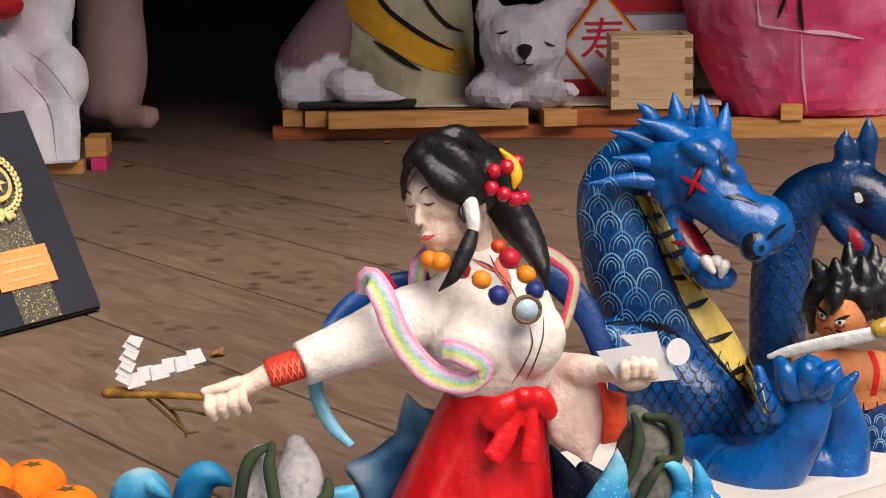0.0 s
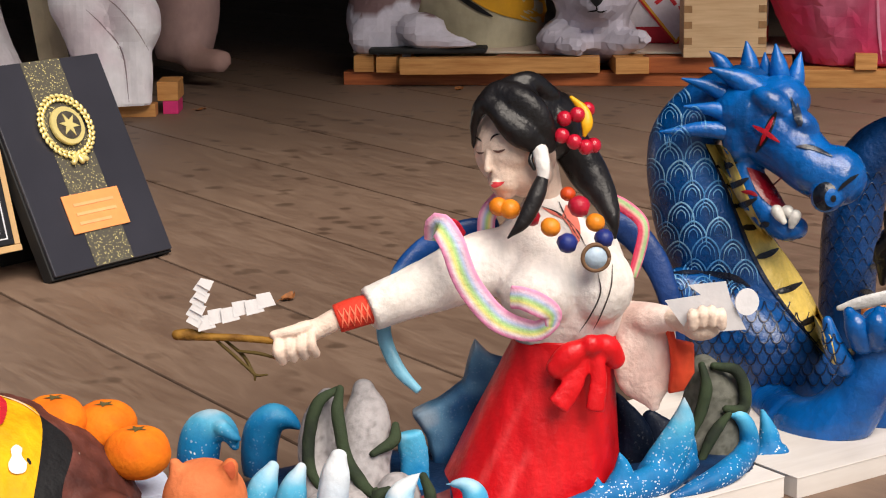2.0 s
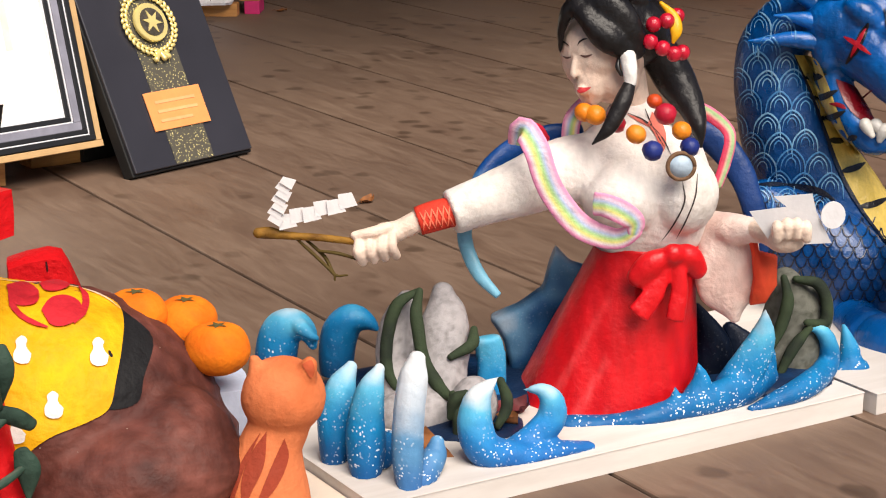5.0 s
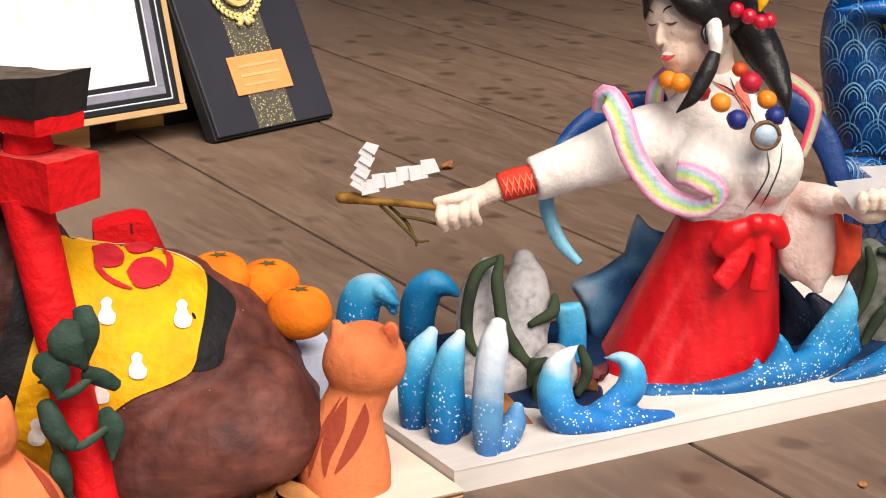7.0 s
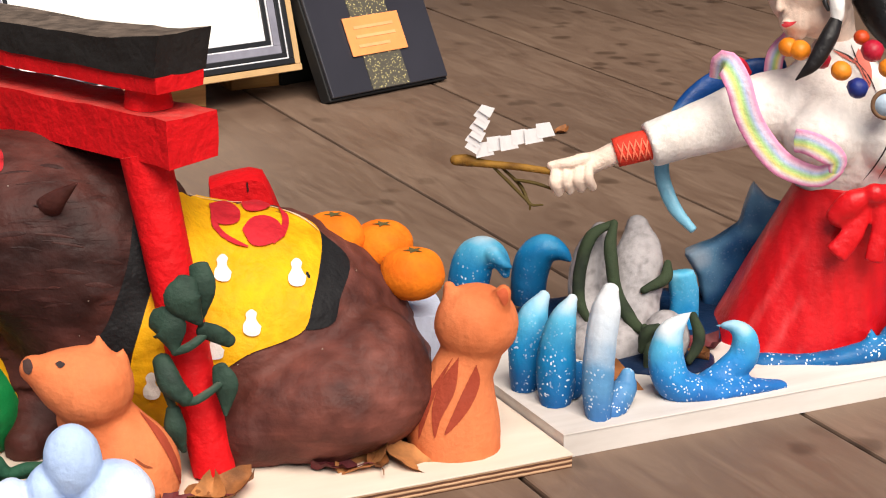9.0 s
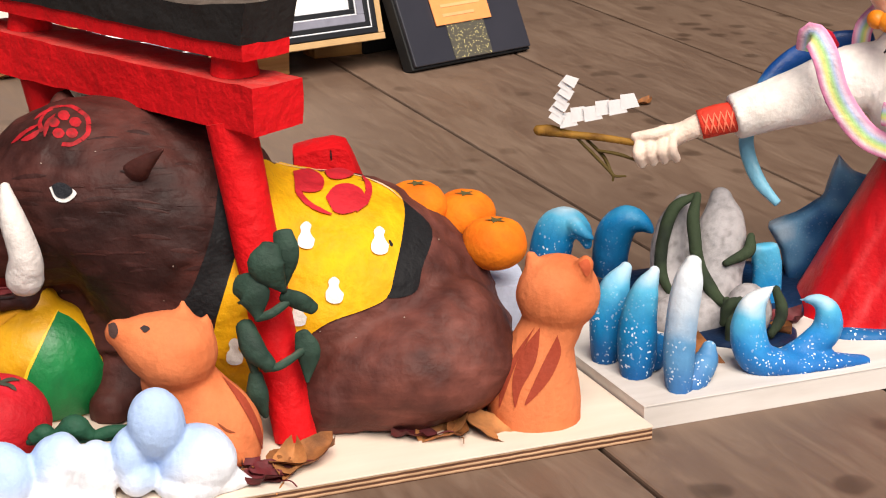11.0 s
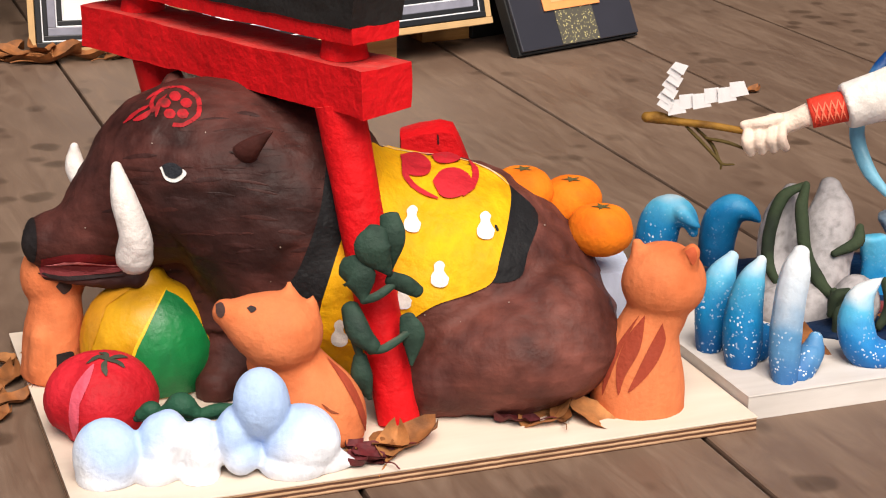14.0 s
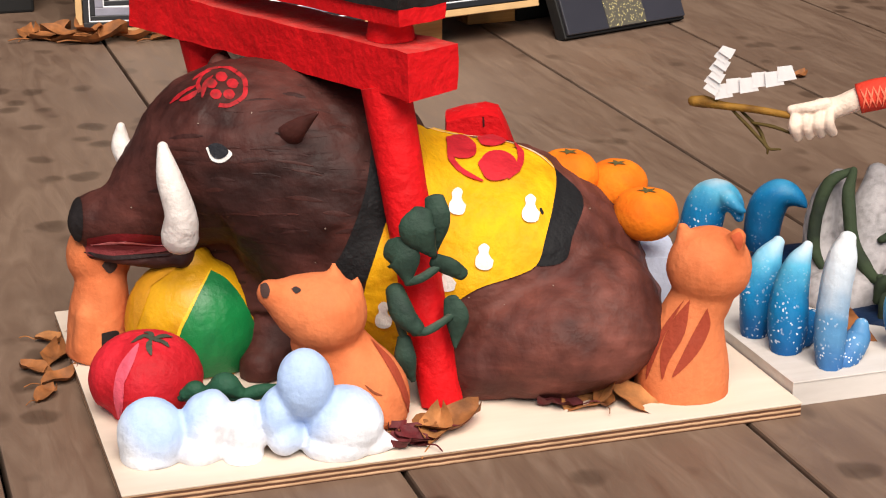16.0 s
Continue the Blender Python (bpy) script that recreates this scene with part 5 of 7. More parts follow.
s = Clay(WO, WY)
s.add(prism([(0.1088, 0.0000, 0.2149), (0.1445, 0.0000, 0.2195), (0.1318, 0.0000, 0.2297), (0.1686, 0.0000, 0.2326), (0.1734, 0.0000, 0.2151), (0.1896, 0.0000, 0.1837), (0.1326, 0.0000, 0.1807)], -0.030, -0.0285), c(206, 204, 206))
s.add(prism([tuple(np.array((0.1891, 0.0000, 0.2123)) + np.array((math.cos(k * 0.3142) * 0.0118, 0, math.sin(k * 0.3142) * 0.0134))) for k in range(20)], -0.034, -0.0315), c(226, 224, 226))
s.done("paper_charm", "cut white paper charm held in the dancer's raised fist", "paper", PAPER, smooth=False)

# ---- waves ----
DEEP, MID, PALE, FOAM = c(16, 84, 144), c(22, 128, 186), c(92, 184, 220), c(220, 226, 230)


def tide(z0, z1, deep=DEEP, mid=MID, pale=PALE, foam=FOAM, specks=1.0):
    """Blue below, foam at the crest, spattered with white near the foot."""
    stops = [deep, mid, pale, foam]

    def f(v):
        out = []
        for p in v:
            k = (p[2] - z0) / (z1 - z0) + 0.12 * noise.noise(Vector(p) * 60)
            k = min(0.999, max(0, k) ** 1.35) * 3
            i = int(k)
            a, b = stops[i], stops[i + 1]
            col = [x + (y - x) * (k - i) for x, y in zip(a, b)]
            out.append(col + [specks * min(1, max(0, 1.25 - (p[2] - z0) / (z1 - z0) * 1.6))])
        return out
    return f


def tipped(tips, reach=0.085):
    """Dark paint that pales towards the tips."""
    stops = [c(186, 198, 208), c(96, 140, 172), c(32, 76, 118), c(9, 28, 58)]

    def f(v):
        out = []
        for p in v:
            k = min(math.dist(p, q) for q in tips) / reach + 0.25 * noise.noise(Vector(p) * 45)
            k = min(0.999, max(0, k)) * 3
            i = int(k)
            out.append([x + (y - x) * (k - i) for x, y in zip(stops[i], stops[i + 1])] + [0.05])
        return out
    return f


def wave(pieces, zs, label, voxel=0.003, raw=False, tips=None, **kw):
    s = Clay(WO, WY)
    v, f = join(*pieces) if raw else fuse(pieces, voxel, 3)
    v[:, 2] = np.maximum(v[:, 2], 0)
    s.add((v, f), tipped(tips) if tips else tide(*zs, **kw), 0, 0.0007)
    return s.done("wave_crest", label, "wave", WAVE, group="painted waves")


CREST = dict(raw=True)
wave([tube([(-0.2892, -0.1320, -0.0046), (-0.2889, -0.1320, 0.0171), (-0.2871, -0.1300, 0.0447), (-0.2817, -0.1270, 0.0719), (-0.2726, -0.1220, 0.0894)], [(0.0126, 0.0157), (0.0157, 0.0168), (0.0173, 0.0147), (0.0141, 0.0105), (0.0058, 0.0047)], 11, 12, cap=(0.3, 1))], (0.0, 0.105), "upright blue clay wave crest with foam tip", **CREST)
wave([tube([(-0.2590, -0.1650, -0.0030), (-0.2583, -0.1630, 0.0186), (-0.2583, -0.1600, 0.0481), (-0.2531, -0.1580, 0.0801), (-0.2457, -0.1560, 0.0982)], [(0.0141, 0.0178), (0.0183, 0.0178), (0.0178, 0.0147), (0.0126, 0.0105), (0.0052, 0.0047)], 11, 12, cap=(0.3, 1)),
      tube([(-0.2471, -0.1500, 0.0083), (-0.2383, -0.1300, 0.0179)], [0.014, 0.010], 12)], (0.0, 0.112), "upright blue clay wave crest with foam tip", **CREST)
wave([tube([(-0.2181, -0.1950, -0.0052), (-0.2193, -0.1900, 0.0248), (-0.2186, -0.1850, 0.0612), (-0.2143, -0.1800, 0.0975), (-0.2107, -0.1780, 0.1157)], [(0.0120, 0.0157), (0.0147, 0.0147), (0.0147, 0.0136), (0.0136, 0.0105), (0.0079, 0.0063)], 9, 12, cap=(0.3, 1)),
      tube([(-0.2071, -0.1850, -0.0000), (-0.1957, -0.1650, 0.0158), (-0.1928, -0.1600, 0.0279)], [0.013, 0.012, 0.007], 12)], (-0.02, 0.115), "tall white-ridged clay wave crest with white spatter", deep=c(40, 90, 150), mid=c(96, 152, 196), pale=c(196, 208, 220), **CREST)
wave([tube([(-0.0453, -0.1000, 0.0017), (-0.0825, -0.1150, 0.0023), (-0.1203, -0.1300, 0.0035), (-0.1472, -0.1380, 0.0114), (-0.1573, -0.1380, 0.0347), (-0.1549, -0.1350, 0.0589), (-0.1448, -0.1320, 0.0731), (-0.1361, -0.1300, 0.0804)],
           [(0.0042, 0.0073), (0.0094, 0.0147), (0.0136, 0.0178), (0.0173, 0.0189), (0.0173, 0.0178), (0.0136, 0.0141), (0.0068, 0.0079), (0.0016, 0.0021)], 18),
      tube([(-0.1227, -0.1200, 0.0052), (-0.1013, -0.1100, 0.0146), (-0.0852, -0.1050, 0.0292), (-0.0838, -0.1050, 0.0474), (-0.0939, -0.1050, 0.0596), (-0.1097, -0.1050, 0.0597)], [(0.0105, 0.0126), (0.0131, 0.0136), (0.0147, 0.0136), (0.0131, 0.0115), (0.0073, 0.0079), (0.0016, 0.0021)], 16)],
     (-0.005, 0.075), "double curling light blue wave with white spatter", mid=c(44, 140, 208), deep=c(30, 96, 168))
wave([tube([(-0.0824, -0.0289, -0.0021), (-0.0574, -0.0340, -0.0009), (-0.0260, -0.0301, -0.0009), (0.0139, -0.0269, 0.0027), (0.0496, -0.0136, 0.0076), (0.0867, 0.0049, 0.0114), (0.1256, 0.0306, 0.0153), (0.1547, 0.0686, 0.0133)], [(0.0060, 0.0090), (0.0085, 0.0120), (0.0079, 0.0114), (0.0102, 0.0125), (0.0136, 0.0125), (0.0170, 0.0136), (0.0193, 0.0136), (0.0114, 0.0102)], 16),
      tube([(0.0428, -0.0136, 0.0066), (0.0461, -0.0136, 0.0185), (0.0449, -0.0136, 0.0304)], [(0.0136, 0.0091), (0.0074, 0.0062), (0.0017, 0.0023)], 12), tube([(0.0688, 0.0005, 0.0098), (0.0732, 0.0005, 0.0308), (0.0696, 0.0005, 0.0500)], [(0.0182, 0.0114), (0.0114, 0.0079), (0.0023, 0.0028)], 12),
      tube([(0.1075, 0.0272, 0.0146), (0.1282, 0.0312, 0.0431), (0.1396, 0.0352, 0.0688), (0.1407, 0.0372, 0.0941)], [(0.0193, 0.0125), (0.0193, 0.0102), (0.0142, 0.0079), (0.0028, 0.0028)], 14),
      tube([(0.1471, 0.0687, 0.0053), (0.1532, 0.0687, 0.0332), (0.1493, 0.0627, 0.0581)], [(0.0148, 0.0091), (0.0085, 0.0068), (0.0028, 0.0028)], 12)], (-0.01, 0.105), "low spattered blue wave round the scarlet skirt hem")
wave([tube([(0.1243, 0.0042, 0.0003), (0.1565, 0.0224, 0.0050), (0.1910, 0.0494, 0.0107), (0.2214, 0.1012, 0.0143), (0.2220, 0.1012, 0.0377), (0.2127, 0.0992, 0.0536), (0.1989, 0.0972, 0.0577)], [(0.0034, 0.0057), (0.0091, 0.0114), (0.0136, 0.0136), (0.0125, 0.0125), (0.0102, 0.0102), (0.0074, 0.0079), (0.0028, 0.0034)], 16)],
     (-0.01, 0.085), "curling blue wave at the end of the white board")
wave([tube([(-0.3612, 0.0850, -0.0035), (-0.3615, 0.0880, 0.0302), (-0.3555, 0.0880, 0.0554), (-0.3417, 0.0860, 0.0644), (-0.3277, 0.0820, 0.0574), (-0.3214, 0.0780, 0.0439)], [(0.0226, 0.0238), (0.0226, 0.0238), (0.0220, 0.0226), (0.0179, 0.0190), (0.0107, 0.0131), (0.0048, 0.0083)], 18, cap=(0.3, 1)),
      tube([(-0.3346, 0.0700, 0.0677), (-0.3244, 0.0680, 0.0606), (-0.3160, 0.0660, 0.0553)], [(0.0083, 0.0083), (0.0060, 0.0083), (0.0024, 0.0060)], 12)], (0.02, 0.092), "round curling wave with white foam lip")
wave([tube([(-0.2982, 0.1200, -0.0137), (-0.2998, 0.1200, 0.0214), (-0.2952, 0.1200, 0.0470), (-0.2820, 0.1180, 0.0612), (-0.2656, 0.1150, 0.0587), (-0.2552, 0.1120, 0.0511)], [(0.0179, 0.0190), (0.0196, 0.0202), (0.0202, 0.0202), (0.0167, 0.0179), (0.0095, 0.0107), (0.0030, 0.0048)], 18, cap=(0.3, 1))], (0.0, 0.15), "smooth teal curling wave", deep=c(20, 80, 130), specks=0.15)
wave([tube([(-0.1367, 0.0300, 0.0046), (-0.1369, 0.0350, 0.0395), (-0.1413, 0.0350, 0.0667)], [(0.016, 0.010), (0.016, 0.010), (0.015, 0.010)], 8, cap=(0.3, 0.2))], (-0.03, 0.10), "square-topped blue wave behind the rock", specks=0.4)
wave([prism([(-0.1379, 0.1000, 0.0707), (-0.1092, 0.1000, 0.0830), (-0.0817, 0.1000, 0.1034), (-0.0756, 0.1000, 0.1285), (-0.0695, 0.1000, 0.1479), (-0.0542, 0.1000, 0.1311), (-0.0257, 0.1000, 0.1212), (-0.0107, 0.1000, 0.0433), (-0.05, 0.1, 0.0), (-0.115, 0.1, 0.0), (-0.1158, 0.1000, 0.0208), (-0.1227, 0.1000, 0.0460)], 0.082, 0.112, 0.006)],
     (-0.01, 0.13), "dark blue spiked wave fin behind the dancer", specks=0.05, tips=((-0.1367, 0.1000, 0.0700), (-0.0695, 0.1000, 0.1467)))
# the second tube is a dark mass added for deep shadow behind the fin
wave([tube([(0.0958, 0.0850, 0.0012), (0.0972, 0.0850, 0.0419), (0.0781, 0.0800, 0.0891)], [(0.026, 0.014), (0.020, 0.012), (0.003, 0.004)], 14), tube([(0.1301, 0.1100, -0.0019), (0.1266, 0.1100, 0.0299), (0.1172, 0.1100, 0.0554)], [(0.030, 0.014), (0.026, 0.012), (0.008, 0.006)], 14)], (-0.02, 0.3), "dark blue wave fin beside the skirt with an added dark mass for shadow", deep=c(6, 16, 34), mid=c(10, 28, 56), pale=c(30, 62, 100), specks=0.05)
wave([tube([(0.2543, 0.1500, -0.0106), (0.2557, 0.1500, 0.0153), (0.2478, 0.1500, 0.0441)], [(0.018, 0.014), (0.012, 0.012), (0.003, 0.004)], 12), tube([(0.2428, 0.1400, -0.0072), (0.2668, 0.1400, -0.0007)], [0.012, 0.01], 12)], (-0.02, 0.08), "small teal wave point beside the rock")

# low navy mass, added in place of the shadowed gap round rocks and skirt
s = Clay(WO, WY)
v, f = fuse([blob((-0.20, 0.06, 0.0), (0.12, 0.085, 0.016)), blob((-0.10, 0.10, 0.0), (0.12, 0.08, 0.018)), blob((0.13, 0.10, 0.0), (0.10, 0.06, 0.018)), blob((-0.16, -0.04, 0.0), (0.055, 0.05, 0.010))], 0.004, 3)
v[:, 2] = np.maximum(v[:, 2], 0)
s.add((v, f), mottled(c(14, 36, 66), c(24, 62, 104), 20), 0, 0.001)
s.done("shadow_base", "low dark blue mass added for the shadowed base under rocks and skirt", "wave", WAVE)

# rocks with weed
STONE, WEED = c(172, 167, 168), c(54, 66, 46)
for pcs, weeds, lab in ((
    [tube([(-0.1875, 0.0350, 0.1141), (-0.1846, 0.0300, 0.0900), (-0.1861, 0.0200, 0.0602), (-0.1898, 0.0050, 0.0230), (-0.1917, 0.0000, -0.0116)], [(0.012, 0.012), (0.024, 0.022), (0.027, 0.026), (0.028, 0.030), (0.030, 0.032)], 18),
     tube([(-0.2233, 0.0350, 0.1084), (-0.2341, 0.0320, 0.0791), (-0.2350, 0.0250, 0.0451), (-0.2266, 0.0100, 0.0081)], [(0.010, 0.012), (0.017, 0.020), (0.021, 0.024), (0.030, 0.030)], 16),
     blob((-0.1567, -0.0500, 0.0267), (0.024, 0.022, 0.028)), blob((-0.2117, -0.0300, 0.0048), (0.045, 0.03, 0.03))],
    [[(-0.2136, 0.0100, 0.1219), (-0.2324, 0.0060, 0.1097), (-0.2419, 0.0020, 0.0823), (-0.2423, -0.0040, 0.0486), (-0.2322, -0.0100, 0.0270)], [(-0.2102, 0.0080, 0.1237), (-0.2129, -0.0040, 0.0968), (-0.2064, -0.0120, 0.0611), (-0.1900, -0.0250, 0.0346), (-0.1777, -0.0450, 0.0279)], [(-0.1551, 0.0120, 0.0827), (-0.1583, 0.0000, 0.0704), (-0.1784, -0.0100, 0.0613)],
     [(-0.1302, -0.0550, 0.0514), (-0.1242, -0.0600, 0.0301), (-0.1337, -0.0700, 0.0113)], [(-0.1780, -0.0550, 0.0372), (-0.1723, -0.0700, 0.0265), (-0.1727, -0.0780, 0.0003)], [(-0.1658, -0.0750, 0.0446), (-0.1759, -0.0720, 0.0375), (-0.1798, -0.0700, 0.0204)]], "grey painted rock wound with dark green weed"),
    ([tube([(0.1790, 0.1300, 0.0969), (0.1878, 0.1300, 0.0537), (0.1835, 0.1250, 0.0043)], [(0.018, 0.02), (0.036, 0.03), (0.044, 0.034)], 16), blob((0.2123, 0.1400, 0.0627), (0.022, 0.025, 0.036)), blob((0.1634, 0.1100, 0.0162), (0.03, 0.02, 0.03))],
     [[(0.1716, 0.1050, 0.1104), (0.1750, 0.0950, 0.0896), (0.1685, 0.0900, 0.0633), (0.1584, 0.0850, 0.0402)], [(0.1859, 0.1100, 0.1074), (0.2101, 0.1150, 0.1003), (0.2192, 0.1100, 0.0809), (0.2162, 0.1050, 0.0605), (0.1960, 0.0950, 0.0641)], [(0.1991, 0.0950, 0.0578), (0.1819, 0.0880, 0.0386), (0.1676, 0.0800, 0.0134)]], "dark grey rock with green weed by the serpent")):
    s = Clay(WO, WY)
    v, f = fuse(pcs, 0.0035, 2)
    v[:, 2] = np.maximum(v[:, 2], 0)
    s.add((v, f), mottled(STONE if lab[0] == "g" else c(104, 104, 96), c(128, 124, 124) if lab[0] == "g" else c(66, 68, 58), 150, -0.1, 0.6), 0, 0.0014)
    ob = s.done("rock", lab, "rock", CLAY)
    for w in weeds:
        s = Clay(WO, WY)
        s.add(tube(w, [(0.004 if k in (0, len(w) - 1) else 0.0066) for k in range(len(w))], 10), mottled(WEED, c(38, 46, 36), 40), 0, 0.0012)
        s.done("weed", "dark green painted weed", "", CLAY, ob)
# ---- blue serpents and warrior on the second white board ----
DO, DY = (1.55, 1.75, 0.0235), -36
AZURE, STRAW = c(0, 98, 180), c(236, 204, 104)


def make_serpent():
    s = Clay(DO, DY)
    neck = [tube([(0.0458, -0.1200, 0.3561), (0.0041, -0.1000, 0.3385), (-0.0232, -0.1000, 0.3012), (-0.0144, -0.1000, 0.2455), (0.0075, -0.1000, 0.1891), (0.0435, -0.1000, 0.1390), (0.0860, -0.1100, 0.0873), (0.1230, -0.1200, 0.0322), (0.1426, -0.1300, -0.0119)],
                 [(0.040, 0.042), (0.038, 0.042), (0.042, 0.045), (0.052, 0.05), (0.060, 0.055), (0.060, 0.055), (0.053, 0.05), (0.040, 0.042), (0.03, 0.03)], 28)]
    s.add(fuse(neck, 0.0045, 4), mottled(c(2, 70, 134), c(0, 54, 108), 12), 0, 0.0006)
    coil = [tube([(-0.0282, -0.1500, 0.1275), (0.0148, -0.1600, 0.0943), (0.0610, -0.1700, 0.0612), (0.1085, -0.1700, 0.0253), (0.1461, -0.1700, -0.0036)], [(0.030, 0.03), (0.050, 0.04), (0.054, 0.045), (0.042, 0.04), (0.028, 0.03)], 24),
            tube([(0.0352, -0.1600, 0.0344), (0.0545, -0.1700, 0.0053)], [0.045, 0.04], 16)]
    v, f = fuse(coil, 0.0045, 4)
    v[:, 2] = np.maximum(v[:, 2], 0)
    s.add((v, f), mottled(c(2, 76, 144), c(0, 56, 114), 12), 0, 0.0006)
    head = [blob((0.0535, -0.1400, 0.3431), (0.050, 0.05, 0.042)), blob((0.0834, -0.1500, 0.3553), (0.036, 0.04, 0.030)), tube([(0.0535, -0.1400, 0.3330), (0.0882, -0.1650, 0.3091), (0.1176, -0.1900, 0.2832), (0.1423, -0.2000, 0.2738)], [(0.044, 0.046), (0.039, 0.044), (0.033, 0.040), (0.036, 0.036)], 22),
            tube([(0.0448, -0.1300, 0.2977), (0.0471, -0.1400, 0.2652), (0.0648, -0.1600, 0.2344), (0.0875, -0.1750, 0.2111), (0.1021, -0.1800, 0.2091)], [(0.026, 0.035), (0.022, 0.032), (0.022, 0.030), (0.018, 0.026), (0.013, 0.02)], 18),
            blob((0.0713, -0.1800, 0.3568), (0.028, 0.02, 0.016), (0, 30, 0)), blob((0.1035, -0.1850, 0.3331), (0.024, 0.022, 0.016), (0, 35, 0)), blob((0.1279, -0.2250, 0.2547), (0.019, 0.015, 0.019)), blob((0.1585, -0.2050, 0.2663), (0.014, 0.014, 0.020)),
            blob((0.0344, -0.1600, 0.3161), (0.02, 0.02, 0.03))]
    spikes = [((0.0539, -0.1200, 0.3742), (0.0476, -0.1150, 0.4203), 0.013), ((0.0714, -0.1200, 0.3705), (0.0685, -0.1200, 0.4084), 0.009), ((0.0861, -0.1300, 0.3715), (0.0798, -0.1300, 0.4186), 0.013), ((0.1016, -0.1300, 0.3611), (0.1107, -0.1200, 0.4075), 0.012), ((0.0267, -0.1100, 0.3824), (0.0051, -0.1100, 0.4085), 0.011),
              ((0.0641, -0.1600, 0.3610), (0.0007, -0.1650, 0.3960), 0.017), ((0.0355, -0.1500, 0.3535), (-0.0302, -0.1500, 0.3822), 0.012), ((0.0377, -0.1600, 0.3361), (-0.0285, -0.1600, 0.3508), 0.012), ((0.0344, -0.1600, 0.3188), (-0.0569, -0.1650, 0.3220), 0.012)]
    horns = []
    for a, b, r in spikes:
        m0 = tuple((np.array(a) * 0.55 + np.array(b) * 0.45) + np.array((0, 0, 0.004)))
        horns.append(tube([a, m0, b], [r, r * 0.78, r * 0.12], 12, 6))
    s.add(fuse(head, 0.0030, 2), mottled(AZURE, c(0, 72, 142), 14), 0, 0.0008)
    for q in horns:
        s.add(q, mottled(AZURE, c(0, 72, 142), 14), 0, 0.0007)
    arm = [tube([(0.0740, -0.2000, 0.0034), (0.0935, -0.2700, -0.0016), (0.1272, -0.3000, 0.0072), (0.1568, -0.3100, 0.0447), (0.1737, -0.3100, 0.0935), (0.1758, -0.3100, 0.1228)], [0.026, 0.033, 0.038, 0.034, 0.030, 0.024], 20)]
    mass = [tube([(0.2233, -0.2700, -0.0054), (0.2246, -0.2600, 0.0353), (0.2151, -0.2700, 0.0818), (0.2060, -0.2800, 0.1177)], [(0.030, 0.03), (0.032, 0.032), (0.024, 0.024), (0.014, 0.016)], 18), blob((0.1992, -0.2600, 0.0054), (0.045, 0.035, 0.03))]
    for pcs in (arm, mass):
        v, f = fuse(pcs, 0.0035, 3)
        v[:, 2] = np.maximum(v[:, 2], 0)
        s.add((v, f), mottled(c(0, 94, 174), c(0, 72, 144), 12), 0, 0.0006)
    for q, r in ((((0.1378, -0.3250, 0.0821), (0.1213, -0.3350, 0.1110), (0.1147, -0.3350, 0.1368)), 0.0125), (((0.1542, -0.3350, 0.1136), (0.1440, -0.3450, 0.1343), (0.1373, -0.3400, 0.1472)), 0.0150), (((0.1688, -0.3400, 0.1178), (0.1653, -0.3500, 0.1377), (0.1685, -0.3450, 0.1491)), 0.0155),
                 (((0.1860, -0.3350, 0.1129), (0.1873, -0.3450, 0.1335), (0.1981, -0.3400, 0.1428)), 0.0135), (((0.1780, -0.3500, 0.1171), (0.1880, -0.3600, 0.1310), (0.1976, -0.3600, 0.1434)), 0.0085), (((0.1994, -0.3200, 0.0970), (0.2106, -0.3250, 0.1098), (0.2240, -0.3250, 0.1263)), 0.0105)):
        s.add(tube(q, [r, r * 0.9, r * 0.45], 14), mottled(c(0, 94, 174), c(0, 72, 144), 12), 0, 0.0005)
    s.ground()
    # belly plates
    s.patch([(0.0123, 0.0000, 0.2814), (0.0394, 0.0000, 0.2759), (0.0574, 0.0000, 0.2407), (0.0791, 0.0000, 0.1893), (0.1045, 0.0000, 0.1521), (0.1336, 0.0000, 0.1146), (0.1668, 0.0000, 0.0581), (0.1842, 0.0000, 0.0000), (0.1747, 0.0000, 0.0002), (0.1342, 0.0000, 0.0476), (0.1049, 0.0000, 0.0854), (0.0757, 0.0000, 0.1342), (0.0525, 0.0000, 0.1898), (0.0323, 0.0000, 0.2412)], STRAW, lift=0.0008, rings=6)
    for a, b in (((0.0251, 0.0000, 0.2523), (0.0537, 0.0000, 0.2589)), ((0.0338, 0.0000, 0.2267), (0.0681, 0.0000, 0.2369)), ((0.0453, 0.0000, 0.2009), (0.0790, 0.0000, 0.2112)), ((0.0583, 0.0000, 0.1735), (0.0956, 0.0000, 0.1801)), ((0.0772, 0.0000, 0.1342), (0.1131, 0.0000, 0.1504)), ((0.1013, 0.0000, 0.0892), (0.1409, 0.0000, 0.1033)), ((0.1357, 0.0000, 0.0460), (0.1688, 0.0000, 0.0678))):
        s.line([a, tuple((np.array(a) + np.array(b)) / 2 + np.array((0, 0, -0.003))), b], 0.0075, c(30, 28, 30), lift=0.0016)
    s.line([(0.0109, 0.0000, 0.2815), (0.0323, 0.0000, 0.2376), (0.0539, 0.0000, 0.1861), (0.0772, 0.0000, 0.1319), (0.1085, 0.0000, 0.0816), (0.1747, 0.0000, 0.0002)], 0.005, c(20, 30, 54), lift=0.0016)
    s.line([(-0.0326, 0.0000, 0.1141), (0.0035, 0.0000, 0.1156), (0.0469, 0.0000, 0.1103), (0.0723, 0.0000, 0.0972)], 0.008, c(16, 22, 40), lift=0.0014)
    # scales brushed in pale arcs above, dark net below
    o = np.array((-0.0604, -0.1000, 0.3556))
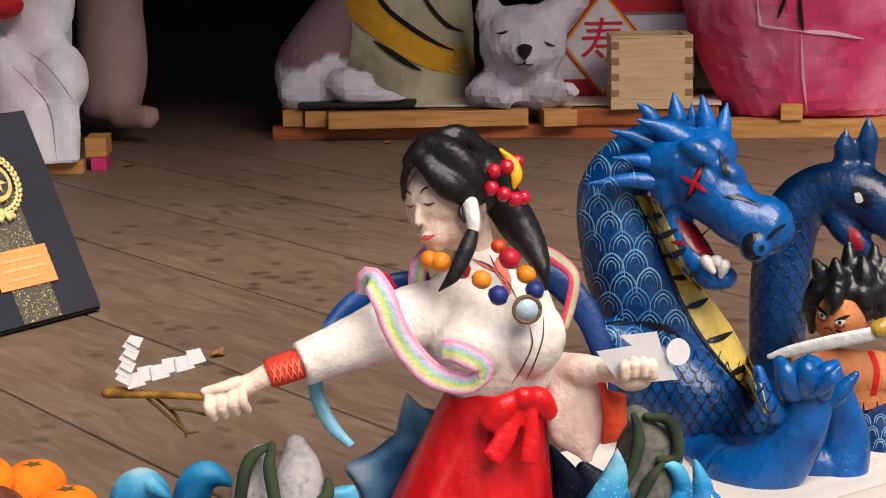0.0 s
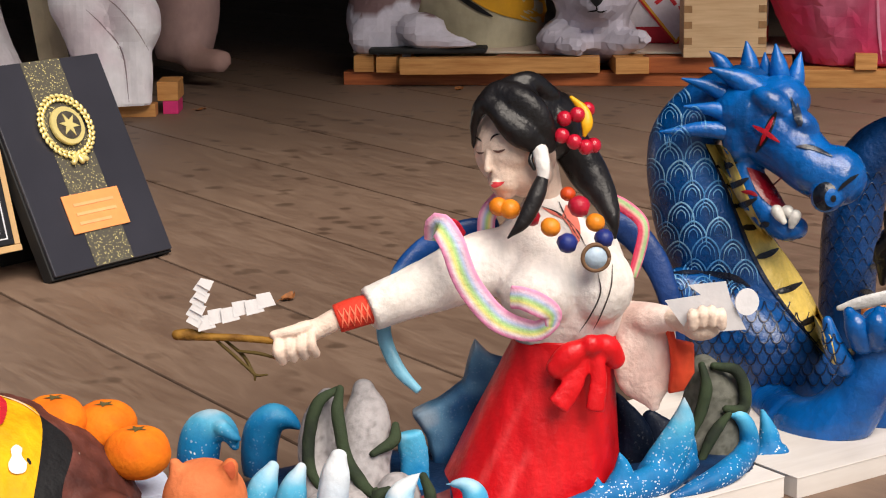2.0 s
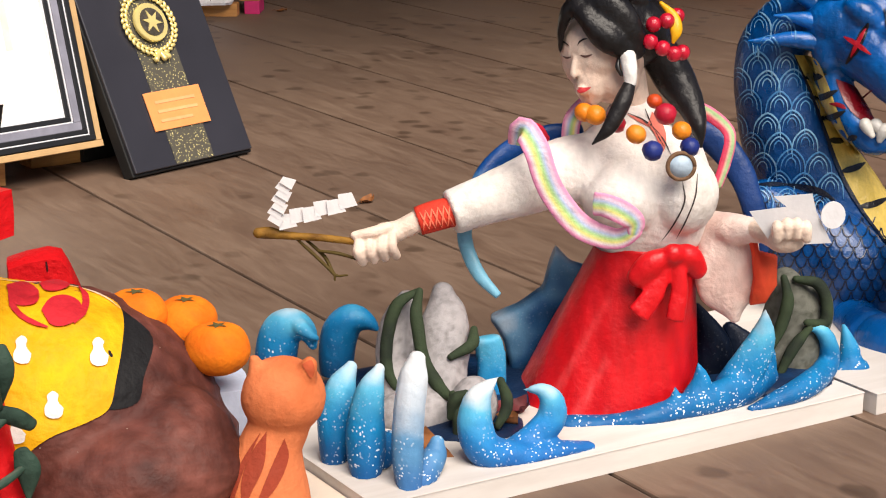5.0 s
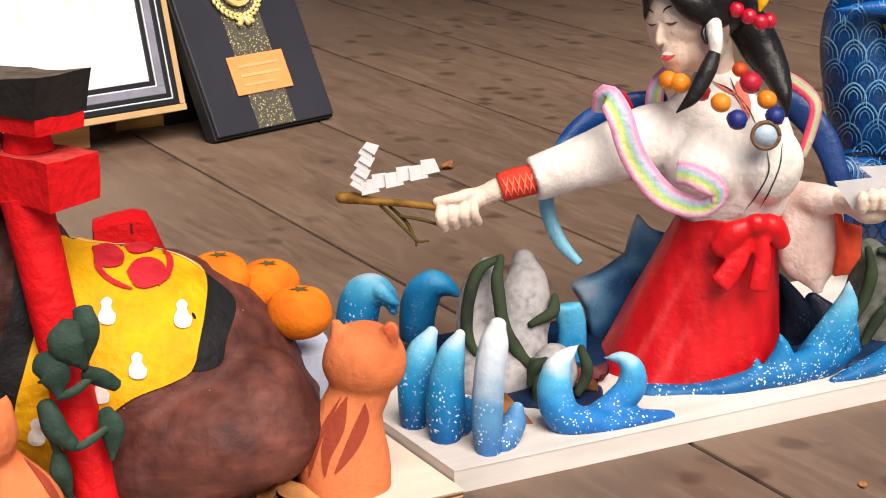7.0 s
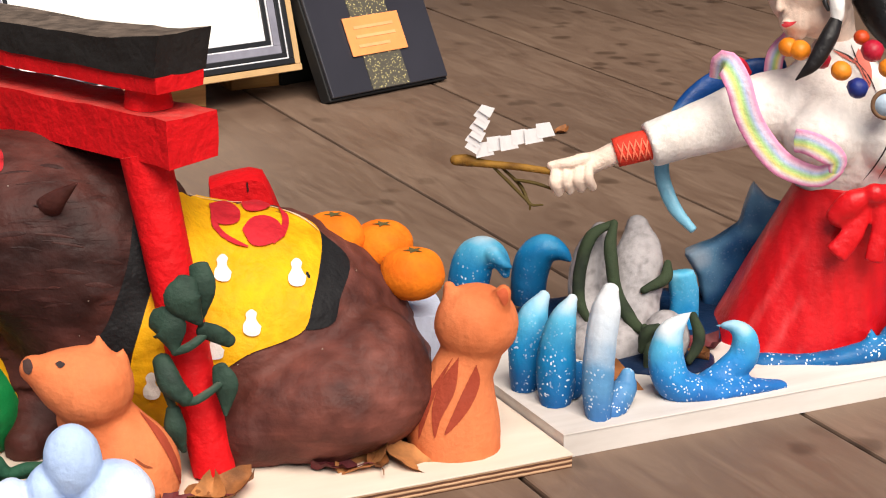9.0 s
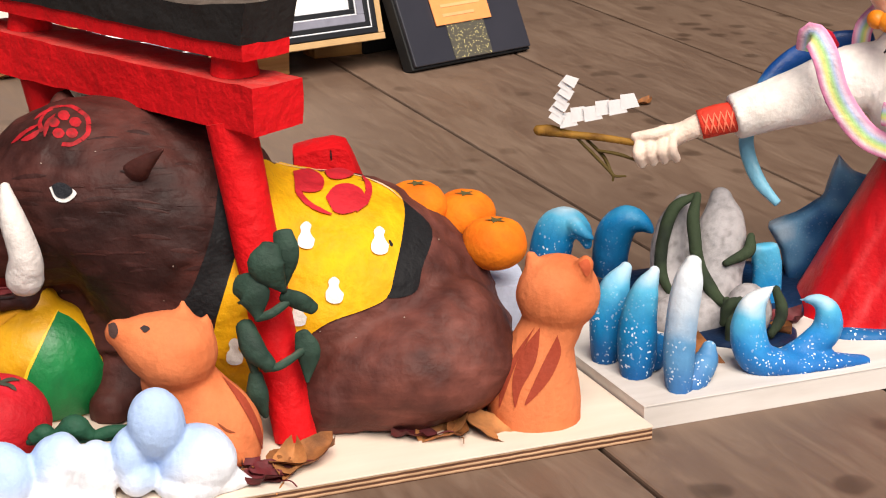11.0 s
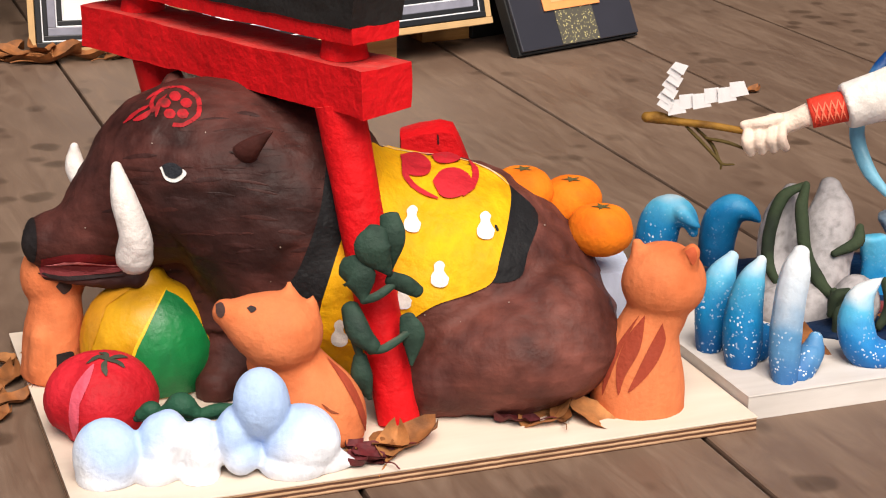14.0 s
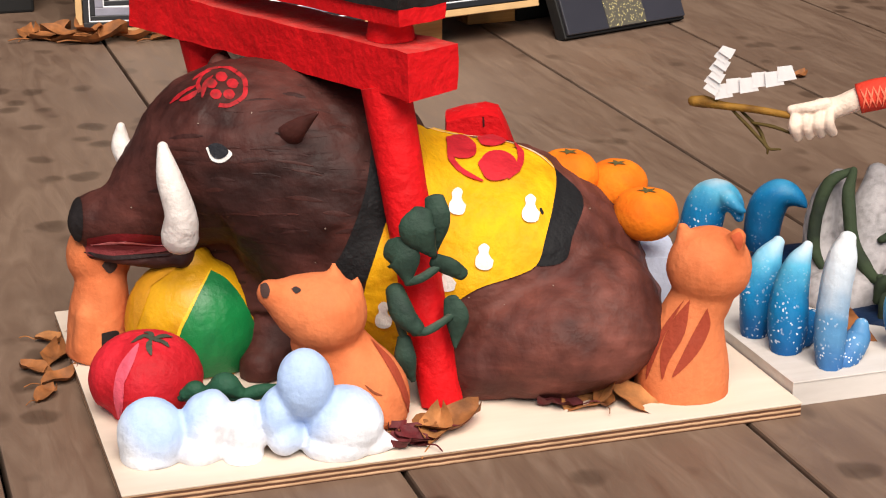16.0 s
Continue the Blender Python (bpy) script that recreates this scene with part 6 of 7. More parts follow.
    k = 0.00066
    rs = random.Random(8)
    for j in range(11):
        for i in range(7):
            x, y = i * 50 + (25 if j % 2 else 0) + rs.uniform(-7, 7), j * 36 + rs.uniform(-6, 6)
            if 1030 + x > 1112 + max(0, (262 + y - 345)) * 0.44 or 1030 + x > 1130 and y < 120:
                continue
            q = rs.uniform(1.1, 1.4)
            for r in (1.0, 0.66, 0.34):
                a = [o + np.array(((x + dx * r * q) * k, 0, -(y + dy * r * q) * k)) for dx, dy in ((-20, 20), (-16, -4), (0, -18), (16, -4), (20, 20))]
                s.line(a, 0.0022 if r == 1 else 0.0015, rs.choice([c(96, 152, 198), c(126, 174, 210), c(70, 130, 186)]), lift=0.0009, per=4)
    o = np.array((-0.0282, -0.1500, 0.1344))
    for j in range(10):
        for i in range(13):
            x, y = i * 23 + (11.5 if j % 2 else 0), j * 20
            if y < (x - 40) * 0.45 - 25:
                continue
            a = [o + np.array(((x + dx) * k, 0, -(y + dy) * k)) for dx, dy in ((-11, -8), (-7, 5), (0, 10), (7, 5), (11, -8))]
            s.line(a, 0.0017, c(4, 22, 54), lift=0.0009, per=3, taper=False)
    # face
    s.patch([(0.0645, 0.0000, 0.2515), (0.0788, 0.0000, 0.2461), (0.1003, 0.0000, 0.2363), (0.1125, 0.0000, 0.2397), (0.1076, 0.0000, 0.2252), (0.1170, 0.0000, 0.2032), (0.1114, 0.0000, 0.1945), (0.0933, 0.0000, 0.2036), (0.0768, 0.0000, 0.2222)], c(126, 8, 24), lift=0.0012, rings=4, per=2)
    s.line([(0.1005, 0.0000, 0.3222), (0.0935, 0.0000, 0.3051), (0.0879, 0.0000, 0.2908), (0.0766, 0.0000, 0.2708)], 0.009, c(22, 16, 22), lift=0.0012)
    s.line([(0.0721, 0.0000, 0.3041), (0.0878, 0.0000, 0.2951), (0.1065, 0.0000, 0.2818)], 0.0055, c(170, 14, 30), lift=0.0022)
    s.line([(0.0977, 0.0000, 0.3151), (0.0893, 0.0000, 0.2965), (0.0822, 0.0000, 0.2794)], 0.005, c(170, 14, 30), lift=0.0022)
    s.line([(0.1174, 0.0000, 0.3391), (0.1247, 0.0000, 0.3189), (0.1291, 0.0000, 0.3030)], 0.006, c(26, 34, 50), lift=0.0012)
    s.line([(0.0596, 0.0000, 0.2203), (0.0711, 0.0000, 0.2186), (0.0797, 0.0000, 0.2141)], 0.005, c(150, 14, 30), lift=0.0012)
    s.line([(0.1260, 0.0000, 0.3317), (0.1297, 0.0000, 0.3116), (0.1319, 0.0000, 0.3029)], 0.006, c(30, 40, 60), lift=0.001)
    s.line([(0.1265, 0.0000, 0.2771), (0.1465, 0.0000, 0.2752), (0.1716, 0.0000, 0.2639)], 0.006, c(26, 30, 44), lift=0.001)
    s.patch([tuple(np.array((0.1643, 0.0000, 0.2139)) + np.array((math.cos(q * 0.628) * 0.0145, 0, math.sin(q * 0.628) * 0.018))) for q in range(10)], c(14, 18, 30), lift=0.0014, rings=3)
    s.patch([tuple(np.array((0.1722, 0.0000, 0.2116)) + np.array((math.cos(q * 0.785) * 0.0085, 0, math.sin(q * 0.785) * 0.011))) for q in range(8)], AZURE, lift=0.002, rings=2)
    s.patch([tuple(np.array((0.1736, 0.0000, 0.2108)) + np.array((math.cos(q * 0.785) * 0.003, 0, math.sin(q * 0.785) * 0.004))) for q in range(8)], c(10, 14, 24), lift=0.0028, rings=2)
    s.line([(0.1793, 0.0000, 0.2202), (0.1913, 0.0000, 0.2323), (0.2040, 0.0000, 0.2408)], 0.005, c(14, 18, 30), lift=0.0014)
    for a, b in (((0.0758, -0.2000, 0.2337), (0.0831, -0.2050, 0.2225)), ((0.0877, -0.2000, 0.2335), (0.0949, -0.2050, 0.2263)), ((0.0961, -0.2050, 0.2290), (0.0923, -0.2050, 0.2170))):
        s.add(tube([a, tuple((np.array(a) + np.array(b)) / 2), b], [0.0075, 0.0065, 0.004], 8), c(230, 226, 218), 0)
    return s.done("serpent_figure", "glossy blue serpent statue with scale pattern and yellow belly", "statue", GLOSS)


make_serpent()

s = Clay(DO, DY)
v, f = fuse([tube([(0.1978, 0.0200, 0.0109), (0.1990, 0.0200, 0.0863), (0.2028, 0.0200, 0.1756), (0.2184, 0.0200, 0.2488), (0.2554, 0.0100, 0.2824), (0.3011, -0.0100, 0.2774), (0.3469, -0.0300, 0.2403), (0.3734, -0.0400, 0.2129)], [0.036, 0.036, 0.038, 0.037, 0.034, 0.034, 0.03, 0.022], 22, cap=(0.3, 1)),
             tube([(0.2606, 0.0000, 0.2766), (0.2735, -0.0100, 0.2383), (0.3004, -0.0200, 0.2106)], [0.02, 0.018, 0.014], 14),
             tube([(0.1962, 0.0200, 0.0186), (0.2044, 0.0200, -0.0425)], [0.04, 0.045], 16),
             tube([(0.2771, 0.0000, 0.3051), (0.2772, 0.0000, 0.3360), (0.2788, 0.0000, 0.3616)], [(0.010, 0.008), (0.014, 0.009), (0.002, 0.002)], 12), tube([(0.3068, 0.0000, 0.3153), (0.3068, 0.0000, 0.3475), (0.3068, 0.0000, 0.3767)], [(0.010, 0.008), (0.013, 0.009), (0.002, 0.002)], 12)], 0.0042, 3)
v[:, 2] = np.maximum(v[:, 2], 0)
s.add((v, f), mottled(c(0, 56, 112), c(0, 28, 62), 9), 0, 0.0006)
s.ground()
s.patch([(0.2875, 0.0000, 0.2869), (0.3033, 0.0000, 0.2830), (0.3144, 0.0000, 0.2633), (0.3002, 0.0000, 0.2607), (0.2892, 0.0000, 0.2725)], c(14, 18, 34), rings=3)
s.patch([(0.2905, 0.0000, 0.2782), (0.2977, 0.0000, 0.2781), (0.3022, 0.0000, 0.2679), (0.2936, 0.0000, 0.2666)], c(230, 230, 226), lift=0.0016, rings=2)
s.patch([(0.2828, 0.0000, 0.2364), (0.2973, 0.0000, 0.2288), (0.3035, 0.0000, 0.2068), (0.2892, 0.0000, 0.2071)], c(150, 14, 40), rings=2)
o = np.array((0.1717, 0.0200, 0.2351))
for j in range(13):
    for i in range(5):
        x, y = i * 22 + (11 if j % 2 else 0), j * 20
        s.line([o + np.array(((x + dx) * 0.0007, 0, -(y + dy) * 0.0007)) for dx, dy in ((-10, 8), (0, -8), (10, 8))], 0.0013, c(8, 22, 52), per=3)
s.patch([(0.2447, -0.0200, 0.2225), (0.2589, -0.0200, 0.2259), (0.2638, -0.0200, 0.1896), (0.2591, -0.0200, 0.1386), (0.2515, -0.0200, 0.0874), (0.2062, -0.0200, 0.0868), (0.2178, -0.0200, 0.1285), (0.2313, -0.0200, 0.1757)], STRAW, rings=5, lift=0.0012)
for a, b in (((0.2314, -0.0200, 0.1684), (0.2628, -0.0200, 0.1692)), ((0.2178, -0.0200, 0.1277), (0.2537, -0.0200, 0.1226)), ((0.2068, -0.0200, 0.0956), (0.2493, -0.0200, 0.0889))):
    s.line([a, tuple((np.array(a) + np.array(b)) / 2), b], 0.007, c(26, 24, 28), lift=0.002)
s.done("serpent_figure", "darker blue serpent statue with pointed ears rearing behind the warrior", "statue", GLOSS)

s = Clay(DO, DY)
SK = c(206, 132, 84)
s.add(fuse([blob((0.2409, -0.1650, 0.1595), (0.034, 0.034, 0.036)), blob((0.2753, -0.1450, 0.0805), (0.055, 0.034, 0.030)), tube([(0.1986, -0.1700, 0.1036), (0.2311, -0.1600, 0.0970), (0.2673, -0.1500, 0.0868)], [0.017, 0.021, 0.024], 14),
            tube([(0.2722, -0.1450, 0.0679), (0.2811, -0.1400, 0.0239), (0.2824, -0.1400, -0.0331)], [(0.040, 0.03), (0.042, 0.03), (0.045, 0.03)], 16)], 0.0030, 2), mottled(SK, c(190, 112, 68), 20), 0, 0.0006)
hair = [blob((0.2545, -0.1520, 0.1895), (0.050, 0.042, 0.026))]
for a, b in (((0.2218, -0.1700, 0.1993), (0.2076, -0.1750, 0.2250)), ((0.2339, -0.1850, 0.2021), (0.2288, -0.1850, 0.2279)), ((0.2503, -0.1700, 0.2055), (0.2486, -0.1650, 0.2440)), ((0.2648, -0.1800, 0.2039), (0.2640, -0.1750, 0.2280)), ((0.2782, -0.1650, 0.2006), (0.2805, -0.1600, 0.2384)), ((0.2886, -0.1700, 0.1946), (0.2931, -0.1650, 0.2228)),
             ((0.2139, -0.1700, 0.1926), (0.1985, -0.1650, 0.1679)), ((0.2118, -0.1650, 0.1779), (0.2071, -0.1650, 0.1402)), ((0.2274, -0.1950, 0.1908), (0.2228, -0.2000, 0.1704)), ((0.2607, -0.1850, 0.1880), (0.2700, -0.1850, 0.1593)), ((0.2797, -0.1750, 0.1822), (0.2918, -0.1700, 0.1432))):
    hair.append(tube([a, tuple((np.array(a) + np.array(b)) / 2), b], [0.013, 0.0115, 0.005], 10))
s.add(fuse(hair, 0.0028, 1), c(16, 15, 16), 1, 0.0008)
s.add(tube([(0.1451, -0.2250, 0.1238), (0.1713, -0.2250, 0.1300), (0.2175, -0.2220, 0.1391), (0.2576, -0.2180, 0.1455), (0.2792, -0.2150, 0.1484)], [(0.003, 0.002), (0.0075, 0.003), (0.0085, 0.003), (0.0085, 0.003), (0.008, 0.003)], 10), c(204, 202, 200), 1)
s.add(tube([(0.2745, -0.2150, 0.1525), (0.2985, -0.2100, 0.1590)], [0.011, 0.011], 12), c(200, 160, 60), 1)
s.ground()
INKY = c(24, 18, 18)
s.line([(0.2075, -0.1900, 0.1766), (0.2129, -0.1900, 0.1697), (0.2203, -0.1900, 0.1641)], 0.0042, INKY)
s.line([(0.2291, -0.1900, 0.1572), (0.2370, -0.1900, 0.1597), (0.2462, -0.1900, 0.1636)], 0.0042, INKY)
s.patch([(0.2096, -0.1900, 0.1684), (0.2143, -0.1900, 0.1670), (0.2190, -0.1900, 0.1614), (0.2138, -0.1900, 0.1595)], c(232, 228, 224), lift=0.0012, rings=2, per=2)
s.patch([(0.2278, -0.1900, 0.1558), (0.2357, -0.1900, 0.1584), (0.2417, -0.1900, 0.1569), (0.2352, -0.1900, 0.1516)], c(232, 228, 224), lift=0.0012, rings=2, per=2)
s.patch([(0.2130, -0.1900, 0.1663), (0.2163, -0.1900, 0.1649), (0.2157, -0.1900, 0.1615), (0.2131, -0.1900, 0.1622)], INKY, lift=0.0020, rings=1, per=1)
s.patch([(0.2324, -0.1900, 0.1571), (0.2364, -0.1900, 0.1577), (0.2364, -0.1900, 0.1536), (0.2331, -0.1900, 0.1537)], INKY, lift=0.0020, rings=1, per=1)
s.line([(0.2084, -0.1900, 0.1630), (0.2131, -0.1900, 0.1582), (0.2198, -0.1900, 0.1573)], 0.0022, c(176, 30, 30))
s.line([(0.2265, -0.1900, 0.1511), (0.2352, -0.1900, 0.1489), (0.2431, -0.1900, 0.1528)], 0.0022, c(176, 30, 30))
s.line([(0.2160, -0.1900, 0.1479), (0.2219, -0.1900, 0.1491), (0.2273, -0.1900, 0.1436)], 0.0020, c(96, 40, 30))
s.line([(0.2293, -0.1900, 0.1463), (0.2346, -0.1900, 0.1441), (0.2387, -0.1900, 0.1427)], 0.0035, INKY)
s.line([(0.2746, -0.1750, 0.1158), (0.2831, -0.1750, 0.0928), (0.2798, -0.1750, 0.0617)], 0.0075, c(206, 24, 30), taper=False)
for a, b in (((0.2518, -0.1700, 0.0365), (0.2908, -0.1700, 0.0448)), ((0.2563, -0.1700, 0.0175), (0.2954, -0.1700, 0.0237)), ((0.2690, -0.1700, 0.0522), (0.2730, -0.1700, -0.0025)), ((0.2852, -0.1700, 0.0533), (0.2904, -0.1700, 0.0041))):
    s.line([a, tuple((np.array(a) + np.array(b)) / 2), b], 0.0032, c(30, 24, 24))
s.done("warrior_figure", "small painted warrior statue with spiky black hair and silver sword", "statue", [MATTE, GLOSS])

s = Clay(DO, DY)
v, f = fuse([tube([(0.2672, -0.1600, -0.0125), (0.3008, -0.1600, 0.0081), (0.3491, -0.1600, -0.0141)], [0.03, 0.045, 0.05], 16), tube([(0.3011, -0.1600, -0.0061), (0.3017, -0.1600, -0.0309)], [0.05, 0.05], 16)], 0.0042, 3)
v[:, 2] = np.maximum(v[:, 2], 0)
s.add((v, f), mottled(c(14, 58, 116), c(10, 44, 92), 12))
s.ground()
o = np.array((0.2732, -0.1600, 0.0262))
for j in range(4):
    for i in range(4):
        x, y = i * 30 + (15 if j % 2 else 0), j * 24
        for r in (1, 0.6):
            s.line([o + np.array(((x + dx * r) * 0.00064, 0, -(y + dy * r) * 0.00064)) for dx, dy in ((-13, 12), (-9, -6), (0, -12), (9, -6), (13, 12))], 0.0013, c(140, 178, 212), per=3)
s.done("serpent_coil", "blue scaled serpent coil lying by the warrior", "statue", GLOSS)
# ---- awards standing on the floor behind ----
def flake_material():
    m, t, b = nodes("gold_flake_strip", 0.35)
    v = coords(t)
    n = add(t, "ShaderNodeTexVoronoi", Scale=250.0)
    t.links.new(v, n.inputs["Vector"])
    spot = ramp(t, n.outputs["Distance"], [(0.0, (1, 1, 1)), (0.22, (1, 1, 1)), (0.3, (0, 0, 0))])
    gate = ramp(t, tex(t, v, 70, 3), [(0.38, (0, 0, 0)), (0.5, (1, 1, 1))])
    f = mix(t, spot.outputs[0], gate.outputs[0], 1.0, "MULTIPLY")
    t.links.new(mix(t, c(84, 80, 70), c(240, 226, 150), f), b.inputs["Base Color"])
    return m


FLAKE = flake_material()
MEDAL_DARK = plain("medal_relief", c(110, 102, 90), 0.35, 0.6, var=0.4, scale=120)


def make_plaque():
    h = holder("award_plaque", pose(1.094, 2.757, 0.012, -26, 0, 19.5), "black award plaque with gold medal leaning on the floor", "plaque")
    W, H = 0.262, 0.362
    part("panel", slab(0, W, 0.0, 0.007, 0, H, 0.002), plain("black_plaque_lacquer", c(48, 47, 54), 0.36, var=0.15, scale=8), h, "glossy black lacquered face")
    part("block", slab(-0.003, W + 0.003, 0.0072, 0.030, -0.004, H + 0.002, 0.002), BLACK, h)
    part("strip", slab(0.088, 0.172, -0.0012, -0.0002, 0.001, H - 0.001, 0), FLAKE, h, "gold flecked strip")
    part("name_plate", slab(0.066, 0.190, -0.004, -0.0013, 0.060, 0.126, 0.001), ORANGE_PLATE, h, "blank orange name plate")
    for k in range(3):
        part("text_bar", slab(0.084, 0.172 - 0.018 * (k == 2), -0.0048, -0.0041, 0.105 - 0.016 * k, 0.110 - 0.016 * k, 0), plain("faint_bar", c(247, 172, 116), 0.5), h)
    cx, cz, r = 0.130, 0.241, 0.051
    leaves = []
    for k in range(34):
        a = radians(-90 + (k % 17 + 0.6) * 10.5 * (1 if k < 17 else -1))
        for d in (-1, 1):
            p = (cx + math.cos(a) * (r + d * 0.0035), -0.006, cz + math.sin(a) * (r + d * 0.0035))
            leaves.append(blob(p, (0.0062, 0.0026, 0.0032), (0, -math.degrees(a) + 90 + d * 28, 0), 8, 5))
    part("wreath", join(*leaves), GOLD, h, "gold laurel wreath", True)
    rr = [(cx + math.cos(q * 0.2618) * 0.034, -0.008, cz + math.sin(q * 0.2618) * 0.034) for q in range(24)]
    part("medal", prism(rr, -0.012, -0.004, 0.001), GOLD, h, "round gold medal")
    ri = [(cx + (p[0] - cx) * 0.72, 0, cz + (p[2] - cz) * 0.72) for p in rr]
    part("medal_centre", prism(ri, -0.0135, -0.0122), MEDAL_DARK, h)
    st = [(cx + math.cos(q * 0.5236 + 0.3) * (0.021 if q % 2 else 0.008), 0, cz + math.sin(q * 0.5236 + 0.3) * (0.021 if q % 2 else 0.008)) for q in range(12)]
    part("medal_star", prism(st, -0.0150, -0.0136), GOLD, h)
    part("ribbon_bow", join(*[tube([(cx, -0.006, cz - r), (cx + dx, -0.008, cz - r - dz)], [0.004, 0.005], 8) for dx, dz in ((-0.014, 0.012), (0.014, 0.010), (0.004, 0.012))]), GOLD, h, "", True)
    part("easel_leg", slab(0.09, 0.16, 0.0305, 0.040, 0.02, 0.30, 0.002), BLACK, h)
    return h


make_plaque()
tagged(part("plaque_rest", slab(0, 0.16, 0, 0.14, 0, 0.16, 0.004), BLACK), "matt black rest box behind the plaque", "box").matrix_world = pose(1.07, 2.93, 0, 0, 0, 19.5)


def make_frame(m, w, h, label):
    o = holder("picture_frame", m, label, "picture frame")
    for depth, t0, t1, mat in ((0.022, 0.0, 0.009, LACQUER), (0.0205, 0.009, 0.0112, SILVER), (0.0195, 0.0112, 0.019, LACQUER), (0.0175, 0.019, 0.032, LACQUER_GREY), (0.0155, 0.032, 0.0342, SILVER), (0.0135, 0.0342, 0.0425, LACQUER), (0.0115, 0.0425, 0.045, SILVER)):
        for nm, b in (("moulding", slab(t0, w - t0, -depth, 0.004, t0, t1, 0.0012)), ("moulding", slab(t0, w - t0, -depth, 0.004, h - t1, h - t0, 0.0012)),
                      ("moulding", slab(t0, t1, -depth + 0.0004, 0.004, t1, h - t1, 0.0012)), ("moulding", slab(w - t1, w - t0, -depth + 0.0004, 0.004, t1, h - t1, 0.0012))):
            part(nm, b, mat, o)
    part("certificate", slab(0.044, w - 0.044, -0.004, 0.0, 0.044, h - 0.044, 0), SHEET, o, "white certificate sheet")
    for k in range(7):
        x = w - 0.12 - k * 0.045
        part("text_bar", slab(x, x + 0.012, -0.0046, -0.0041, 0.16 + 0.02 * (k % 3), h - 0.10, 0), plain("ink_bar", c(224, 219, 210), 0.8), o)
    part("backing_box", slab(-0.008, w + 0.008, 0.0045, 0.035, -0.012, h, 0.002), CARD, o, "tan cardboard backing box")
    part("backing_rim", slab(-0.012, w + 0.012, -0.022, 0.0043, -0.012, -0.0015, 0.001), CARD, o)
    for x in (-0.012, w + 0.0015):
        part("backing_rim", slab(x, x + 0.0105, -0.020, 0.0043, -0.001, h, 0.001), CARD, o)
    return o


make_frame(pose(1.045, 2.832, 0.058, 0, 0, 14) @ pose(0, 0, 0, -15, 0, 0) @ pose(-0.52, 0, 0), 0.52, 0.40, "framed certificate in a black moulding propped on wooden blocks")
make_frame(pose(0.357, 3.045, 0.012, 0, 0, -8) @ pose(0, 0, 0, -9, 0, 0), 0.36, 0.46, "second framed certificate standing on the floor among leaves")
for (x, y, w, d, z) in ((0.70, 2.815, 0.205, 0.17, 0.046), (0.98, 2.93, 0.11, 0.05, 0.085)):
    tagged(part("wood_block", slab(0, w, 0, d, 0, z, 0.002), PINE), "plain pine block on the floor under a frame", "wood block").matrix_world = pose(x, y, 0, 0, 0, 5)
tagged(part("dark_box", slab(-1.1, 0.30, 3.25, 3.6, 0.0, 0.9, 0.005), BLACK), "dark cloth-covered box at the back", "box")

# ---- pallets and paper lantern animals at the back ----
GO, GY = (3.4, 4.1, 0.0), -42.6
GM = pose(*GO, 0, 0, GY)


def lumber(u0, u1, w0, w1, z0, z1, mat, label, yaw=0.0):
    cx, cy = (u0 + u1) / 2, (w0 + w1) / 2
    p = part("timber", slab(u0 - cx, u1 - cx, w0 - cy, w1 - cy, 0, z1 - z0, 0.002), mat)
    p.matrix_world = GM @ pose(cx, cy, z0, 0, 0, yaw)
    return tagged(p, label, "timber", "stacked timbers")


lumber(-0.848, 0.45, 0.0, 0.07, 0.0, 0.038, PALLET, "orange-stained timber lying on the floor under the paper animals")
lumber(-0.80, 0.45, 0.5, 0.57, 0.0, 0.038, PALLET, "orange-stained timber lying on the floor under the paper animals")
lumber(0.46, 1.25, -0.02, 0.08, 0.0, 0.050, PINE, "pale pine timber lying under the pink paper animal")
lumber(0.46, 1.25, 0.5, 0.58, 0.0, 0.050, PINE, "pale pine timber lying under the pink paper animal")
for u0, u1, w0, mat, yaw in ((-0.815, -0.755, -0.01, PINE, 0), (-0.745, -0.685, -0.03, PINE, 0), (-0.672, -0.10, -0.05, PINE, 7), (-0.40, -0.155, -0.012, PALLET, 0), (-0.105, -0.01, -0.045, PINE, 10), (0.02, 0.44, -0.012, PALLET, 0)):
    lumber(u0, u1, w0, w0 + 0.6 if u1 - u0 < 0.12 else w0 + 0.055, 0.039, 0.085, mat, "sawn timber laid across the lower beams", yaw)
lumber(0.612, 0.672, -0.03, 0.55, 0.051, 0.096, PINE, "sawn timber end sticking out under the pink paper animal")
lumber(-0.83, 0.45, 0.06, 0.5, 0.0855, 0.092, PLY, "thin board laid over the timbers")


def paperfig(pieces, col, name, label, marks=(), voxel=0.02, flat=True, lump=0.003, at=(GO, GY), cat="paper animal"):
    s = Clay(*at)
    v, f = fuse(pieces, voxel, 1)
    s.add((v, f), col, 0, lump)
    s.ground()
    for kind, pts, wd, cc in marks:
        if kind == "line":
            s.line(pts, wd, cc, lift=0.004)
        else:
            s.patch(pts, cc, lift=0.003, rings=6)
    ob = s.done(name, label, cat, PAPER, smooth=not flat)
    return ob


def two_tone(low, high, level):
    """One colour below a wavering line, another above it."""
    return lambda q: [low if p[2] + 0.02 * math.sin(p[0] * 30) < level else high for p in q]


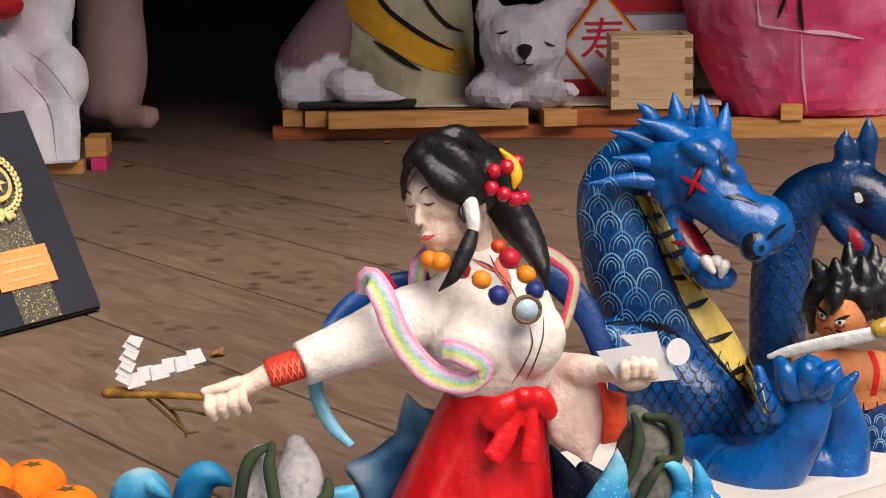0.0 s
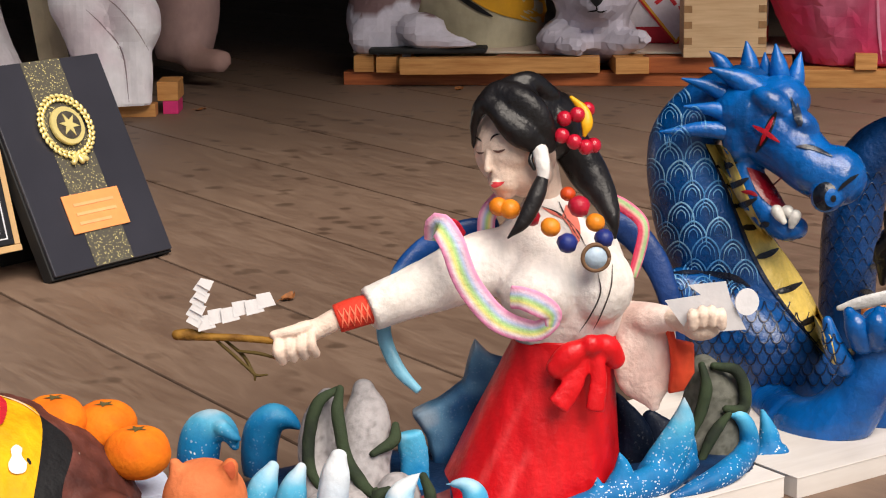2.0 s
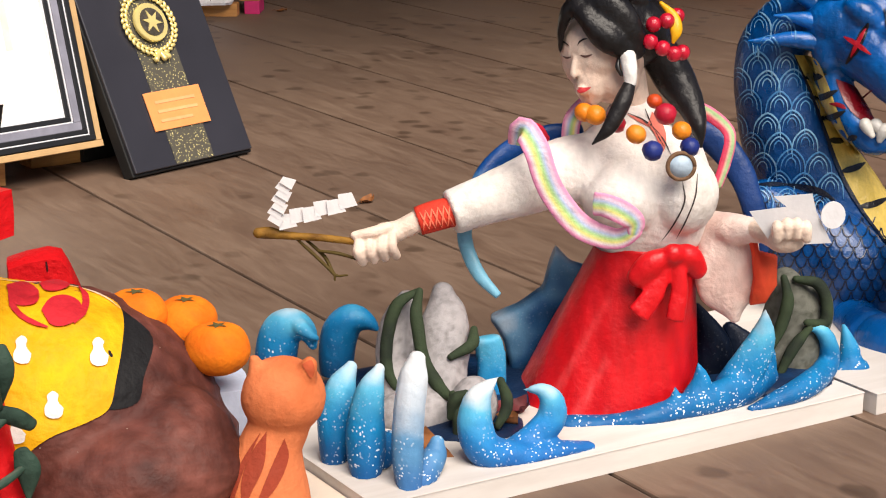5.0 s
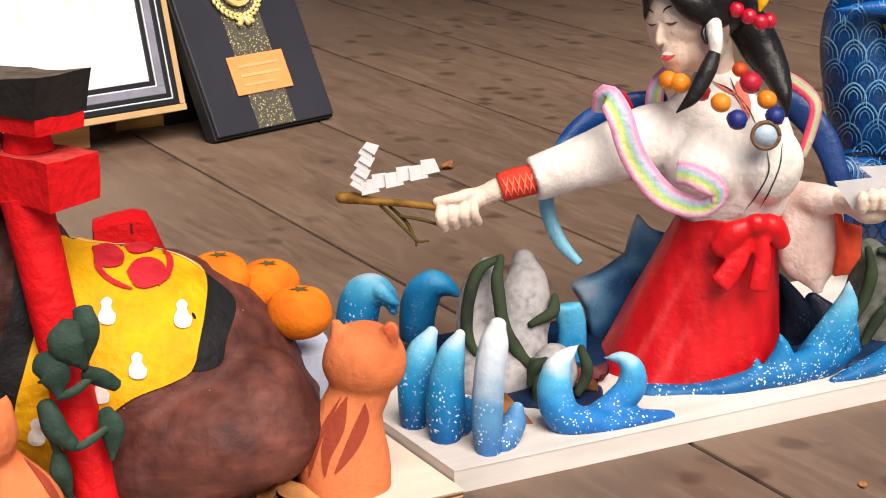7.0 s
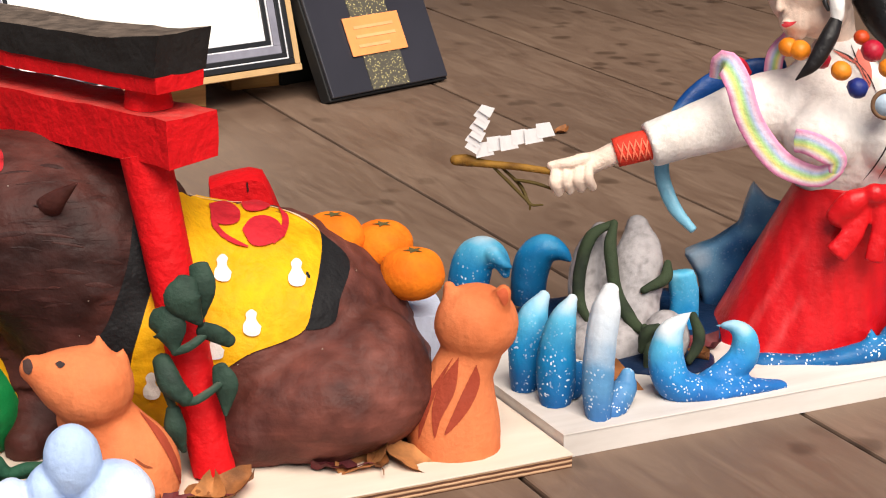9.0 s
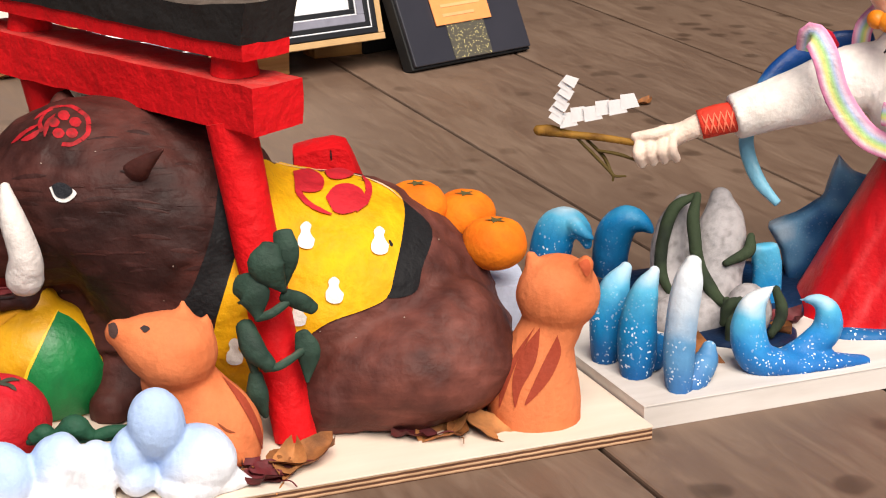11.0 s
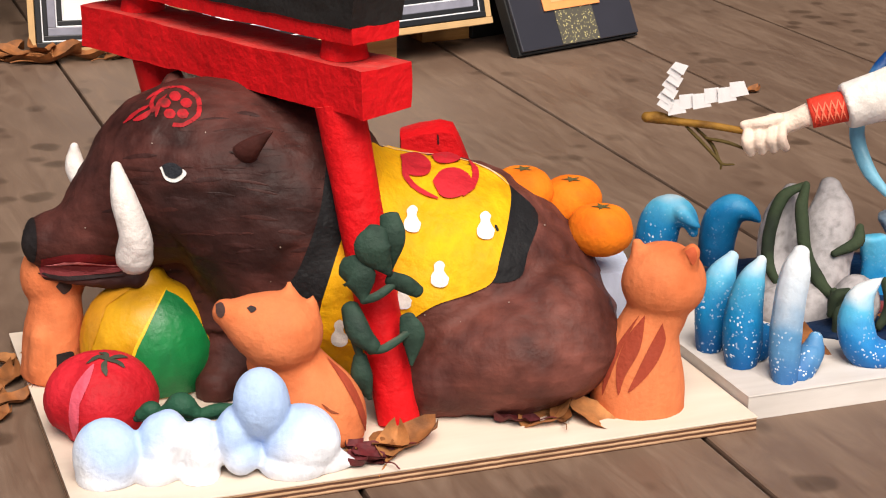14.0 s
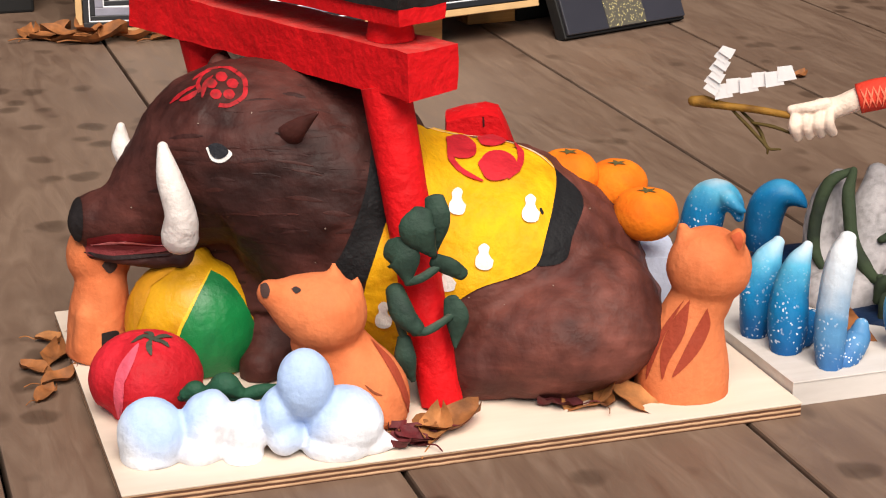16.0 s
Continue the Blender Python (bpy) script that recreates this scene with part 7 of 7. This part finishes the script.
CREAM, LILAC = c(196, 186, 158), c(214, 206, 216)
K = c(24, 22, 22)
paperfig([tube([(-0.4973, 0.3400, 0.0642), (-0.5082, 0.3400, 0.1942), (-0.5255, 0.3400, 0.3490), (-0.5370, 0.3400, 0.5867), (-0.5312, 0.3400, 0.8205)], [(0.20, 0.2), (0.22, 0.22), (0.235, 0.22), (0.22, 0.2), (0.12, 0.12)], 26, cap=(0.05, 1))],
         mottled(CREAM, c(176, 164, 136), 5), "paper_lantern_figure", "cream paper lantern figure with yellow and black painted band",
         [("patch", [(-0.6640, 0.0000, 0.4352), (-0.6089, 0.0000, 0.3540), (-0.4964, 0.0000, 0.2639), (-0.3832, 0.0000, 0.2028), (-0.2369, 0.0000, 0.1788), (-0.2360, 0.0000, 0.2370), (-0.3332, 0.0000, 0.2573), (-0.4299, 0.0000, 0.3116), (-0.5098, 0.0000, 0.3850), (-0.5567, 0.0000, 0.4657)], 0, c(214, 156, 40)),
          ("line", [(-0.6881, 0.0000, 0.4516), (-0.6093, 0.0000, 0.3411), (-0.4967, 0.0000, 0.2525), (-0.3835, 0.0000, 0.1898), (-0.2371, 0.0000, 0.1675)], 0.016, K), ("line", [(-0.5567, 0.0000, 0.4657), (-0.5098, 0.0000, 0.3850), (-0.4298, 0.0000, 0.3164), (-0.3331, 0.0000, 0.2622), (-0.2359, 0.0000, 0.2435)], 0.016, K),
          ("line", [(-0.4109, 0.0000, 0.4317), (-0.3637, 0.0000, 0.3590), (-0.3158, 0.0000, 0.3183), (-0.2350, 0.0000, 0.2982)], 0.014, K)], flat=False, voxel=0.014, lump=0.004)
# brownish upper body, its tone darkened to take in the shade there
paperfig([tube([(-0.7458, 0.1200, 0.1116), (-0.7589, 0.1400, 0.1887), (-0.7117, 0.1800, 0.2939), (-0.6520, 0.2200, 0.4080)], [(0.09, 0.1), (0.105, 0.11), (0.09, 0.1), (0.06, 0.06)], 16), blob((-0.6211, 0.0400, 0.1553), (0.075, 0.06, 0.055)), tube([(-0.6185, 0.0200, 0.1327), (-0.5163, 0.0000, 0.1258), (-0.4448, -0.0200, 0.1143)], [(0.035, 0.05), (0.02, 0.04), (0.006, 0.02)], 12), blob((-0.7931, 0.0600, 0.1299), (0.05, 0.05, 0.05))],
         two_tone(LILAC, c(132, 104, 104), 0.215), "paper_animal", "brownish paper animal, shade painted into its body, with pale lilac paws beside the lantern figure")
tagged(part("black_cloth", slab(-0.17, 0.17, -0.05, 0.05, 0, 0.016, 0.006), BLACK), "folded black cloth under the paper animal", "cloth").matrix_world = GM @ pose(-0.60, 0.03, 0.0925, 0, 0, 4)
paperfig([blob((-0.1215, 0.1000, 0.2636), (0.135, 0.12, 0.12), seg=9, rings=7), blob((-0.1065, 0.0000, 0.2357), (0.06, 0.06, 0.05), seg=8, rings=6), tube([(-0.2209, 0.1200, 0.3418), (-0.2292, 0.1300, 0.3986), (-0.2370, 0.1300, 0.4313)], [0.05, 0.03, 0.006], 6), tube([(-0.0246, 0.1400, 0.3464), (0.0327, 0.1500, 0.3940), (0.0739, 0.1500, 0.4504)], [0.06, 0.05, 0.01], 6),
          blob((-0.1441, 0.1600, 0.1231), (0.16, 0.12, 0.08), seg=9, rings=6), tube([(-0.2434, 0.0600, 0.1257), (-0.1647, 0.0000, 0.1102)], [0.05, 0.03], 7), tube([(-0.0630, 0.0600, 0.1162), (0.0215, 0.0000, 0.1347)], [0.05, 0.03], 7)],
         mottled(c(206, 198, 210), c(180, 172, 184), 6), "paper_fox", "faceted lilac-white paper fox with closed eyes and black nose",
         [("patch", [(-0.1288, 0.0000, 0.2617), (-0.1094, 0.0000, 0.2695), (-0.0885, 0.0000, 0.2613), (-0.0936, 0.0000, 0.2420), (-0.1099, 0.0000, 0.2261), (-0.1258, 0.0000, 0.2424)], 0, K), ("line", [(-0.1897, 0.0000, 0.3009), (-0.1703, 0.0000, 0.3022), (-0.1525, 0.0000, 0.3085)], 0.006, K), ("line", [(-0.0546, 0.0000, 0.2785), (-0.0418, 0.0000, 0.2688), (-0.0225, 0.0000, 0.2638)], 0.006, K),
          ("line", [(-0.1098, 0.0000, 0.2293), (-0.1100, 0.0000, 0.2165), (-0.1359, 0.0000, 0.2135)], 0.005, K), ("line", [(-0.1100, 0.0000, 0.2165), (-0.0987, 0.0000, 0.2115), (-0.0842, 0.0000, 0.2162)], 0.005, K)], voxel=0.022)
paperfig([tube([(0.7199, 0.1800, 0.0285), (0.7198, 0.2000, 0.1288), (0.7189, 0.2200, 0.2751), (0.7156, 0.2200, 0.4705), (0.7118, 0.2200, 0.6953)], [(0.25, 0.2), (0.30, 0.22), (0.36, 0.25), (0.38, 0.26), (0.25, 0.2)], 14, cap=(0.05, 1))],
         mottled(c(206, 62, 104), c(224, 120, 150), 6), "paper_pig", "large pink papered animal on pine timbers",
         [("line", [(0.6295, 0.0000, 0.4016), (0.6144, 0.0000, 0.3705), (0.6040, 0.0000, 0.3361)], 0.01, K), ("line", [(0.6604, 0.0000, 0.4090), (0.6645, 0.0000, 0.3463), (0.6715, 0.0000, 0.2991)], 0.012, K),
          ("line", [(0.5437, 0.0000, 0.4184), (0.5525, 0.0000, 0.3320), (0.5636, 0.0000, 0.3161), (0.6621, 0.0000, 0.2992)], 0.008, c(236, 190, 206)), ("line", [(0.6621, 0.0000, 0.2992), (0.7633, 0.0000, 0.2902), (0.8876, 0.0000, 0.2653)], 0.012, c(236, 180, 200)), ("line", [(0.6669, 0.0000, 0.2913), (0.6752, 0.0000, 0.1647), (0.6896, 0.0000, 0.0497)], 0.008, c(232, 150, 176))], voxel=0.03, lump=0.005)

# red and white banner box with a felicity sign
bm_ = GM @ pose(0.22, 0.30, 0.093, 0, 0, 6)
ban = holder("banner_box", bm_, "red and white celebration box with a diamond emblem", "box")
part("body", slab(-0.26, 0.16, 0, 0.16, 0.0, 0.42, 0.004), plain("red_paper", c(186, 22, 44), 0.7), ban)
part("white_panel", slab(-0.258, 0.158, -0.003, -0.0004, 0.05, 0.245, 0), plain("white_panel_paper", c(206, 198, 206), 0.75), ban)
part("seam", slab(-0.258, 0.158, -0.005, -0.0034, 0.238, 0.246, 0), plain("grey_tape", c(120, 112, 112), 0.6), ban)


def diamond(r, w0, w1, mat, name):
    part(name, prism([(-0.115 + r, 0, 0.155), (-0.115, 0, 0.155 + r * 1.25), (-0.115 - r, 0, 0.155), (-0.115, 0, 0.155 - r * 1.25)], w0, w1), mat, ban)


diamond(0.132, -0.0075, -0.0055, plain("red_border", c(196, 40, 40), 0.7), "emblem_border")
diamond(0.124, -0.0095, -0.0078, plain("yellow_border", c(226, 160, 40), 0.7), "emblem_line")
diamond(0.115, -0.0115, -0.0098, plain("emblem_white", c(214, 206, 214), 0.75), "emblem")
cu = bpy.data.curves.new("sign", "FONT")
cu.body, cu.size, cu.extrude, cu.align_x, cu.align_y = "\u5bff", 0.145, 0.0008, "CENTER", "CENTER"
tmp = new("sign", cu)
me = bpy.data.meshes.new_from_object(tmp.evaluated_get(bpy.context.evaluated_depsgraph_get()))
bpy.data.objects.remove(tmp)
if len(me.vertices):
    me.materials.append(plain("red_ink", c(196, 30, 44), 0.7))
    sg = new("sign", me)
    sg.parent = ban
    sg.matrix_basis = pose(-0.115, -0.0135, 0.155, 90, 0, 0)

# measuring box with finger joints
mh = holder("masu_box", GM @ pose(0.138, -0.035, 0.0855, 0, 0, 5) @ Matrix.Scale(1.12, 4), "square cypress measuring box with finger-jointed corners", "box")
part("front", slab(0.0, 0.205, 0.0, 0.018, 0.024, 0.178, 0.001), CEDAR, mh)
part("back_side", slab(0.0, 0.205, 0.172, 0.19, 0.024, 0.178, 0.001), CEDAR, mh)
part("side", slab(0.0, 0.018, 0.0185, 0.1715, 0.024, 0.178, 0.001), CEDAR, mh)
part("side", slab(0.187, 0.205, 0.0185, 0.1715, 0.024, 0.178, 0.001), CEDAR, mh)
part("bottom", slab(-0.001, 0.206, -0.001, 0.191, 0.0, 0.0235, 0.001), CEDAR, mh)
part("rim", join(slab(-0.001, 0.206, -0.001, 0.019, 0.1785, 0.184, 0.001), slab(-0.001, 0.206, 0.171, 0.191, 0.1785, 0.184, 0.001), slab(-0.001, 0.019, 0.0195, 0.1705, 0.1785, 0.184, 0.001), slab(0.186, 0.206, 0.0195, 0.1705, 0.1785, 0.184, 0.001)), CEDAR, mh)
JOINT = plain("end_grain", c(150, 112, 74), 0.8, var=0.2)
for k in range(4):
    for u in (-0.0006, 0.185):
        part("joint_tab", slab(u, u + 0.0206, -0.0012, 0.004, 0.032 + k * 0.040, 0.050 + k * 0.040, 0.0005), JOINT, mh)

# white paper rabbits at the side
LO, LY = (2.0, 4.45, 0.0), -33
RAB = c(244, 238, 241)
s = Clay(LO, LY)
v, f = fuse([tube([(-0.0674, 0.0800, 0.1819), (-0.0637, 0.1000, 0.2978), (-0.0589, 0.1200, 0.3844), (-0.0554, 0.1200, 0.6169)], [(0.10, 0.1), (0.10, 0.11), (0.095, 0.12), (0.10, 0.12)], 14), blob((0.0152, 0.0200, 0.2473), (0.072, 0.07, 0.095)), tube([(0.0195, -0.0100, 0.0402), (0.0181, 0.0000, 0.1444), (-0.0006, 0.0000, 0.2466)], [(0.042, 0.03), (0.045, 0.04), (0.05, 0.04)], 10),
             tube([(-0.0414, -0.0300, 0.0299), (-0.0756, -0.0200, 0.1345), (-0.1088, 0.0000, 0.2347), (-0.1471, 0.0000, 0.3078)], [(0.036, 0.03), (0.06, 0.05), (0.065, 0.05), (0.06, 0.05)], 10), tube([(0.0129, 0.0600, 0.3865), (0.0155, 0.0600, 0.4587), (0.0154, 0.0600, 0.5593)], [0.036, 0.045, 0.04], 10)], 0.016, 1)
v[:, 2] = np.maximum(v[:, 2], 0.034)
s.add((v, f), mottled(RAB, c(222, 202, 208), 5), 0, 0.002)
s.ground()
s.line([(-0.1031, 0.0000, 0.2808), (-0.0587, 0.0000, 0.2335), (-0.0152, 0.0000, 0.1671), (-0.0051, 0.0000, 0.0395)], 0.004, c(150, 130, 134))
s.line([(-0.0748, 0.0000, 0.3234), (-0.0267, 0.0000, 0.2906), (0.0201, 0.0000, 0.2316), (0.0528, 0.0000, 0.1727)], 0.003, c(170, 150, 152))
s.done("paper_rabbit", "white papered rabbit standing on wooden slats", "paper animal", PAPER, smooth=False)
s = Clay(LO, LY)
v, f = fuse([tube([(-0.4770, 0.0500, -0.2386), (-0.4635, 0.0500, -0.0423), (-0.4498, 0.0600, 0.1052), (-0.4357, 0.0800, 0.2503), (-0.4208, 0.0800, 0.4249)], [(0.17, 0.15), (0.20, 0.16), (0.18, 0.15), (0.105, 0.11), (0.06, 0.07)], 16)], 0.016, 1)
v[:, 2] = np.maximum(v[:, 2], 0.0)
s.add((v, f), mottled(RAB, c(226, 216, 220), 5), 0, 0.002)
s.done("paper_rabbit", "rounded white papered rabbit beside a leaning board", "paper animal", PAPER, smooth=False)
s = Clay(LO, LY)
v, f = tube([(-0.1675, 0.1000, -0.2759), (-0.2144, 0.1400, 0.0922), (-0.2512, 0.1700, 0.3291)], [(0.040, 0.012)] * 3, 4, 6, cap=(0, 0))
v[:, 2] = np.maximum(v[:, 2], 0.0)
s.add((v, f), mottled(c(206, 190, 160), c(176, 156, 124), 12), 0, 0.001)
s.done("leaning_board", "cream painted board leaning between paper animals", "board", PAPER, smooth=False)
s = Clay(LO, LY)
v, f = fuse([tube([(0.0435, 0.7500, 0.0671), (0.0591, 0.7500, 0.2095), (0.0556, 0.7800, 0.3741), (0.0568, 0.8000, 0.6048)], [(0.085, 0.09), (0.105, 0.11), (0.10, 0.12), (0.09, 0.12)], 12, cap=(0.1, 1)), tube([(0.0806, 0.6500, 0.0773), (0.1709, 0.6000, 0.0757)], [0.04, 0.04], 10)], 0.025, 1)
v[:, 2] = np.maximum(v[:, 2], 0.0)
s.add((v, f), mottled(c(196, 160, 152), c(176, 140, 130), 5), 0, 0.002)
s.done("paper_rabbit", "pinkish papered rabbit in the dim back of the hall", "paper animal", PAPER)
for tk, w, d, z0, z1, mat, lab in (((0.0617, 0.0500, 0.0607), 0.055, 0.12, 0.035, 0.085, PINE, "short yellow timber end by the rabbit"), ((0.0752, 0.0500, 0.0395), 0.04, 0.1, 0.0, 0.034, plain("pink_block", c(206, 40, 110), 0.7), "small pink block on the floor"), ((-0.0673, 0.0000, 0.0147), 0.13, 0.05, 0.0, 0.033, PINE, "wooden slat under the rabbit")):
    p = part("timber", slab(0, w, 0, d, 0, z1 - z0, 0.002), mat)
    p.matrix_world = pose(*LO, 0, 0, LY) @ pose(tk[0], tk[1], z0)
    tagged(p, lab, "timber")
tagged(part("red_cloth", blob((0, 0, 0), (0.06, 0.05, 0.035)), plain("red_fabric", c(190, 20, 30), 0.8)), "red cloth piece held by the paper rabbit", "cloth").matrix_world = pose(*LO, 0, 0, LY) @ Matrix.Translation((-0.1177, -0.0400, 0.4381))


# ---- dry leaves ----
def dry_leaf(x, y, z, size, yaw, curl, mat, label, pitch=0.0, lobed=False):
    bm = bmesh.new()
    n, m2 = 9, 4
    grid = {}
    for i in range(n + 1):
        q = i / n
        half = math.sin(math.pi * min(1, q * 0.93 + 0.04)) ** 0.8 * 0.32 * size
        if lobed:
            half *= 0.45 + 0.75 * abs(math.sin(q * 9.5))
        for j in range(-m2, m2 + 1):
            s0 = j / m2
            zz = 0.42 * curl * size * (abs(s0) ** 1.6) * (0.3 + 0.7 * q) + 0.35 * curl * size * (q - 0.4) ** 2 + 0.10 * curl * size * math.sin(q * 7 + x * 90) + 0.05 * size * noise.noise(Vector((q * 4, s0 * 3, x * 50)))
            grid[i, j] = bm.verts.new((q * size - size / 2, half * s0, zz))
    for i in range(n):
        for j in range(-m2, m2):
            bm.faces.new((grid[i, j], grid[i + 1, j], grid[i + 1, j + 1], grid[i, j + 1]))
    bm.verts.index_update()
    v = np.array([tuple(q.co) for q in bm.verts])
    f = [tuple(q.index for q in w.verts) for w in bm.faces]
    bm.free()
    v2 = v + np.array((0, 0, 0.0006))
    k = len(v)
    st = tube([(-size / 2, 0, 0.001), (-size * 0.75, 0.01 * size, 0.004), (-size * 0.95, 0.05 * size, 0.002)], [size * 0.016] * 3, 6)
    blade = np.vstack([v, v2]), f + [tuple(i + k for i in q[::-1]) for q in f]
    lo = np.array((0, 0, min(blade[0][:, 2].min(), st[0][:, 2].min())))
    ob = part("dry_leaf", (blade[0] - lo, blade[1]), mat, None, "", True)
    part("stem", (st[0] - lo, st[1]), mat, ob, "", True)
    ob.matrix_world = pose(x, y, z, 0, pitch, yaw)
    return tagged(ob, label, "leaf", "fallen leaves")


TAN = "curled dry brown leaf fallen on the boards"
LEAF2 = plain("pale_dry_leaf", c(170, 112, 62), 0.75, var=0.4, scale=60, relief=0.6)
for x, y, z, sz, yaw, curl, mat, pit, lob in (
        (0.43, 1.372, 0.0135, 0.062, 8, 0.45, LEAF, 0, False), (0.418, 1.366, 0.0135, 0.045, 60, 0.6, LEAF2, -10, False), (0.395, 1.352, 0.0135, 0.05, 200, 0.4, LEAF_RED, 0, True), (0.392, 1.36, 0.0135, 0.042, 120, 0.5, LEAF_RED, 0, True),
        (0.572, 1.388, 0.0135, 0.066, 20, 0.6, LEAF2, -22, False), (0.602, 1.372, 0.0135, 0.058, -50, 0.3, LEAF2, 30, False), (0.537, 1.385, 0.0135, 0.040, 160, 0.5, LEAF_RED, 0, True), (0.575, 1.378, 0.0135, 0.03, 80, 0.5, LEAF, 0, False),
        (0.136, 1.60, 0.0005, 0.036, 20, 0.6, LEAF, 0, False), (0.138, 1.655, 0.0005, 0.040, 70, 0.6, LEAF, 0, False), (0.118, 1.63, 0.0005, 0.034, 140, 0.5, LEAF, 0, False), (0.142, 1.70, 0.0005, 0.034, -20, 0.6, LEAF2, 0, False), (0.12, 1.57, 0.0005, 0.03, 50, 0.5, LEAF, 0, False),
        (0.30, 3.03, 0.0005, 0.075, 20, 0.5, LEAF, 0, False), (0.335, 2.99, 0.0005, 0.08, -25, 0.5, LEAF, 0, False), (0.38, 2.98, 0.0005, 0.08, 10, 0.6, LEAF, 0, False), (0.43, 2.985, 0.0005, 0.07, -15, 0.5, LEAF, 0, False), (0.27, 3.06, 0.0005, 0.06, 70, 0.5, LEAF, 0, False),
        (0.48, 2.98, 0.0005, 0.06, 30, 0.4, LEAF, 0, False), (0.36, 3.01, 0.012, 0.07, 100, 0.5, LEAF, 0, False), (0.31, 3.0, 0.01, 0.06, 150, 0.5, LEAF, 0, False),
        (1.340, 2.440, 0.0005, 0.032, 30, 0.4, LEAF, 0, False), (0.845, 1.42, 0.024, 0.05, 120, 0.5, LEAF, -35, False), (0.905, 1.43, 0.024, 0.04, 60, 0.5, LEAF2, 0, False), (0.97, 1.48, 0.024, 0.05, 10, 0.5, LEAF_RED, 0, True), (0.94, 1.46, 0.024, 0.045, -40, 0.5, LEAF, 0, False),
        (0.80, 1.45, 0.024, 0.035, 30, 0.5, LEAF_RED, 0, True), (1.075, 1.19, 0.0005, 0.012, 60, 0.3, LEAF2, 0, False), (2.2, 4.45, 0.0005, 0.03, 0, 0.3, LEAF, 0, False), (2.97, 4.36, 0.0005, 0.04, 40, 0.3, LEAF, 0, False)):
    dry_leaf(x, y, z, sz, yaw, curl, mat, TAN if mat is not LEAF_RED else "crumpled dark red maple leaf", pit, lob)
